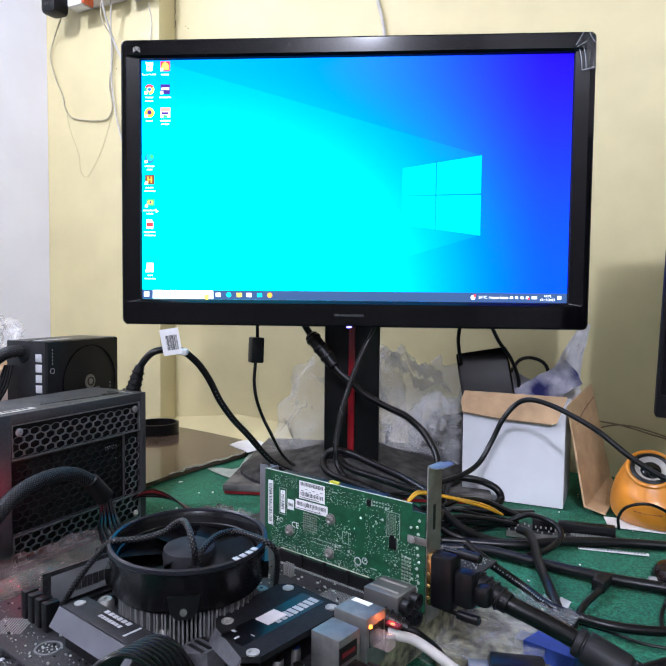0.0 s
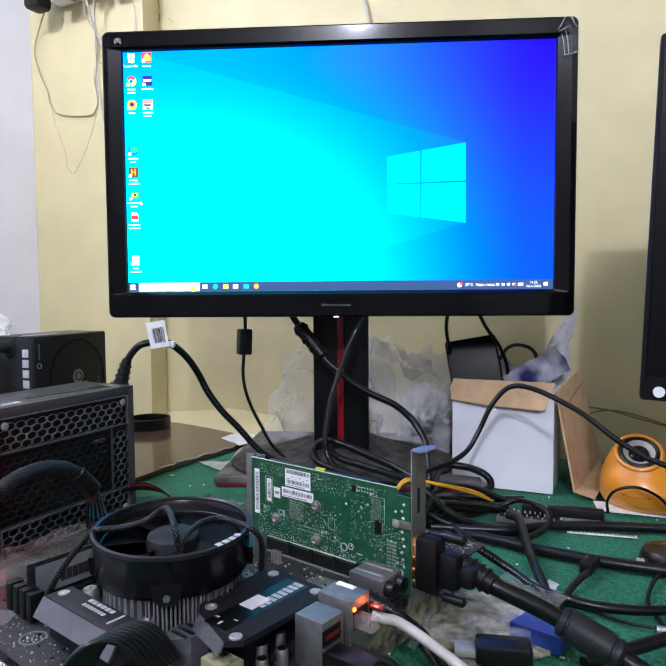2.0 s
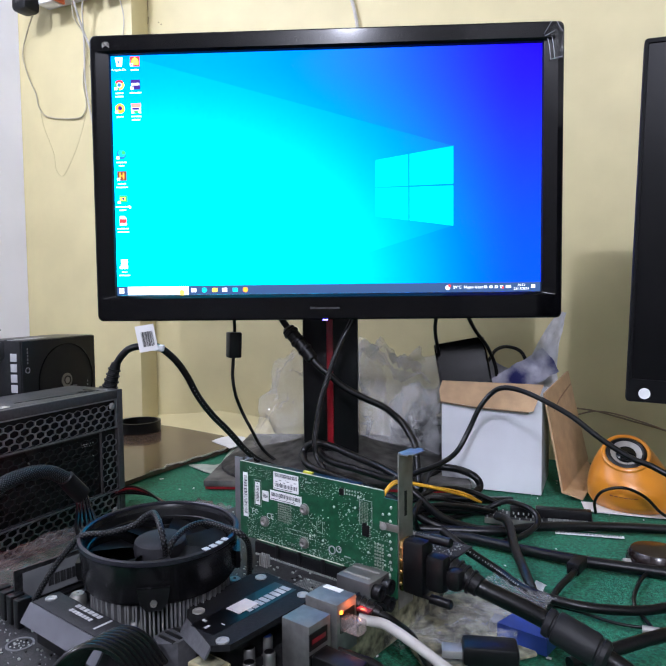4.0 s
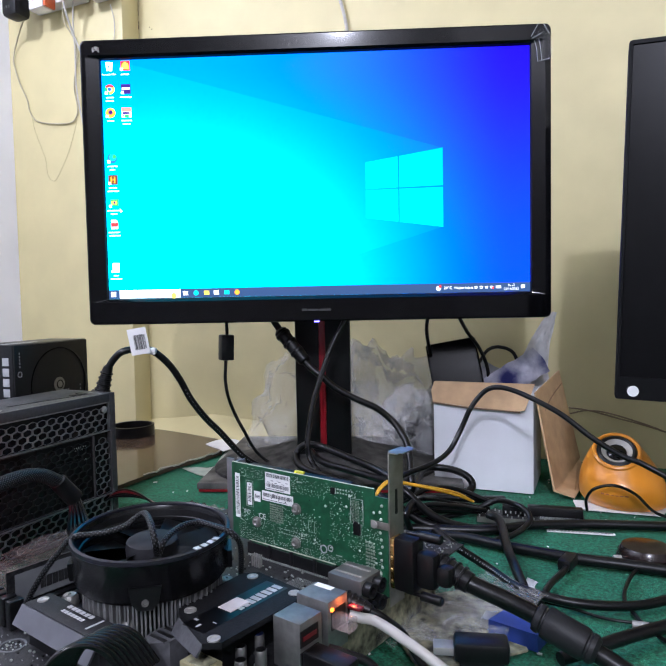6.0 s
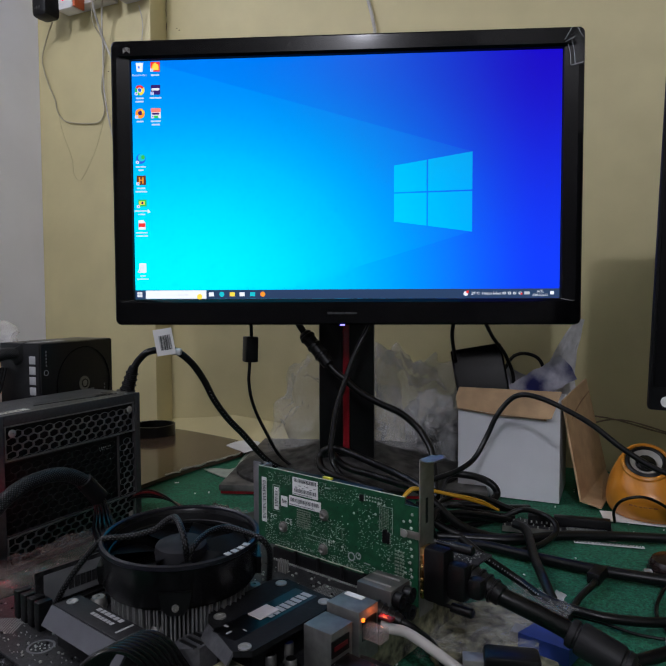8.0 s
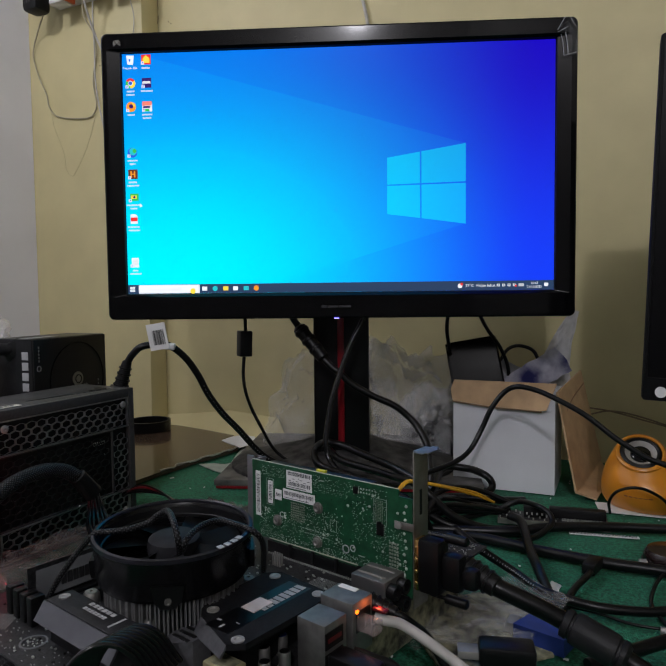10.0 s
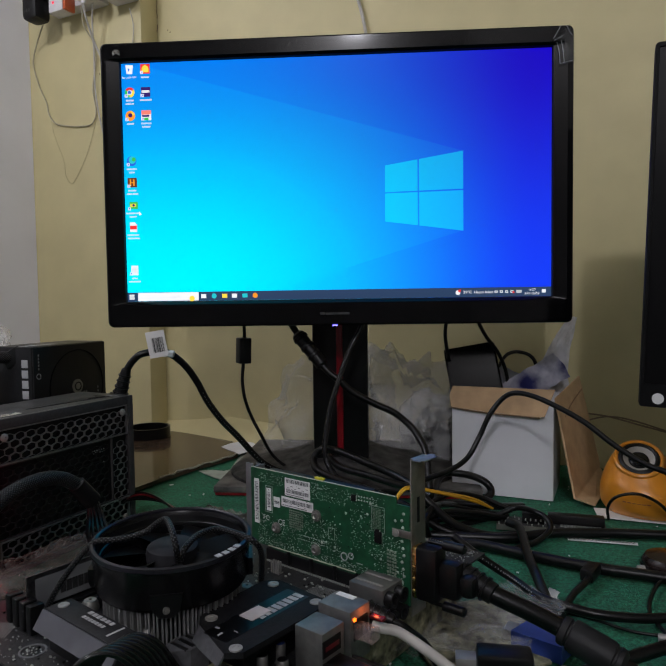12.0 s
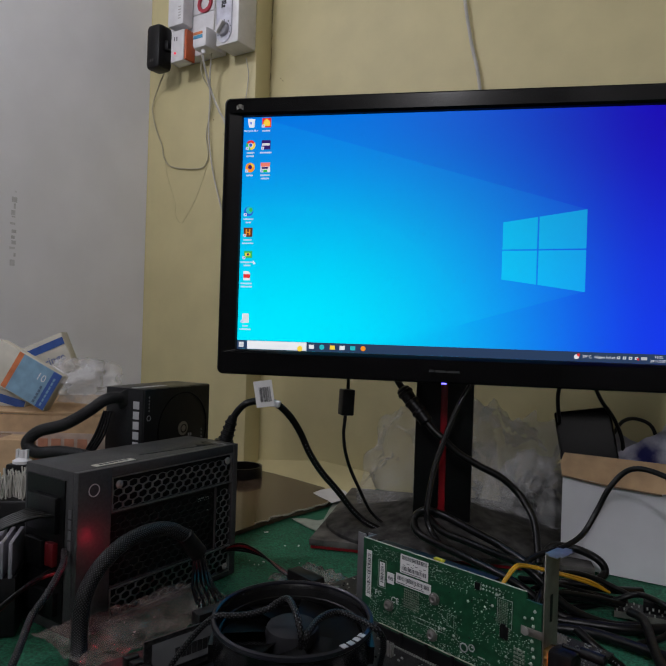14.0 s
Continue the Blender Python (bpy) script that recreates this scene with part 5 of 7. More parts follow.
brk = part("bracket", join(bx(-0.0040, -0.0030, -0.0165, 0.0025, -0.006, 0.1060, 0.0003), bx(-0.0150, -0.0030, -0.0150, 0.0020, 0.1060, 0.1071, 0.0004), bx(-0.0120, -0.0070, -0.0185, -0.0145, 0.1062, 0.1070), bx(-0.0130, -0.0060, 0.0015, 0.0048, 0.1061, 0.1069), bx(-0.0032, 0.013, 0.0010, 0.0018, 0.049, 0.0545, 0.0003)), BRASS, gpu, "full-height steel mounting bracket")
part("tab_screw", lathe([(0.0028, 0), (0.0028, 0.001), (0.0012, 0.0014)], 14, pose(0.0095, 0.0018, 0.0517, -90, 0, 0)), STEEL, brk)
part("slot_mark", bx(-0.0043, -0.0039, -0.008, -0.005, 0.060, 0.078), CHIP, brk, "long dark slot")
sock = part("video_socket", bx(-0.0085, -0.0032, -0.0105, 0.0030, 0.0080, 0.0450, 0.0022), GOLD, gpu, "gold-plated video socket")
parts("dimple", [blob(0.0012, 0.0006, 0.0014, 0.1, 1.0, k, 2) for k in range(4)], GOLD, sock)
for k, ob in enumerate(sock.children):
    ob.matrix_basis = pose(-0.0058, 0.0031, 0.014 + 0.0085 * k)

# foam under the board
solo("foam_block", bx(0.012, 0.200, -0.095, 0.170, -0.0445, -0.0018, 0.004), YELLOWED, "speckled olive foam block under the motherboard", "foam", MB)

# ---- carton with its contents ----
CT = pose(0.153, 0.872, 0.0, 0, 0, -20)
carton = thing("carton", CT, "open white cardboard carton with brown flaps", "box")
CW, CD, CH, TH = 0.131, 0.105, 0.128, 0.002
part("front", bx(0, CW, 0, TH, 0.0005, CH), WHITECARD, carton, "white front panel")
part("back", bx(0, CW, CD - TH, CD, 0.0005, CH), WHITECARD, carton)
part("side", bx(0, TH, TH, CD - TH, 0.0005, CH), WHITECARD, carton)
part("side", bx(CW - TH, CW, TH, CD - TH, 0.0005, CH), WHITECARD, carton)
part("bottom", bx(TH, CW - TH, TH, CD - TH, 0.0005, 0.0025), KRAFT, carton)
part("front_flap", poly([(-0.003, 0.001), (0.001, 0.014), (CW + 0.002, 0.014), (CW - 0.010, -0.021), (CW - 0.016, -0.022), (0.050, -0.019), (0.0, -0.014)], 0.002, pose(0, -0.0005, CH + 0.003, 78, 0, 0)), KRAFT, carton, "brown flap folded down over the front")
part("flap_edge", tube([(0.0, -0.0042, CH - 0.0115), (0.05, -0.0052, CH - 0.0165), (0.09, -0.0054, CH - 0.018), (CW - 0.016, -0.0056, CH - 0.0195)], 0.0012, 5, 4), mat("corrugated_edge", (0.25, 0.16, 0.09), 0.9), carton)
# brown folded card beside it
fold = thing("folded_cardboard", pose(-0.008, 0, 0.002), "folded brown cardboard standing beside the carton", "cardboard")


part("panel", plank((0.288, 0.838, 0.130), (0.306, 0.814, 0.006), (0.376, 0.932, 0.020), (0.346, 0.932, 0.148), 0.0025), KRAFT, fold, "brown upright panel")
part("foot_flap", plank((0.306, 0.814, 0.006), (0.328, 0.800, 0.001), (0.382, 0.905, 0.001), (0.374, 0.932, 0.020), 0.0025), KRAFT, fold, "brown folded foot")
# darker brown tube paints the shade along the fold
part("crease", tube([(0.2945, 0.8330, 0.094), (0.320, 0.876, 0.116), (0.350, 0.9270, 0.130)], 0.0010, 5, 3), mat("crease_shade", (0.33, 0.20, 0.11), 0.9), fold)

device = thing("black_device", pose(0.188, 0.912, 0.158, -14, -10, -6), "flat glossy black device leaning in the carton", "device")
part("body", bx(-0.036, 0.036, -0.004, 0.004, -0.045, 0.040, 0.0035), GLOSSBLACK, device)
part("glass", bx(-0.033, 0.033, -0.0046, -0.0038, -0.042, 0.037), mat("dark_glass", (0.004, 0.0035, 0.004), 0.14, spec=0.15), device, "dark reflecting glass")
def taper(bm, z0, z1, k0, k1, x0, lean):
    """Narrows a standing sheet from k0 at z0 to k1 at z1 about x0, and leans it."""
    for v in bm.verts:
        f = min(1, max(0, (v.co.z - z0) / (z1 - z0)))
        v.co.x = x0 + (v.co.x - x0) * (k0 + (k1 - k0) * f) + lean * f * f
    return bm


wrap = taper(sheet(0.052, 0.125, 16, 34, 0.007, 30, 14, pose(0.300, 0.938, 0.172, 86, 0, -14), 0.0006), 0.11, 0.235, 1.15, 0.18, 0.300, 0.034)
solo("plastic_wrapper", wrap, mat("milky_wrapper", (0.80, 0.80, 0.86), 0.25, alpha=0.85, var=0.15, scale=60, bump=0.5, bscale=80), "crumpled milky plastic wrapper sticking out of the carton", "plastic bag")
pouch = sheet(0.085, 0.040, 14, 8, 0.006, 40, 9, pose(0.272, 0.905, 0.148, 72, -34, -12), 0.0008)
solo("blue_pouch", pouch, mat("blue_white_foil", (0.07, 0.08, 0.42), 0.3, var=0.5, scale=26, col2=(0.62, 0.62, 0.75)), "blue and white foil pouch in the carton", "pouch")
gpad = sheet(0.09, 0.05, 10, 8, 0.004, 30, 12, pose(0.245, 0.935, 0.135, 60, 22, 0), 0.001)
solo("grey_pouch", gpad, mat("grey_film", (0.42, 0.42, 0.48), 0.35), "grey plastic pouch in the carton", "pouch")

# ---- clear bags behind the stand ----
for k, (x, y, z, rx, ry, rz, m) in enumerate(((-0.062, 1.055, 0.072, 0.062, 0.05, 0.082, FILM), (0.085, 1.03, 0.085, 0.085, 0.06, 0.105, HAZE), (0.135, 1.0, 0.055, 0.055, 0.05, 0.065, HAZE), (0.03, 1.06, 0.07, 0.06, 0.05, 0.09, FILM))):
    bag = blob(rx, ry, rz, 0.65, 1.5, 20 + k, 5, -z + 0.014)
    solo("plastic_bag", bag, m, "crumpled clear plastic bag on the flat box", "plastic bag", pose(x, y, z), "plastic bags")
dark = blob(0.045, 0.035, 0.045, 0.5, 1.4, 31, 4, -0.028)
solo("dark_bundle", dark, MATTEBLACK, "dark dusty bundle behind the bags", "bundle", pose(0.150, 1.02, 0.042))

# ---- orange speaker ----
spk = thing("desk_speaker", pose(0.381, 0.797, 0.0, 0, 0, -10), "orange egg-shaped desk speaker", "speaker")
FACE = pose(-0.0150, -0.0270, 0.0695, 39, 0, -8) @ Matrix.Scale(0.95, 4)
body = bmesh.new()                                # a leaning cone, cut off sloping by the driver's face
rings = []
for k in range(17):
    f = k / 16
    tilt = pose(-0.0150 * f, -0.0270 * f, 0.003 + 0.0660 * f, 39 * f * f, 0, -8 * f)
    r = 0.0515 * (1 - f) + 0.0285 * f + 0.0075 * math.sin(math.pi * f) - 0.003 * max(0, 0.1 - f) * 10
    rings.append([body.verts.new(tilt @ Vector((r * math.cos(a * math.tau / 48), r * math.sin(a * math.tau / 48), 0))) for a in range(48)])
for lo, hi in zip(rings, rings[1:]):
    for a in range(48):
        body.faces.new((lo[a], lo[(a + 1) % 48], hi[(a + 1) % 48], hi[a]))
body.faces.new(rings[0][::-1])
part("body", body, ORANGE, spk, "glossy orange shell")
drv = part("driver_rim", lathe([(0.0300, -0.001), (0.0290, 0.0016), (0.0270, 0.0028), (0.0250, 0.0022), (0.0232, -0.0005)], 36, FACE, False), ORANGE, spk, "orange rim")
part("surround", lathe([(0.0240, 0.0014), (0.0212, 0.0030), (0.0180, 0.001)], 36, FACE, False), CHIP, drv, "black rubber surround")
part("cone", lathe([(0.0185, 0.0015), (0.0100, -0.005), (0.0001, -0.006)], 36, FACE, False), CONE, drv, "pale cone")
part("dust_cap", lathe([(0.0124, -0.0045), (0.0114, -0.0005), (0.0070, 0.0020), (0.0001, 0.0030)], 28, FACE, False), GLOSSBLACK, drv, "black dust cap")
parts("name_mark", [bx(-0.002, 0.002, -0.0512, -0.0480, 0.023, 0.026, m=pose(-0.005, -0.0088, 0, 0, 0, -36 + 6 * k)) for k in range(6)], mat("brown_print", (0.35, 0.10, 0.06), 0.5), spk, "dark maker name as plain bars")
solo("pale_pad", poly([(0.312, 0.765), (0.40, 0.738), (0.425, 0.77), (0.318, 0.80)], 0.0012, pose(0, 0, 0.0006)), PAPER, "thin white pad under the speaker", "pad")


# ---- cables ----
def cable(label, pts, r, material=RUBBER, name="cable", flat=1.0, seg=12):
    ob = thing(name, pose(0, 0, 0), label, "cable")
    part("lead", tube(pts, r, seg, 6, flat), material, ob)
    return ob


def rod(a, b, r0, r1, ribs=0, seg=20):
    """A round moulding from a to b, with ribs."""
    a, b = Vector(a), Vector(b)
    n = (b - a).length
    prof = [(r0 * 0.7, 0), (r0, n * 0.05)]
    for k in range(ribs):
        t = 0.1 + 0.8 * k / max(1, ribs)
        prof += [(r0 + (r1 - r0) * t, n * t), (r0 * 1.15 + (r1 - r0) * t, n * (t + 0.02)), (r0 * 1.15 + (r1 - r0) * t, n * (t + 0.25 / ribs)), (r0 + (r1 - r0) * t, n * (t + 0.27 / ribs))]
    prof += [(r1, n * 0.96), (r1 * 0.7, n)]
    return lathe(prof, seg, Matrix.Translation(a) @ (b - a).to_track_quat("Z", "Y").to_matrix().to_4x4())


POWER = [(-0.252, 0.755, 0.182), (-0.246, 0.755, 0.191), (-0.236, 0.755, 0.2), (-0.224, 0.76, 0.203), (-0.21, 0.765, 0.203), (-0.199, 0.77, 0.198), (-0.186, 0.78, 0.183), (-0.175, 0.79, 0.162),
         (-0.165, 0.8, 0.136), (-0.152, 0.82, 0.108), (-0.136, 0.84, 0.083), (-0.109, 0.86, 0.045), (-0.082, 0.87, 0.027), (-0.048, 0.872, 0.022)]
c = mains = cable("thick black mains cable with a white bar-code tag", POWER, 0.0043)
part("plug", join(bx(-0.012, 0.012, -0.010, 0.010, -0.052, 0.0, 0.002, pose(-0.262, 0.755, 0.153, 0, 12, 20)), rod((-0.262, 0.755, 0.150), (-0.252, 0.755, 0.184), 0.0085, 0.0055, 4)), BLACK, c, "ribbed black mains plug")
tg = part("tag", bx(-0.0115, 0.0115, -0.0004, 0.0004, 0, 0.032, 0, pose(-0.2105, 0.7535, 0.1975, 4, -9, 0)), PAPER, c, "white paper tag")
part("bar_code", bars(-0.0055, 0.0090, 0.006, 0.024, 14, 3, -0.0004), INK, tg)
tg.children[0].matrix_basis = pose(-0.2105, 0.7535, 0.1975, 4, -9, 0)
part("tag_fold", bx(-0.011, 0.011, -0.0045, 0.0045, -0.0045, 0.0035, 0.002, pose(-0.2070, 0.766, 0.2015, 4, 6, 0)), PAPER, tg)

c = cable("thin black monitor cable with a ferrite bead", [(-0.126, 0.845, 0.245), (-0.128, 0.86, 0.214), (-0.131, 0.86, 0.171), (-0.132, 0.86, 0.153), (-0.129, 0.86, 0.13), (-0.123, 0.87, 0.105), (-0.111, 0.87, 0.081), (-0.094, 0.88, 0.046), (-0.067, 0.88, 0.027), (-0.036, 0.872, 0.024)], 0.0023)
part("ferrite_bead", bx(-0.0088, 0.0088, -0.0088, 0.0088, -0.0175, 0.0175, 0.002, pose(-0.1295, 0.86, 0.1965, 0, 2, 30)), BLACK, c, "square black ferrite bead")
c = cable("thick black video cable with a ferrite, down to the bench", [(-0.072, 0.845, 0.25), (-0.056, 0.86, 0.22), (-0.018, 0.845, 0.174), (0.002, 0.84, 0.157), (0.019, 0.84, 0.142), (0.046, 0.84, 0.127), (0.074, 0.84, 0.114), (0.094, 0.84, 0.097), (0.104, 0.83, 0.085), (0.113, 0.81, 0.067), (0.115, 0.78, 0.030)], 0.0045)
part("ferrite", rod((-0.056, 0.859, 0.219), (-0.020, 0.8455, 0.1765), 0.0092, 0.0085, 3), BLACK, c, "black ribbed ferrite sleeve")
cable("glossy black cable hanging before the stand", [(0.038, 0.835, 0.245), (0.03, 0.835, 0.225), (0.019, 0.83, 0.204), (0.009, 0.825, 0.18), (0.0, 0.82, 0.153), (-0.009, 0.815, 0.123), (-0.014, 0.81, 0.094), (-0.016, 0.805, 0.073), (-0.012, 0.8, 0.055), (0.005, 0.77, 0.040)], 0.0036, mat("shiny_black_rubber", (0.008, 0.008, 0.009), 0.16))
cable("coiled thick black cable at the foot of the stand", [(0.11, 0.70, 0.045), (0.071, 0.74, 0.058), (0.036, 0.78, 0.063), (0.003, 0.81, 0.069), (-0.02, 0.82, 0.07), (-0.032, 0.82, 0.059), (-0.027, 0.8, 0.049), (-0.006, 0.78, 0.044), (0.031, 0.74, 0.043), (0.08, 0.70, 0.035), (0.12, 0.69, 0.012), (0.16, 0.685, 0.004), (0.20, 0.69, 0.003)], 0.0047)
cable("thick black cable lying over the flat box", [(-0.015, 0.83, 0.060), (0.003, 0.8, 0.052), (0.036, 0.77, 0.05), (0.066, 0.74, 0.049), (0.094, 0.7, 0.050), (0.13, 0.69, 0.020), (0.17, 0.695, 0.004), (0.21, 0.70, 0.003)], 0.0045)
cable("long thin black cable arching over the carton", [(0.09, 0.71, 0.050), (0.104, 0.72, 0.058), (0.135, 0.74, 0.064), (0.158, 0.76, 0.074), (0.174, 0.77, 0.098), (0.186, 0.77, 0.124), (0.201, 0.77, 0.143), (0.214, 0.76, 0.151), (0.234, 0.75, 0.148), (0.257, 0.73, 0.138), (0.279, 0.71, 0.125), (0.304, 0.69, 0.104), (0.328, 0.67, 0.089), (0.347, 0.655, 0.082), (0.40, 0.63, 0.05), (0.45, 0.6, 0.01)], 0.0031)
cable("black cable loop among the bundle", [(0.111, 0.744, 0.012), (0.133, 0.837, 0.03), (0.165, 0.849, 0.03), (0.188, 0.82, 0.028), (0.195, 0.814, 0.015), (0.179, 0.8, 0.006)], 0.0048)
cable("black cable in the bundle", [(0.09, 0.75, 0.02), (0.148, 0.76, 0.018), (0.194, 0.764, 0.014), (0.229, 0.79, 0.006)], 0.0045)
cable("thin black cable looping over the adapter board", [(0.113, 0.711, 0.006), (0.153, 0.727, 0.006), (0.184, 0.738, 0.01), (0.211, 0.74, 0.02), (0.226, 0.71, 0.025), (0.236, 0.697, 0.02), (0.234, 0.686, 0.012), (0.214, 0.668, 0.006), (0.19, 0.655, 0.004)], 0.0032)
cable("black cable loop beside the card", [(0.106, 0.678, 0.006), (0.1, 0.662, 0.03), (0.112, 0.696, 0.035), (0.137, 0.752, 0.02), (0.173, 0.763, 0.008)], 0.0033)
rnd = random.Random(21)
for k in range(7):
    dx, dy = rnd.uniform(-0.012, 0.02), rnd.uniform(-0.03, 0.03)
    cable("thin black wire in the tangled bundle", [(0.085 + dx, 0.70 + dy, 0.006 + 0.004 * k), (0.115 + dx, 0.725 + dy, 0.012 + 0.004 * k), (0.15 + dx, 0.742 + dy, 0.010 + 0.003 * k), (0.19 + dx, 0.748 + dy * 0.5, 0.006 + 0.001 * k)], rnd.uniform(0.0016, 0.0032), RUBBER, "wire")
for k in range(2):
    cable("yellow power wire in the bundle", [(0.058, 0.645 + 0.004 * k, 0.04), (0.076, 0.664 + 0.005 * k, 0.06 + 0.001 * k), (0.09, 0.677 + 0.005 * k, 0.06), (0.121, 0.694 + 0.005 * k, 0.05), (0.161, 0.731, 0.030 + 0.003 * k), (0.185, 0.746, 0.017)], 0.0014, YELLOWWIRE, "wire")
cable("thick black cable lying on the felt", [(0.09, 0.69, 0.006), (0.156, 0.683, 0.006), (0.192, 0.682, 0.006), (0.24, 0.694, 0.007), (0.301, 0.699, 0.006), (0.36, 0.694, 0.006), (0.46, 0.684, 0.006)], 0.0052)
cable("thick black cable with a branch on the felt", [(0.10, 0.666, 0.006), (0.149, 0.662, 0.007), (0.203, 0.633, 0.006), (0.256, 0.605, 0.006), (0.313, 0.584, 0.006), (0.38, 0.555, 0.006), (0.47, 0.52, 0.006)], 0.0055)
c = cable("short black branch lead with a taped plug", [(0.249, 0.594, 0.008), (0.237, 0.571, 0.008), (0.221, 0.552, 0.006), (0.211, 0.537, 0.004), (0.20, 0.515, 0.004)], 0.0030)
part("plug", bx(-0.013, 0.013, -0.006, 0.006, -0.005, 0.006, 0.002, pose(0.246, 0.588, 0.009, 0, 0, 55)), BLACK, c, "small black plug")
USB_RUN = [(0.120, 0.577, 0.045), (0.136, 0.565, 0.035), (0.168, 0.563, 0.014), (0.186, 0.528, 0.012), (0.212, 0.511, 0.01), (0.24, 0.505, 0.008), (0.28, 0.509, 0.006), (0.342, 0.532, 0.006), (0.42, 0.54, 0.006)]
usb_lead = cable("black usb cable with faint print across the felt", USB_RUN, 0.0040)
c = cable("flat black strap end with a torn white label", [(0.192, 0.692, 0.02), (0.2, 0.671, 0.02), (0.194, 0.61, 0.016), (0.192, 0.570, 0.014), (0.195, 0.535, 0.001), (0.196, 0.515, -0.006)], 0.0048, RUBBER, "strap", 0.7)
part("label", sheet(0.026, 0.010, 8, 5, 0.004, 60, 4, pose(0.199, 0.545, 0.006, 10, 0, 60), 0.0005), PAPER, c, "torn white label")
cable("thin black twin wire on the felt", [(0.178, 0.541, 0.003), (0.196, 0.526, 0.003), (0.225, 0.509, 0.003), (0.251, 0.49, 0.003), (0.30, 0.482, 0.003), (0.36, 0.48, 0.003)], 0.0013, RUBBER, "wire")
# video plug in the card
c = cable("thick black video cable with a round ferrite", [(0.112, 0.428, 0.0715), (0.124, 0.419, 0.066), (0.151, 0.413, 0.055), (0.17, 0.41, 0.046), (0.189, 0.401, 0.038), (0.207, 0.387, 0.030), (0.23, 0.374, 0.020), (0.27, 0.36, 0.012)], 0.0062)
plug = part("plug", bx(-0.024, -0.0068, -0.012, 0.004, 0.008, 0.0465, 0.003, MB), BLACK, c, "black moulded video plug")
part("plug_body", bx(-0.039, -0.0235, -0.011, 0.002, 0.013, 0.039, 0.004, MB), BLACK, plug)
part("plug_neck", bx(-0.050, -0.0385, -0.011, 0.001, 0.017, 0.032, 0.004, MB), BLACK, plug)
part("strain_relief", rod((0.106, 0.432, 0.074), (0.128, 0.417, 0.0645), 0.0082, 0.0072, 4), BLACK, plug, "ribbed strain relief")
for z in (0.006, 0.049):
    part("thumbscrew", join(lathe([(0.0034, 0), (0.0034, 0.015), (0.0024, 0.016)], 14, MB @ pose(-0.026, -0.004, z, 0, -90, 0)), lathe([(0.0014, 0), (0.0014, 0.012)], 10, MB @ pose(-0.014, -0.004, z, 0, -90, 0))), BLACK, plug, "black thumbscrew")
FERRITE = Matrix.Translation((0.1690, 0.4110, 0.0459)) @ Vector((0.036, -0.0225, -0.0138)).to_track_quat("Z", "Y").to_matrix().to_4x4()
part("ferrite", lathe([(0.0068, 0), (0.0092, 0.001), (0.0096, 0.0025), (0.0096, 0.0050), (0.0088, 0.0056), (0.0088, 0.0068), (0.0104, 0.0076), (0.0108, 0.0100), (0.0108, 0.0320), (0.0102, 0.0345), (0.0092, 0.0352), (0.0092, 0.0366), (0.0098, 0.0372), (0.0096, 0.0400), (0.0070, 0.0425)], 28, FERRITE), mat("matt_moulded_black", (0.010, 0.010, 0.011), 0.5, spec=0.3), c, "big smooth round ferrite")
cable("black cable crossing below the ferrite", [(0.19, 0.425, 0.008), (0.226, 0.441, 0.010), (0.258, 0.457, 0.010), (0.294, 0.475, 0.008), (0.37, 0.50, 0.006)], 0.0048)
cable("pale grey network cable from the rear socket", [(0.046, 0.3715, 0.0655), (0.053, 0.371, 0.064), (0.063, 0.37, 0.062), (0.08, 0.359, 0.056), (0.103, 0.347, 0.044), (0.127, 0.337, 0.03), (0.17, 0.32, 0.006)], 0.0032, GREYCABLE)
c = cable("black cable from the rear sockets", [(0.048, 0.3885, 0.0635), (0.061, 0.386, 0.06), (0.069, 0.388, 0.054), (0.081, 0.404, 0.036), (0.094, 0.4, 0.016), (0.11, 0.392, 0.005)], 0.0028)
part("plug", rod((0.041, 0.393, 0.066), (0.060, 0.3865, 0.0605), 0.0060, 0.0040, 4), BLACK, c, "ribbed black jack plug")
for k in range(2):
    c = cable("black usb lead plugged into the rear sockets", [(0.034, 0.352 - 0.02 * k, 0.055), (0.046, 0.350 - 0.02 * k, 0.052), (0.060, 0.350 - 0.018 * k, 0.045), (0.08, 0.345 - 0.02 * k, 0.02), (0.12, 0.325 - 0.03 * k, 0.005)], 0.0030)
    part("plug", bx(-0.044, -0.0140, 0.097 + 0.028 * k, 0.112 + 0.028 * k, 0.0050, 0.0145, 0.002, MB), BLACK, c, "black usb plug")
    part("metal_tip", bx(-0.0142, -0.0128, 0.099 + 0.028 * k, 0.110 + 0.028 * k, 0.006, 0.0125, 0, MB), STEEL, c, "steel plug tip")
def print_line(parent, pts, r, f0, f1, n, w, h, seed):
    """Tiny pale strokes of print along the near side of a cable, from share f0 to f1 of its run."""
    rr = random.Random(seed)
    path = spline(pts, 40)
    out = []
    for k in range(n):
        q = f0 + (f1 - f0) * (k + rr.uniform(-0.2, 0.2)) / n
        i = max(1, min(len(path) - 2, int(q * len(path))))
        d = (path[i + 1] - path[i - 1]).normalized()
        see = (Vector((0.05, 0, 0.27)) - path[i]).normalized()
        out_dir = (see - d * see.dot(d)).normalized()
        m = Matrix.Translation(path[i] + out_dir * (r - 0.0001)) @ Matrix((d, out_dir.cross(d), out_dir)).transposed().to_4x4()
        ww = w * rr.choice((0.5, 0.8, 1.0))
        out.append(bx(-ww, ww, -h * rr.uniform(0.6, 1), h, 0, 0.0003, 0, m))
    part("print", join(*out), mat("faint_cable_print", (0.22, 0.22, 0.23), 0.6), parent, "faint white print", 0)


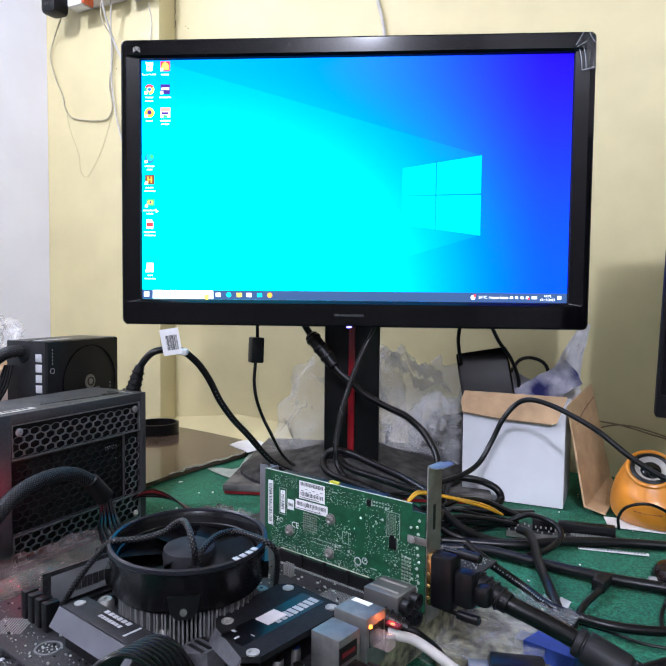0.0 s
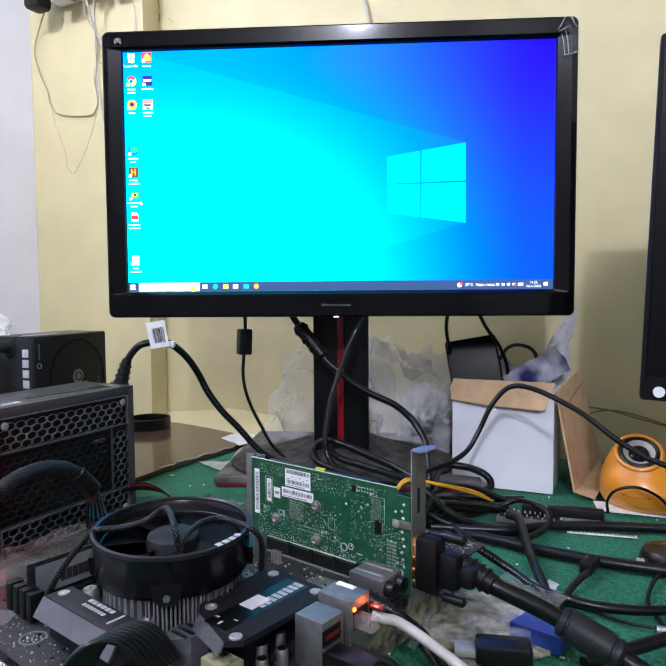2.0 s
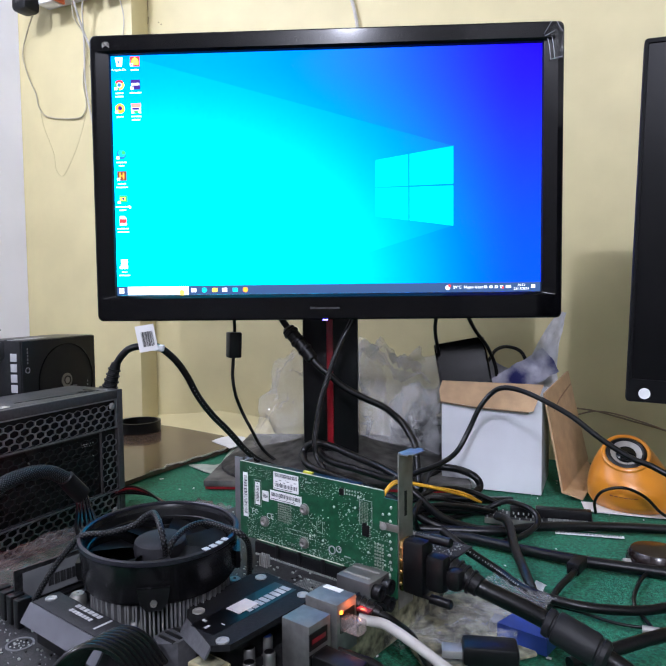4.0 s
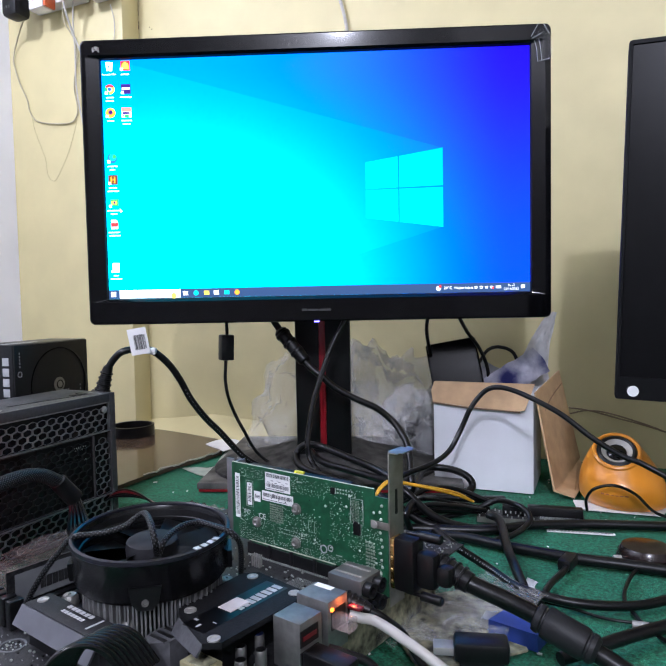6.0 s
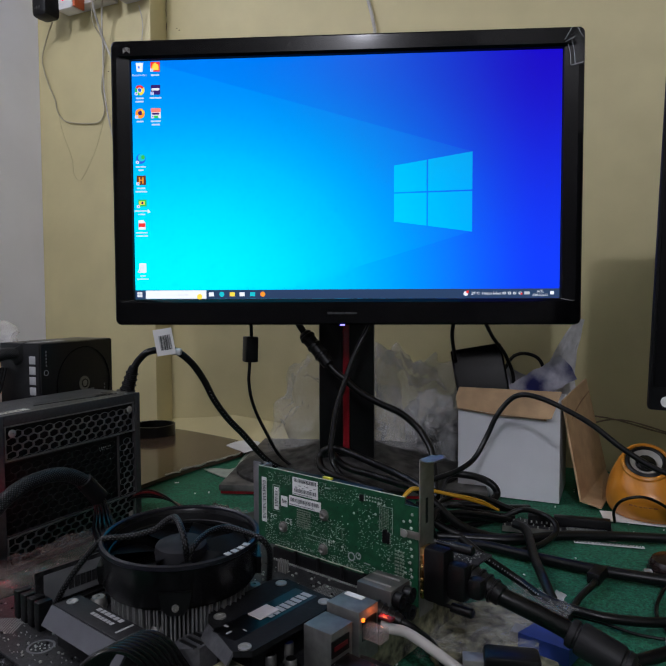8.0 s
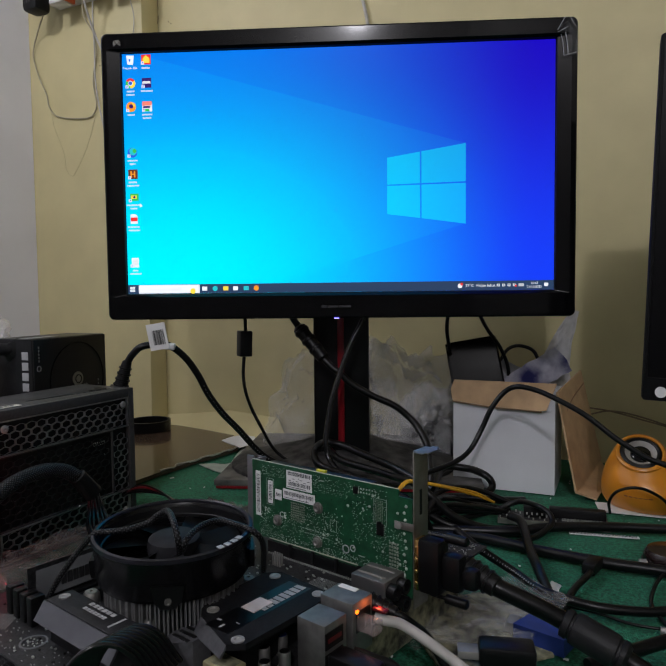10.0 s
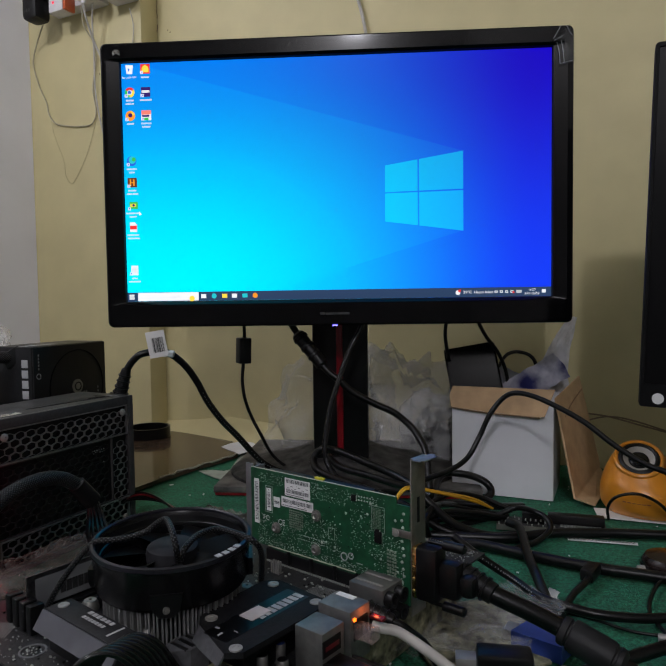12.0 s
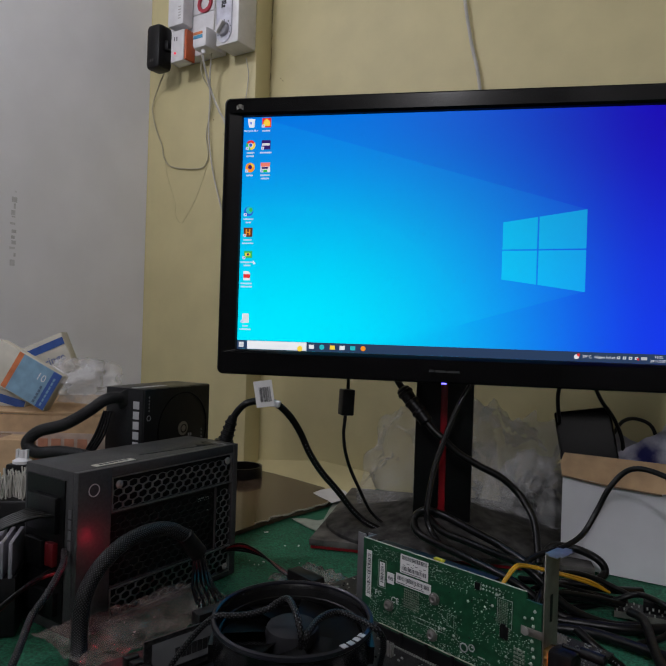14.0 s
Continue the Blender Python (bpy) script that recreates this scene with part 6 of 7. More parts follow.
print_line(mains, POWER, 0.0043, 0.58, 0.95, 46, 0.0006, 0.0007, 3)
print_line(usb_lead, USB_RUN, 0.0040, 0.12, 0.36, 26, 0.0007, 0.0008, 5)
# fan leads
for pts in ([(-0.073, 0.372, 0.1035), (-0.072, 0.366, 0.114), (-0.077, 0.374, 0.122), (-0.086, 0.390, 0.1235), (-0.094, 0.394, 0.119), (-0.1, 0.393, 0.1145), (-0.111, 0.388, 0.112), (-0.12, 0.385, 0.1115), (-0.131, 0.383, 0.1105), (-0.142, 0.387, 0.1), (-0.154, 0.388, 0.085), (-0.164, 0.39, 0.07), (-0.177, 0.402, 0.050)],
            [(-0.072, 0.372, 0.1035), (-0.070, 0.377, 0.110), (-0.066, 0.395, 0.112), (-0.057, 0.407, 0.1115), (-0.043, 0.402, 0.1105), (-0.030, 0.394, 0.1085), (-0.027, 0.405, 0.095), (-0.033, 0.433, 0.06)]):
    cable("braided black fan lead draped over the cooler", pts, 0.0020, SLEEVE)
# main power harness
c = cable("thick braided black power harness to the motherboard", [(-0.262, 0.430, 0.010), (-0.272, 0.455, 0.012), (-0.283, 0.480, 0.020), (-0.288, 0.489, 0.038), (-0.286, 0.492, 0.065), (-0.280, 0.506, 0.085), (-0.271, 0.528, 0.098), (-0.260, 0.555, 0.102), (-0.250, 0.577, 0.098), (-0.241, 0.595, 0.086)], 0.0068, SLEEVE, seg=16)
part("band", rod((-0.2425, 0.592, 0.089), (-0.232, 0.607, 0.066), 0.0084, 0.0090, 0), BLACK, c, "black shrink band")
for k in range(12):
    a = 2 * math.pi * k / 12
    ox, oy = 0.006 * math.cos(a), 0.006 * math.sin(a)
    part("wire", tube([(-0.2325 + ox * 0.7, 0.606 + oy * 0.7, 0.068), (-0.228 + ox * 1.1, 0.602 + oy * 1.1, 0.054), (-0.219 + ox * 1.6, 0.585 + oy * 1.6, 0.046), (-0.202 + ox * 1.9, 0.556 + oy * 1.9, 0.047), (-0.190 + ox * 1.5, 0.528 + oy * 2.2, 0.055)], 0.0014, 6, 4), RUBBER, c)
part("plug", bx(0.228, 0.240, 0.060, 0.112, 0, 0.020, 0.001, MB), CHIP, c, "black 24-pin plug")
cable("second braided power lead beside the harness", [(-0.262, 0.345, 0.02), (-0.268, 0.37, 0.055), (-0.279, 0.40, 0.066), (-0.292, 0.43, 0.072), (-0.293, 0.45, 0.081), (-0.306, 0.490, 0.088), (-0.340, 0.545, 0.080)], 0.0028, SLEEVE)
for k in range(6):
    cable("thin black wire from the power supply sockets", [(-0.345 - 0.005 * k, 0.545 + 0.006 * k, 0.112), (-0.365 - 0.004 * k, 0.525 + 0.005 * k, 0.112), (-0.395 - 0.003 * k, 0.505 + 0.004 * k, 0.095), (-0.42, 0.47 + 0.005 * k, 0.05), (-0.43 - 0.004 * k, 0.43, 0.01)], 0.0016, RUBBER, "wire")
for k in range(4):
    cable("thin black wire from the lower socket", [(-0.335 - 0.004 * k, 0.535, 0.064), (-0.35, 0.51 - 0.004 * k, 0.06), (-0.36, 0.47 - 0.004 * k, 0.04), (-0.345, 0.43 - 0.006 * k, 0.008)], 0.0016, RUBBER if k else REDWIRE, "wire")
for k in range(8):
    o = 0.0026 * (k - 3.5)
    cable("thin black wire arching to the cpu power plug", [(-0.112 + o * 0.6, 0.302 + o, 0.046), (-0.103 + o * 0.6, 0.299 + o, 0.072), (-0.093 + o * 0.6, 0.301 + o, 0.0845), (-0.083 + o * 0.6, 0.306 + o, 0.0865), (-0.074 + o * 0.6, 0.312 + o, 0.079), (-0.066 + o * 0.6, 0.320 + o, 0.060)], 0.0016, SHINYRUBBER, "wire")
for k in range(4):
    cable("thin front-panel wire to a small plug", [(-0.26, 0.74, 0.01), (-0.246, 0.729 - 0.003 * k, 0.03), (-0.222, 0.709 - 0.002 * k, 0.045 - 0.002 * k), (-0.19, 0.674 + 0.002 * k, 0.05 - 0.002 * k), (-0.161, 0.645 + 0.002 * k, 0.045), (-0.145, 0.634 + 0.002 * k, 0.042)], 0.0012, REDWIRE if k == 1 else RUBBER, "wire")
sp = thing("sata_plug", pose(-0.128, 0.624, 0.030, 0, 0, -38), "small black connector at the board edge", "connector")
part("housing", bx(-0.018, 0.022, -0.008, 0.008, -0.0298, 0.022, 0.0015), CHIP, sp)
cable("thin speaker lead looping up from the felt", [(0.32, 0.754, 0.003), (0.316, 0.745, 0.02), (0.322, 0.735, 0.035), (0.343, 0.730, 0.04), (0.366, 0.728, 0.03), (0.387, 0.723, 0.01), (0.42, 0.71, 0.003)], 0.0017)
puck = thing("puck_switch", pose(0.328, 0.612, 0.0), "round dark brown puck with a lead on the felt", "switch")
part("body", lathe([(0.024, 0.0008), (0.0255, 0.004), (0.0255, 0.010), (0.022, 0.0155), (0.012, 0.0175), (0.0001, 0.018)], 32), mat("dark_brown_plastic", (0.016, 0.008, 0.007), 0.22), puck)
part("rim", lathe([(0.0258, 0.0035), (0.0266, 0.0050), (0.0258, 0.0065)], 32, None, False), CHIP, puck)
part("glint_screw", lathe([(0.004, 0), (0.004, 0.006), (0.003, 0.007)], 12, pose(-0.0255, -0.004, 0.004, 0, -90, 0)), STEEL, puck)
cable("thin lead from the puck along the felt", [(0.318, 0.588, 0.006), (0.300, 0.574, 0.004), (0.276, 0.533, 0.003), (0.271, 0.503, 0.003), (0.274, 0.469, 0.003), (0.29, 0.43, 0.003)], 0.0017)
for k, pts in enumerate(([(0.147, 0.86, 0.245), (0.145, 0.88, 0.215), (0.152, 0.905, 0.180)], [(0.180, 0.86, 0.245), (0.203, 0.9, 0.211), (0.222, 0.91, 0.186), (0.236, 0.92, 0.152), (0.235, 0.92, 0.110)], [(0.226, 0.93, 0.165), (0.24, 0.94, 0.181), (0.26, 0.95, 0.184), (0.279, 0.945, 0.174), (0.288, 0.94, 0.14)])):
    cable("thin black lead hanging into the carton", pts, 0.0026)
for k in range(2):
    cable("thin pale lead along the wall", [(0.372, 0.99, 0.086 - 0.01 * k), (0.4, 0.985, 0.082), (0.436, 0.97, 0.073 + 0.004 * k), (0.50, 0.94, 0.055), (0.60, 0.90, 0.01)], 0.0012, mat("brown_lead", (0.25, 0.18, 0.11), 0.6), "wire")

# ---- small things on the felt ----
riser = thing("adapter_board", pose(0.185, 0.7235, 0.0, 0, 0, -13), "long black adapter board with silver contacts", "circuit board")
part("circuit_board", bx(0, 0.118, 0, 0.032, 0.0045, 0.0065), BLACKPCB, riser)
part("metal_edge", bx(0.0, 0.119, -0.0016, 0.0, 0.001, 0.0072), BRASS, riser, "dull metal edge")
part("socket", bx(0.028, 0.052, 0.010, 0.022, 0.0065, 0.018, 0.0008), CHIP, riser, "black pin socket")
part("socket_pins", join(*[bx(0.031 + 0.0055 * k, 0.0325 + 0.0055 * k, 0.0092, 0.0104, 0.010, 0.0125) for k in range(4)]), SOLDER, riser)
part("slot", bx(0.056, 0.116, 0.014, 0.026, 0.0065, 0.0175, 0.0008), CHIP, riser, "long black slot")
part("contact_row", join(*[bx(0.070 + 0.0015 * k, 0.0709 + 0.0015 * k, 0.007, 0.011, 0.0065, 0.0085) for k in range(28)]), SOLDER, riser)
part("foot", bx(0.01, 0.108, 0.005, 0.028, 0.0005, 0.0046), CHIP, riser)
part("small_parts", join(*[bx(0.002 + 0.0024 * k, 0.0034 + 0.0024 * k, 0.002 + 0.0062 * (k * 7 % 5), 0.0038 + 0.0062 * (k * 7 % 5), 0.0065, 0.0085) for k in range(46)]), SOLDER, riser)
pins = thing("pin_strip", pose(0.256, 0.694, 0.0, 0, 0, -11), "thin silver strip of contact pins on the felt", "strip")
part("carrier", bx(0, 0.070, -0.0026, 0.0026, 0.0004, 0.0016), PAPER, pins)
part("pin_row", join(*[bx(0.001 + 0.0014 * k, 0.0017 + 0.0014 * k, -0.0016, 0.0019, 0.0014, 0.0019) for k in range(48)]), CHIP, pins)
vga = thing("blue_video_plug", pose(0.173, 0.470, 0.002, 0, 0, -28), "blue plastic video plug on the felt", "plug")
part("body", poly([(-0.020, -0.014), (0.018, -0.020), (0.022, 0.004), (0.004, 0.016), (-0.012, 0.012)], 0.013), BLUE, vga)
part("shell", bx(-0.028, -0.019, -0.009, 0.006, 0.002, 0.010, 0.001), STEEL, vga, "steel shell")
uplug = thing("usb_plug", pose(0.131, 0.427, 0.004, 0, 0, -6), "black usb plug with a bare steel tip", "plug")
part("body", bx(-0.014, 0.024, -0.010, 0.010, 0.004, 0.018, 0.003), BLACK, uplug)
part("metal_tip", bx(-0.028, -0.0138, -0.006, 0.006, 0.007, 0.0125, 0.0004), STEEL, uplug, "steel plug tip")
part("rest", bx(-0.010, 0.020, -0.008, 0.008, -0.0035, 0.0042), CHIP, uplug)
lead = thing("lead_tip", pose(0.262, 0.482, 0.004, 0, 0, -18), "small wire end with a metal ferrule", "wire")
part("ferrule", lathe([(0.003, 0), (0.003, 0.012), (0.0016, 0.013), (0.0016, 0.02)], 12, pose(0, 0, 0, 0, 90, 0)), STEEL, lead)
part("sleeve", lathe([(0.0035, 0), (0.0035, 0.012)], 12, pose(0.0198, 0, 0, 0, 90, 0)), RUBBER, lead)
cut = thing("mat_scrap", pose(0.126, 0.487, 0.0015, 0, 0, 20), "speckled olive sheet under clear film", "sheet")
part("sheet", poly([(-0.055, -0.06), (0.03, -0.055), (0.05, 0.01), (0.03, 0.048), (-0.05, 0.05)], 0.002), YELLOWED, cut)
for k, (x, y, z, w, h, a, m) in enumerate(((0.148, 0.512, 0.010, 0.085, 0.075, 25, FILM), (0.115, 0.47, 0.010, 0.10, 0.08, -15, FILM), (-0.261, 0.551, 0.022, 0.17, 0.085, 62, STATIC), (-0.228, 0.372, 0.026, 0.15, 0.09, -40, SILVERBAG), (-0.115, 0.665, 0.024, 0.10, 0.07, -30, STATIC))):
    solo("plastic_film", sheet(w, h, 40, 26, 0.006 if k == 2 else 0.013, 34, 40 + k, pose(x, y, z, 0, 0, a)), m, "crumpled shiny plastic film on the bench", "plastic film", None, "crumpled films", smooth=0 if k < 2 else 35)
olive = poly([(-0.02, -0.03), (0.10, -0.05), (0.12, 0.02), (0.02, 0.05)], 0.0045)
solo("olive_circuit", olive, mat("olive_circuit_board", (0.16, 0.15, 0.08), 0.5, var=0.5, scale=120, col2=(0.22, 0.20, 0.13)), "olive sheet behind the motherboard", "sheet", pose(-0.165, 0.655, 0.001, 0, 0, -32))
solo("wood_strip", bx(-0.05, 0.05, -0.006, 0.006, 0.0005, 0.012, 0.001), WOOD, "short pale wood strip on the bench", "strip", pose(-0.330, 0.405, 0, 0, 0, -52))

# ---- heap at the white wall ----
lift = thing("flat_carton", pose(-0.368, 0.752, 0.0, 0, 0, 73), "flat brown carton under the black power supply", "box")
part("body", bx(0.004, 0.126, 0.004, 0.062, 0.0005, 0.0695, 0.002), KRAFT, lift)
big = thing("brown_carton", pose(-0.60, 0.80, 0.0, 0, 0, 12), "opened brown carton printed in red", "box")
part("front", bx(-0.20, 0.16, 0, 0.003, 0.0005, 0.162), KRAFT, big)
part("back", bx(-0.20, 0.16, 0.14, 0.143, 0.0005, 0.165), KRAFT, big)
part("side", bx(-0.20, -0.197, 0.003, 0.14, 0.0005, 0.155), KRAFT, big)
part("side", bx(0.157, 0.16, 0.003, 0.14, 0.0005, 0.155), KRAFT, big)
part("flap", plank((-0.20, 0.0, 0.162), (0.16, 0.0, 0.164), (0.155, 0.10, 0.180), (-0.19, 0.10, 0.172), 0.003), KRAFT, big, "half-open brown flap")
part("print_panel", bx(-0.02, 0.14, -0.0012, 0.0, 0.085, 0.138), mat("pale_pink_card", (0.50, 0.38, 0.31), 0.8), big, "pale printed panel")
parts("print_mark", [bx(0.030 + 0.018 * k, 0.043 + 0.018 * k, -0.0022, -0.001, 0.112, 0.130) for k in range(5)] + [bx(0.02 + 0.012 * k, 0.027 + 0.012 * k, -0.0022, -0.001, 0.094, 0.102) for k in range(8)], REDPRINT, big, "red print as plain bars")
taped = thing("taped_packet", pose(-0.560, 0.745, 0.0, 0, 0, 8), "small brown packet bound with shiny tape", "packet")
part("body", bx(-0.06, 0.035, -0.02, 0.02, 0.0005, 0.142, 0.003), KRAFT, taped)
part("tape", bx(-0.022, 0.004, -0.0212, 0.0212, 0.001, 0.1432, 0.003), mat("shiny_brown_tape", (0.42, 0.30, 0.22), 0.12), taped, "shiny packing tape")


def syringe_box(m, w, h, label, scheme):
    ob = thing("medical_carton", m, label, "box", "medical cartons")
    part("body", bx(0, w, 0, 0.018, 0, h, 0.001), CREAM, ob)
    if scheme:
        part("blue_field", bx(0.042, w - 0.001, -0.0008, 0, 0.001, h - 0.001), SKYPRINT, ob, "pale blue field")
        part("orange_band", bx(0.034, 0.042, -0.0009, 0, 0.001, h - 0.001), ORANGEPRINT, ob, "orange band")
        part("blue_band", bx(w - 0.014, w - 0.001, -0.0014, -0.0006, 0.001, h - 0.001), BLUEPRINT, ob, "blue band")
        words("10", 0.015, PAPER, ob, pose(w - 0.026, -0.0013, h - 0.022) @ UPRIGHT)
        parts("small_print", [bx(w - 0.021, w - 0.018, -0.0016, -0.0008, 0.004 + 0.0052 * k, 0.0080 + 0.0052 * k) for k in range(5)], mat("steel_blue_print", (0.10, 0.16, 0.24), 0.6), ob)
        parts("small_print", [bx(w - 0.0090, w - 0.0065, -0.0020, -0.0013, 0.005 + 0.0062 * k, 0.0095 + 0.0062 * k) for k in range(7)], SKYPRINT, ob)
    else:
        part("blue_band", bx(0.001, w - 0.001, -0.0008, 0, h - 0.018, h - 0.007), BLUEPRINT, ob, "blue band")
        words("Syringe", 0.017, BLUEPRINT, ob, pose(w * 0.55, -0.0009, h - 0.040) @ UPRIGHT)
    return ob


syringe_box(pose(-0.640, 0.800, 0.216, -6, 27, 4), 0.106, 0.056, "pale blue syringe carton with an orange band, lying askew", True)
syringe_box(pose(-0.606, 0.872, 0.194, 0, -24, 4), 0.070, 0.060, "cream syringe carton with a blue band, tipped over", False)
syringe_box(pose(-0.700, 0.815, 0.172, -5, 14, 4), 0.110, 0.040, "cream syringe carton with a blue corner", False)
bag = blob(0.048, 0.040, 0.040, 0.6, 1.6, 51, 5, -0.03)
solo("plastic_bag", bag, HAZE, "clear plastic bag of white papers on the brown carton", "plastic bag", pose(-0.512, 0.85, 0.208))
c = cable("thick braided lead of the black power supply", [(-0.402, 0.768, 0.197), (-0.418, 0.752, 0.197), (-0.440, 0.742, 0.180), (-0.469, 0.738, 0.163), (-0.502, 0.735, 0.153), (-0.514, 0.73, 0.138), (-0.498, 0.728, 0.128), (-0.462, 0.728, 0.131), (-0.42, 0.725, 0.125), (-0.395, 0.72, 0.10)], 0.0076, SLEEVE, seg=14)
part("grip", bx(-0.010, 0.010, -0.010, 0.010, -0.012, 0.014, 0.002, pose(-0.400, 0.770, 0.197, 0, 60, 0)), CHIP, c)
for k in range(4):
    cable("flat black ribbon lead hanging behind", [(-0.42 - 0.003 * k, 0.765, 0.180), (-0.425 - 0.004 * k, 0.758, 0.15), (-0.44 - 0.003 * k, 0.75, 0.118), (-0.45, 0.745, 0.07)], 0.0017, RUBBER, "wire")
wfan = thing("white_brush", pose(-0.437, 0.600, 0.0, 0, 0, 20), "white bristled cleaning brush", "brush")
part("handle", bx(-0.05, 0.05, 0.0, 0.03, 0.0005, 0.105, 0.004), BLACK, wfan, "dark block")
bristle = []
rnd = random.Random(8)
for k in range(160):
    x, y = rnd.uniform(-0.045, 0.045), rnd.uniform(0.002, 0.028)
    bristle.append(bx(-0.0006, 0.0006, -0.0006, 0.0006, 0, rnd.uniform(0.020, 0.032), 0, pose(x, y, 0.104, rnd.uniform(-14, 14), rnd.uniform(-14, 14), 0)))
part("bristles", join(*bristle), mat("off_white_bristle", (0.62, 0.60, 0.54), 0.6), wfan, "off-white bristles", 0, "stuff")
cardstack = thing("striped_heatsink", pose(-0.420, 0.535, 0.0, 0, 0, 25), "pale grey finned heatsink block", "heatsink")
part("base", bx(-0.035, 0.035, -0.02, 0.03, 0.0005, 0.055, 0.001), CHIP, cardstack)
for k in range(9):
    part("fin", bx(-0.034 + 0.0078 * k, -0.0305 + 0.0078 * k, -0.0215, 0.03, 0.055, 0.088, 0.0004), mat("lilac_grey_metal", (0.42, 0.40, 0.46), 0.4, metal=0.5) if k == 0 else bpy.data.materials["lilac_grey_metal"], cardstack)
for k, (x, y, z) in enumerate(((-0.372, 0.665, 0.0), (-0.455, 0.64, 0.0))):
    clip = thing("white_clip", pose(x, y, z), "small white plastic clip on a black block", "clip")
    part("block", bx(-0.012, 0.012, -0.012, 0.012, 0.0005, 0.135, 0.002), CHIP, clip)
    part("clip", join(lathe([(0.010, 0), (0.010, 0.003), (0.004, 0.006), (0.003, 0.014)], 12, pose(0, 0, 0.135)), bx(-0.007, -0.004, -0.002, 0.002, 0.137, 0.150), bx(0.004, 0.007, -0.002, 0.002, 0.137, 0.150)), WHITEPLASTIC, clip, "white plastic pegs")
# added body for the unseen red source; the light itself hangs higher up
glowled = thing("red_indicator", pose(-0.3072, 0.5226, 0.0), "added unseen red indicator on a black post", "indicator")
part("post", bx(-0.003, 0.003, -0.003, 0.003, 0.0005, 0.016), CHIP, glowled)
part("lens", lathe([(0.0015, 0), (0.0015, 0.003), (0.0001, 0.004)], 10, pose(0, 0, 0.0162)), REDGLOW, glowled, "glowing red lens")
coil = thing("cable_reel", pose(-0.385, 1.195, 0.0072), "black flat cable wound in a ring on the board", "cable")
part("winding", lathe([(0.040, 0.0), (0.0405, 0.004), (0.040, 0.008), (0.0405, 0.012), (0.040, 0.016), (0.0405, 0.020), (0.036, 0.020), (0.036, 0.0)], 40, None, False), RUBBER, coil)

# ---- sockets on the pilaster ----
def on_wall(x, off, z, rz=0.0):
    return WALL @ pose(x, -off, z, 0, 0, rz)


reg = thing("voltage_regulator", on_wall(-0.052, 0.0505, 0.858), "white wall voltage regulator box with a grey knob", "regulator")
part("case", bx(-0.016, 0.043, -0.056, 0, 0, 0.25, 0.004), WHITEPLASTIC, reg, "white plastic case")
arch = [(0.007 + 0.020 * math.cos(radians(a)), 0.030 + 0.026 * math.sin(radians(a))) for a in range(180, 361, 15)] + [(0.026, 0.20), (-0.012, 0.20)]
plate2 = part("face_plate", poly(arch, 0.003, pose(0, -0.0555, 0, 90, 0, 0)), mat("pale_face", (0.60, 0.60, 0.68), 0.4), reg, "pale raised face")
part("knob", lathe([(0.0135, 0), (0.0135, 0.006), (0.012, 0.008), (0.0001, 0.008)], 28, pose(0.008, -0.0585, 0.030, 90, 0, 0)), mat("grey_knob", (0.34, 0.34, 0.38), 0.4), reg, "round grey knob")
part("knob_grip", bx(-0.0035, 0.0035, -0.076, -0.0655, -0.013, 0.013, 0.001, pose(0.008, 0, 0.030, 0, 40, 0)), WHITEPLASTIC, reg)
part("mark", join(bx(0.000, 0.003, -0.0592, -0.0584, 0.074, 0.088), bx(0.0045, 0.0095, -0.0592, -0.0584, 0.074, 0.078), bx(0.0045, 0.0075, -0.0592, -0.0584, 0.080, 0.088), bx(0.009, 0.012, -0.0592, -0.0584, 0.080, 0.088)), INK, reg, "small dark approval mark")
part("scale_marks", join(*[bx(-0.001, 0.001, -0.0592, -0.0584, 0.0165, 0.019, 0, pose(0.008, 0, 0.030, 0, a, 0)) for a in range(-120, 121, 40)]), INK, reg)
strip = thing("socket_strip", on_wall(-0.228, 0.0505, 0.845, 0), "white socket strip with plugs on the pilaster", "socket strip")
part("body", bx(0.0, 0.140, -0.030, 0, 0.020, 0.108, 0.003), WHITEPLASTIC, strip, "white strip body")
part("red_ring", lathe([(0.020, 0), (0.020, 0.004), (0.013, 0.004), (0.013, 0)], 28, pose(0.104, -0.0305, 0.126, 90, 0, 0), False), mat("red_ring_plastic", (0.40, 0.02, 0.04), 0.4), strip, "red ring")
part("back_plate", bx(0.030, 0.138, -0.030, 0, 0.108, 0.185, 0.002), WHITEPLASTIC, strip)
for x, z in ((0.094, 0.062), (0.102, 0.062), (0.098, 0.072)):
    part("pin_hole", lathe([(0.0022, 0), (0.0022, 0.0006), (0.0001, 0.0006)], 12, pose(x, -0.0300, z, 90, 0, 0)), INK, strip)
ad = thing("black_adapter", on_wall(-0.236, 0.0505, 0.826), "black plug-in power adapter", "adapter")
part("body", bx(-0.022, 0.020, -0.072, -0.031, 0.016, 0.112, 0.010), BLACK, ad)
part("neck", bx(0.010, 0.030, -0.056, -0.036, 0.056, 0.078, 0.003), BLACK, ad)
parts("faint_mark", [bx(-0.013 + 0.007 * k, -0.009 + 0.007 * k, -0.0724, -0.0719, 0.030, 0.036) for k in range(3)], MATTEBLACK, ad)
mp = thing("multi_plug", on_wall(-0.176, 0.0815, 0.849), "white and orange multi-way plug", "plug")
part("body", bx(-0.018, 0.020, -0.028, 0, 0.0, 0.066, 0.003), WHITEPLASTIC, mp)
part("orange_face", bx(0.020, 0.026, -0.026, 0, 0.002, 0.064, 0.001), mat("orange_red_plastic", (0.55, 0.11, 0.03), 0.4), mp, "orange side")
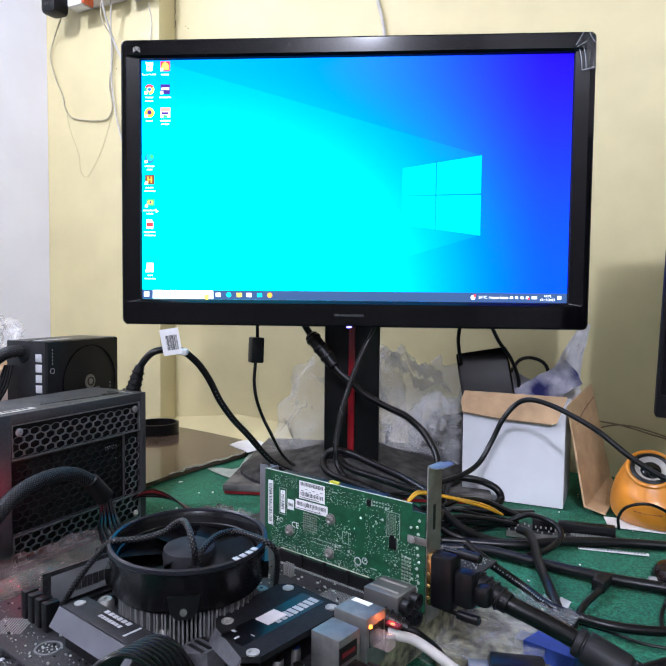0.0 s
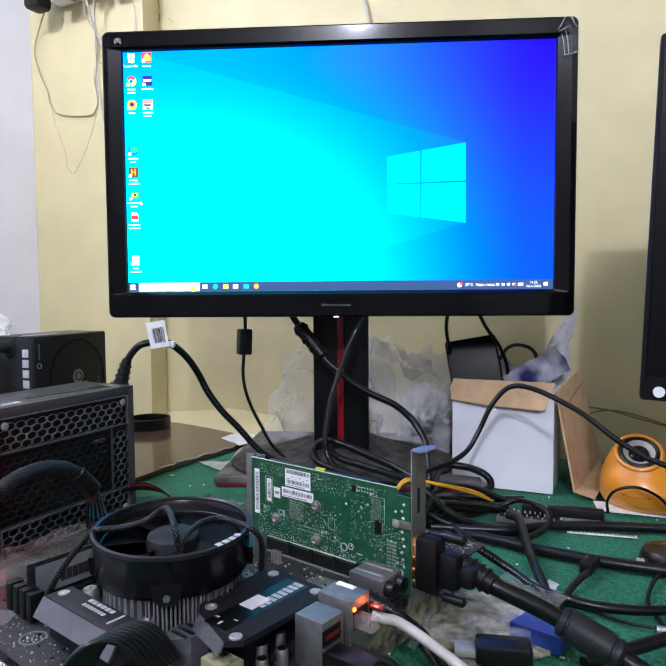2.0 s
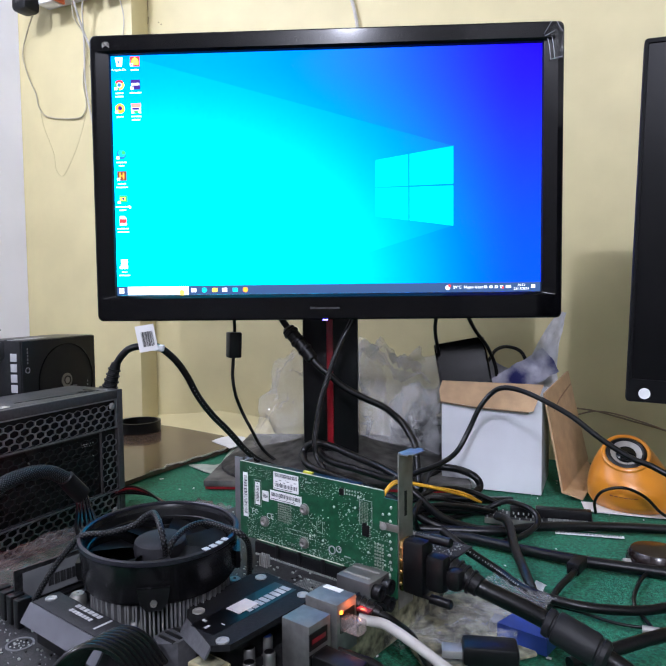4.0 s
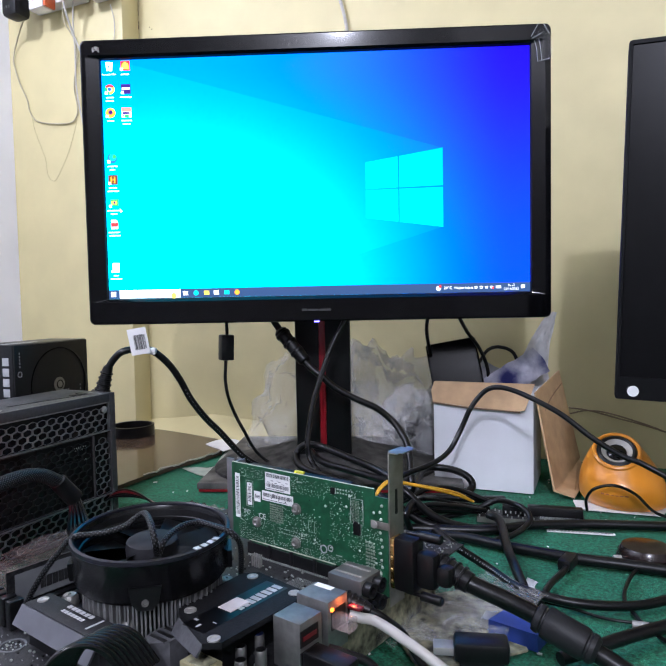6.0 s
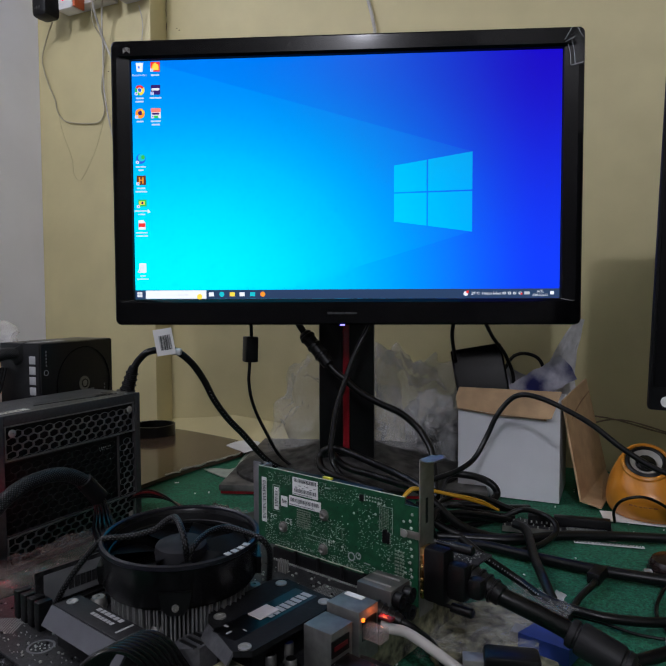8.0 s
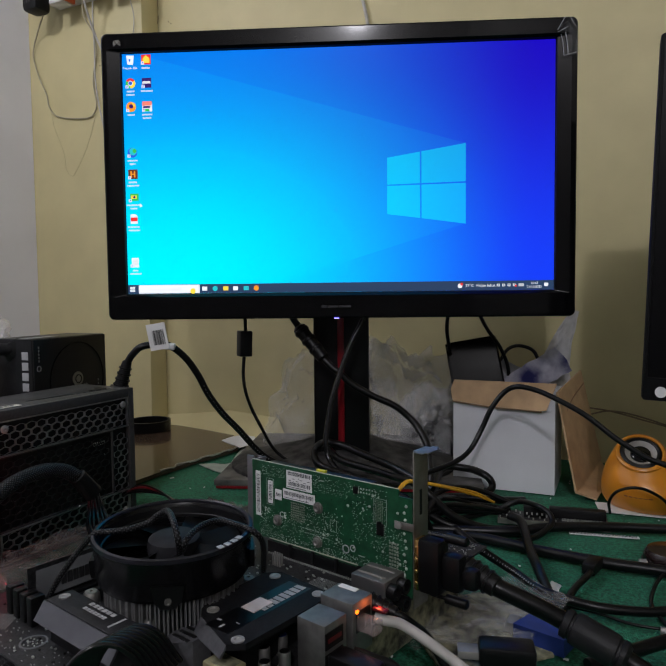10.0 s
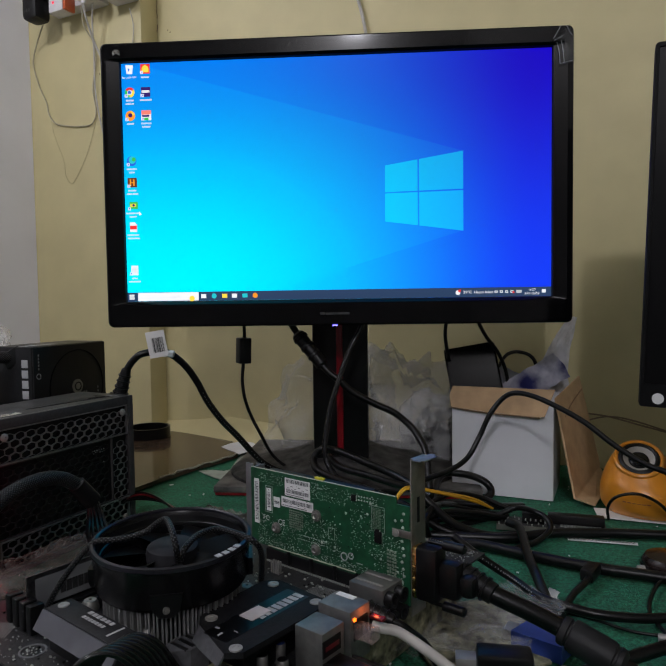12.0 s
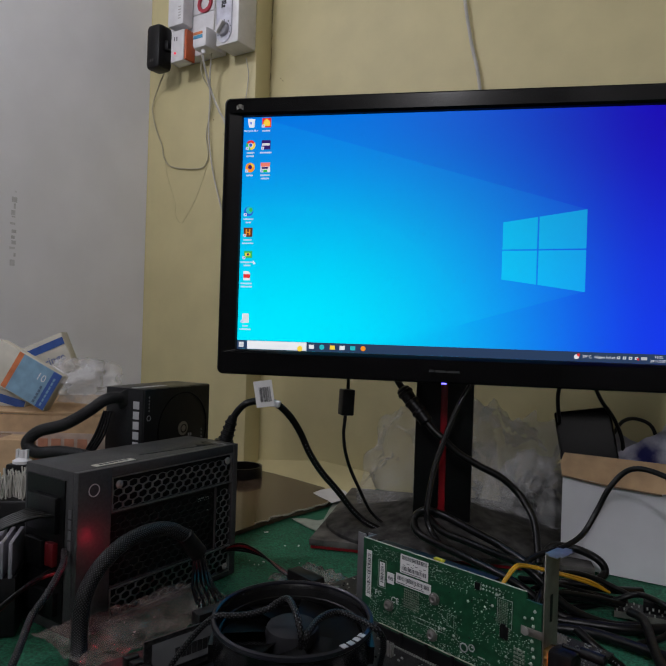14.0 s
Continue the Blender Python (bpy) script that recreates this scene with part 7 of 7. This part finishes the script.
part("slot", join(bx(-0.008, -0.006, -0.0284, -0.0278, 0.044, 0.052), bx(-0.001, 0.001, -0.0284, -0.0278, 0.044, 0.052)), INK, mp)
part("lamp", bx(-0.006, -0.002, -0.0292, -0.0278, 0.016, 0.020), REDGLOW, mp, "tiny red light")
wp = thing("white_plug", on_wall(-0.1005, 0.0815, 0.860), "white mains plug with a blue and orange label", "plug")
part("body", join(bx(-0.021, 0.019, -0.040, 0, -0.002, 0.042, 0.009), lathe([(0.006, 0), (0.005, 0.014)], 12, pose(0, -0.025, 0.004, 180, 0, 0))), WHITEPLASTIC, wp)
part("label", bx(-0.014, 0.010, -0.0412, -0.0396, 0.017, 0.023), mat("blue_label", (0.05, 0.3, 0.5), 0.5), wp, "blue stripe")
part("label", bx(-0.014, 0.010, -0.0412, -0.0396, 0.025, 0.030), ORANGEPRINT, wp, "orange stripe")
ch = thing("white_charger", on_wall(-0.178, 0.0815, 0.925), "slim white charger plugged in above", "adapter")
part("body", bx(-0.026, 0.020, -0.030, 0, 0.0, 0.090, 0.004), WHITEPLASTIC, ch)
parts("small_print", [bx(0.006, 0.013, -0.0306, -0.0298, 0.012 + 0.006 * k, 0.014 + 0.006 * k) for k in range(5)], GREYCABLE, ch)


def wall_wire(label, pts, r, material):
    ob = thing("wire", WALL, label, "cable")
    part("lead", tube([(x, -o, z) for x, o, z in pts], r, 7, 6), material, ob)


WHITEWIRE = mat("dirty_white_wire", (0.50, 0.48, 0.44), 0.5)
BEIGEWIRE = mat("yellowed_wire", (0.44, 0.40, 0.27), 0.5)
wall_wire("thin yellowed wire hanging in a loop from the adapter", [(-0.231, 0.090, 0.845), (-0.285, 0.062, 0.822), (-0.307, 0.0545, 0.785), (-0.292, 0.0535, 0.735), (-0.272, 0.0535, 0.697), (-0.266, 0.0535, 0.672), (-0.246, 0.0535, 0.650), (-0.204, 0.0535, 0.639), (-0.152, 0.0535, 0.634), (-0.134, 0.0535, 0.645), (-0.130, 0.0535, 0.664), (-0.137, 0.0535, 0.708), (-0.126, 0.054, 0.761), (-0.127, 0.058, 0.797), (-0.137, 0.075, 0.835), (-0.120, 0.085, 0.90)], 0.0015, BEIGEWIRE)
# hair-thin tube near the wall's colour, painting the hanging wire's faint shadow
wall_wire("faint thin line for the wire's shadow on the pilaster", [(-0.266, 0.0509, 0.672), (-0.256, 0.0509, 0.630), (-0.238, 0.0509, 0.590), (-0.228, 0.0509, 0.565), (-0.224, 0.0509, 0.535), (-0.208, 0.0509, 0.520), (-0.190, 0.0509, 0.535), (-0.160, 0.0509, 0.580), (-0.134, 0.0509, 0.640)], 0.0004, mat("wire_shadow_tone", (0.56, 0.50, 0.28), 0.6))
wall_wire("white wire running down from the plug behind the monitor", [(-0.101, 0.108, 0.856), (-0.104, 0.100, 0.832), (-0.108, 0.075, 0.790), (-0.094, 0.062, 0.746), (-0.080, 0.060, 0.722), (-0.05, 0.058, 0.65), (-0.03, 0.056, 0.56)], 0.0022, WHITEWIRE)
wall_wire("white wire hanging beside the regulator", [(-0.092, 0.086, 0.98), (-0.094, 0.086, 0.90), (-0.108, 0.078, 0.83), (-0.122, 0.062, 0.77), (-0.126, 0.058, 0.70), (-0.112, 0.056, 0.62), (-0.085, 0.056, 0.54)], 0.0016, WHITEWIRE)
wall_wire("thin wire from the regulator corner", [(-0.018, 0.07, 0.84), (-0.022, 0.056, 0.81), (-0.03, 0.054, 0.76), (-0.04, 0.054, 0.71)], 0.0009, WHITEWIRE)
wall_wire("white cable running down the yellow wall", [(0.400, 0.012, 1.10), (0.412, 0.010, 0.98), (0.423, 0.008, 0.879), (0.437, 0.006, 0.80), (0.455, 0.006, 0.719), (0.47, 0.006, 0.55), (0.48, 0.006, 0.3)], 0.0030, WHITEWIRE)
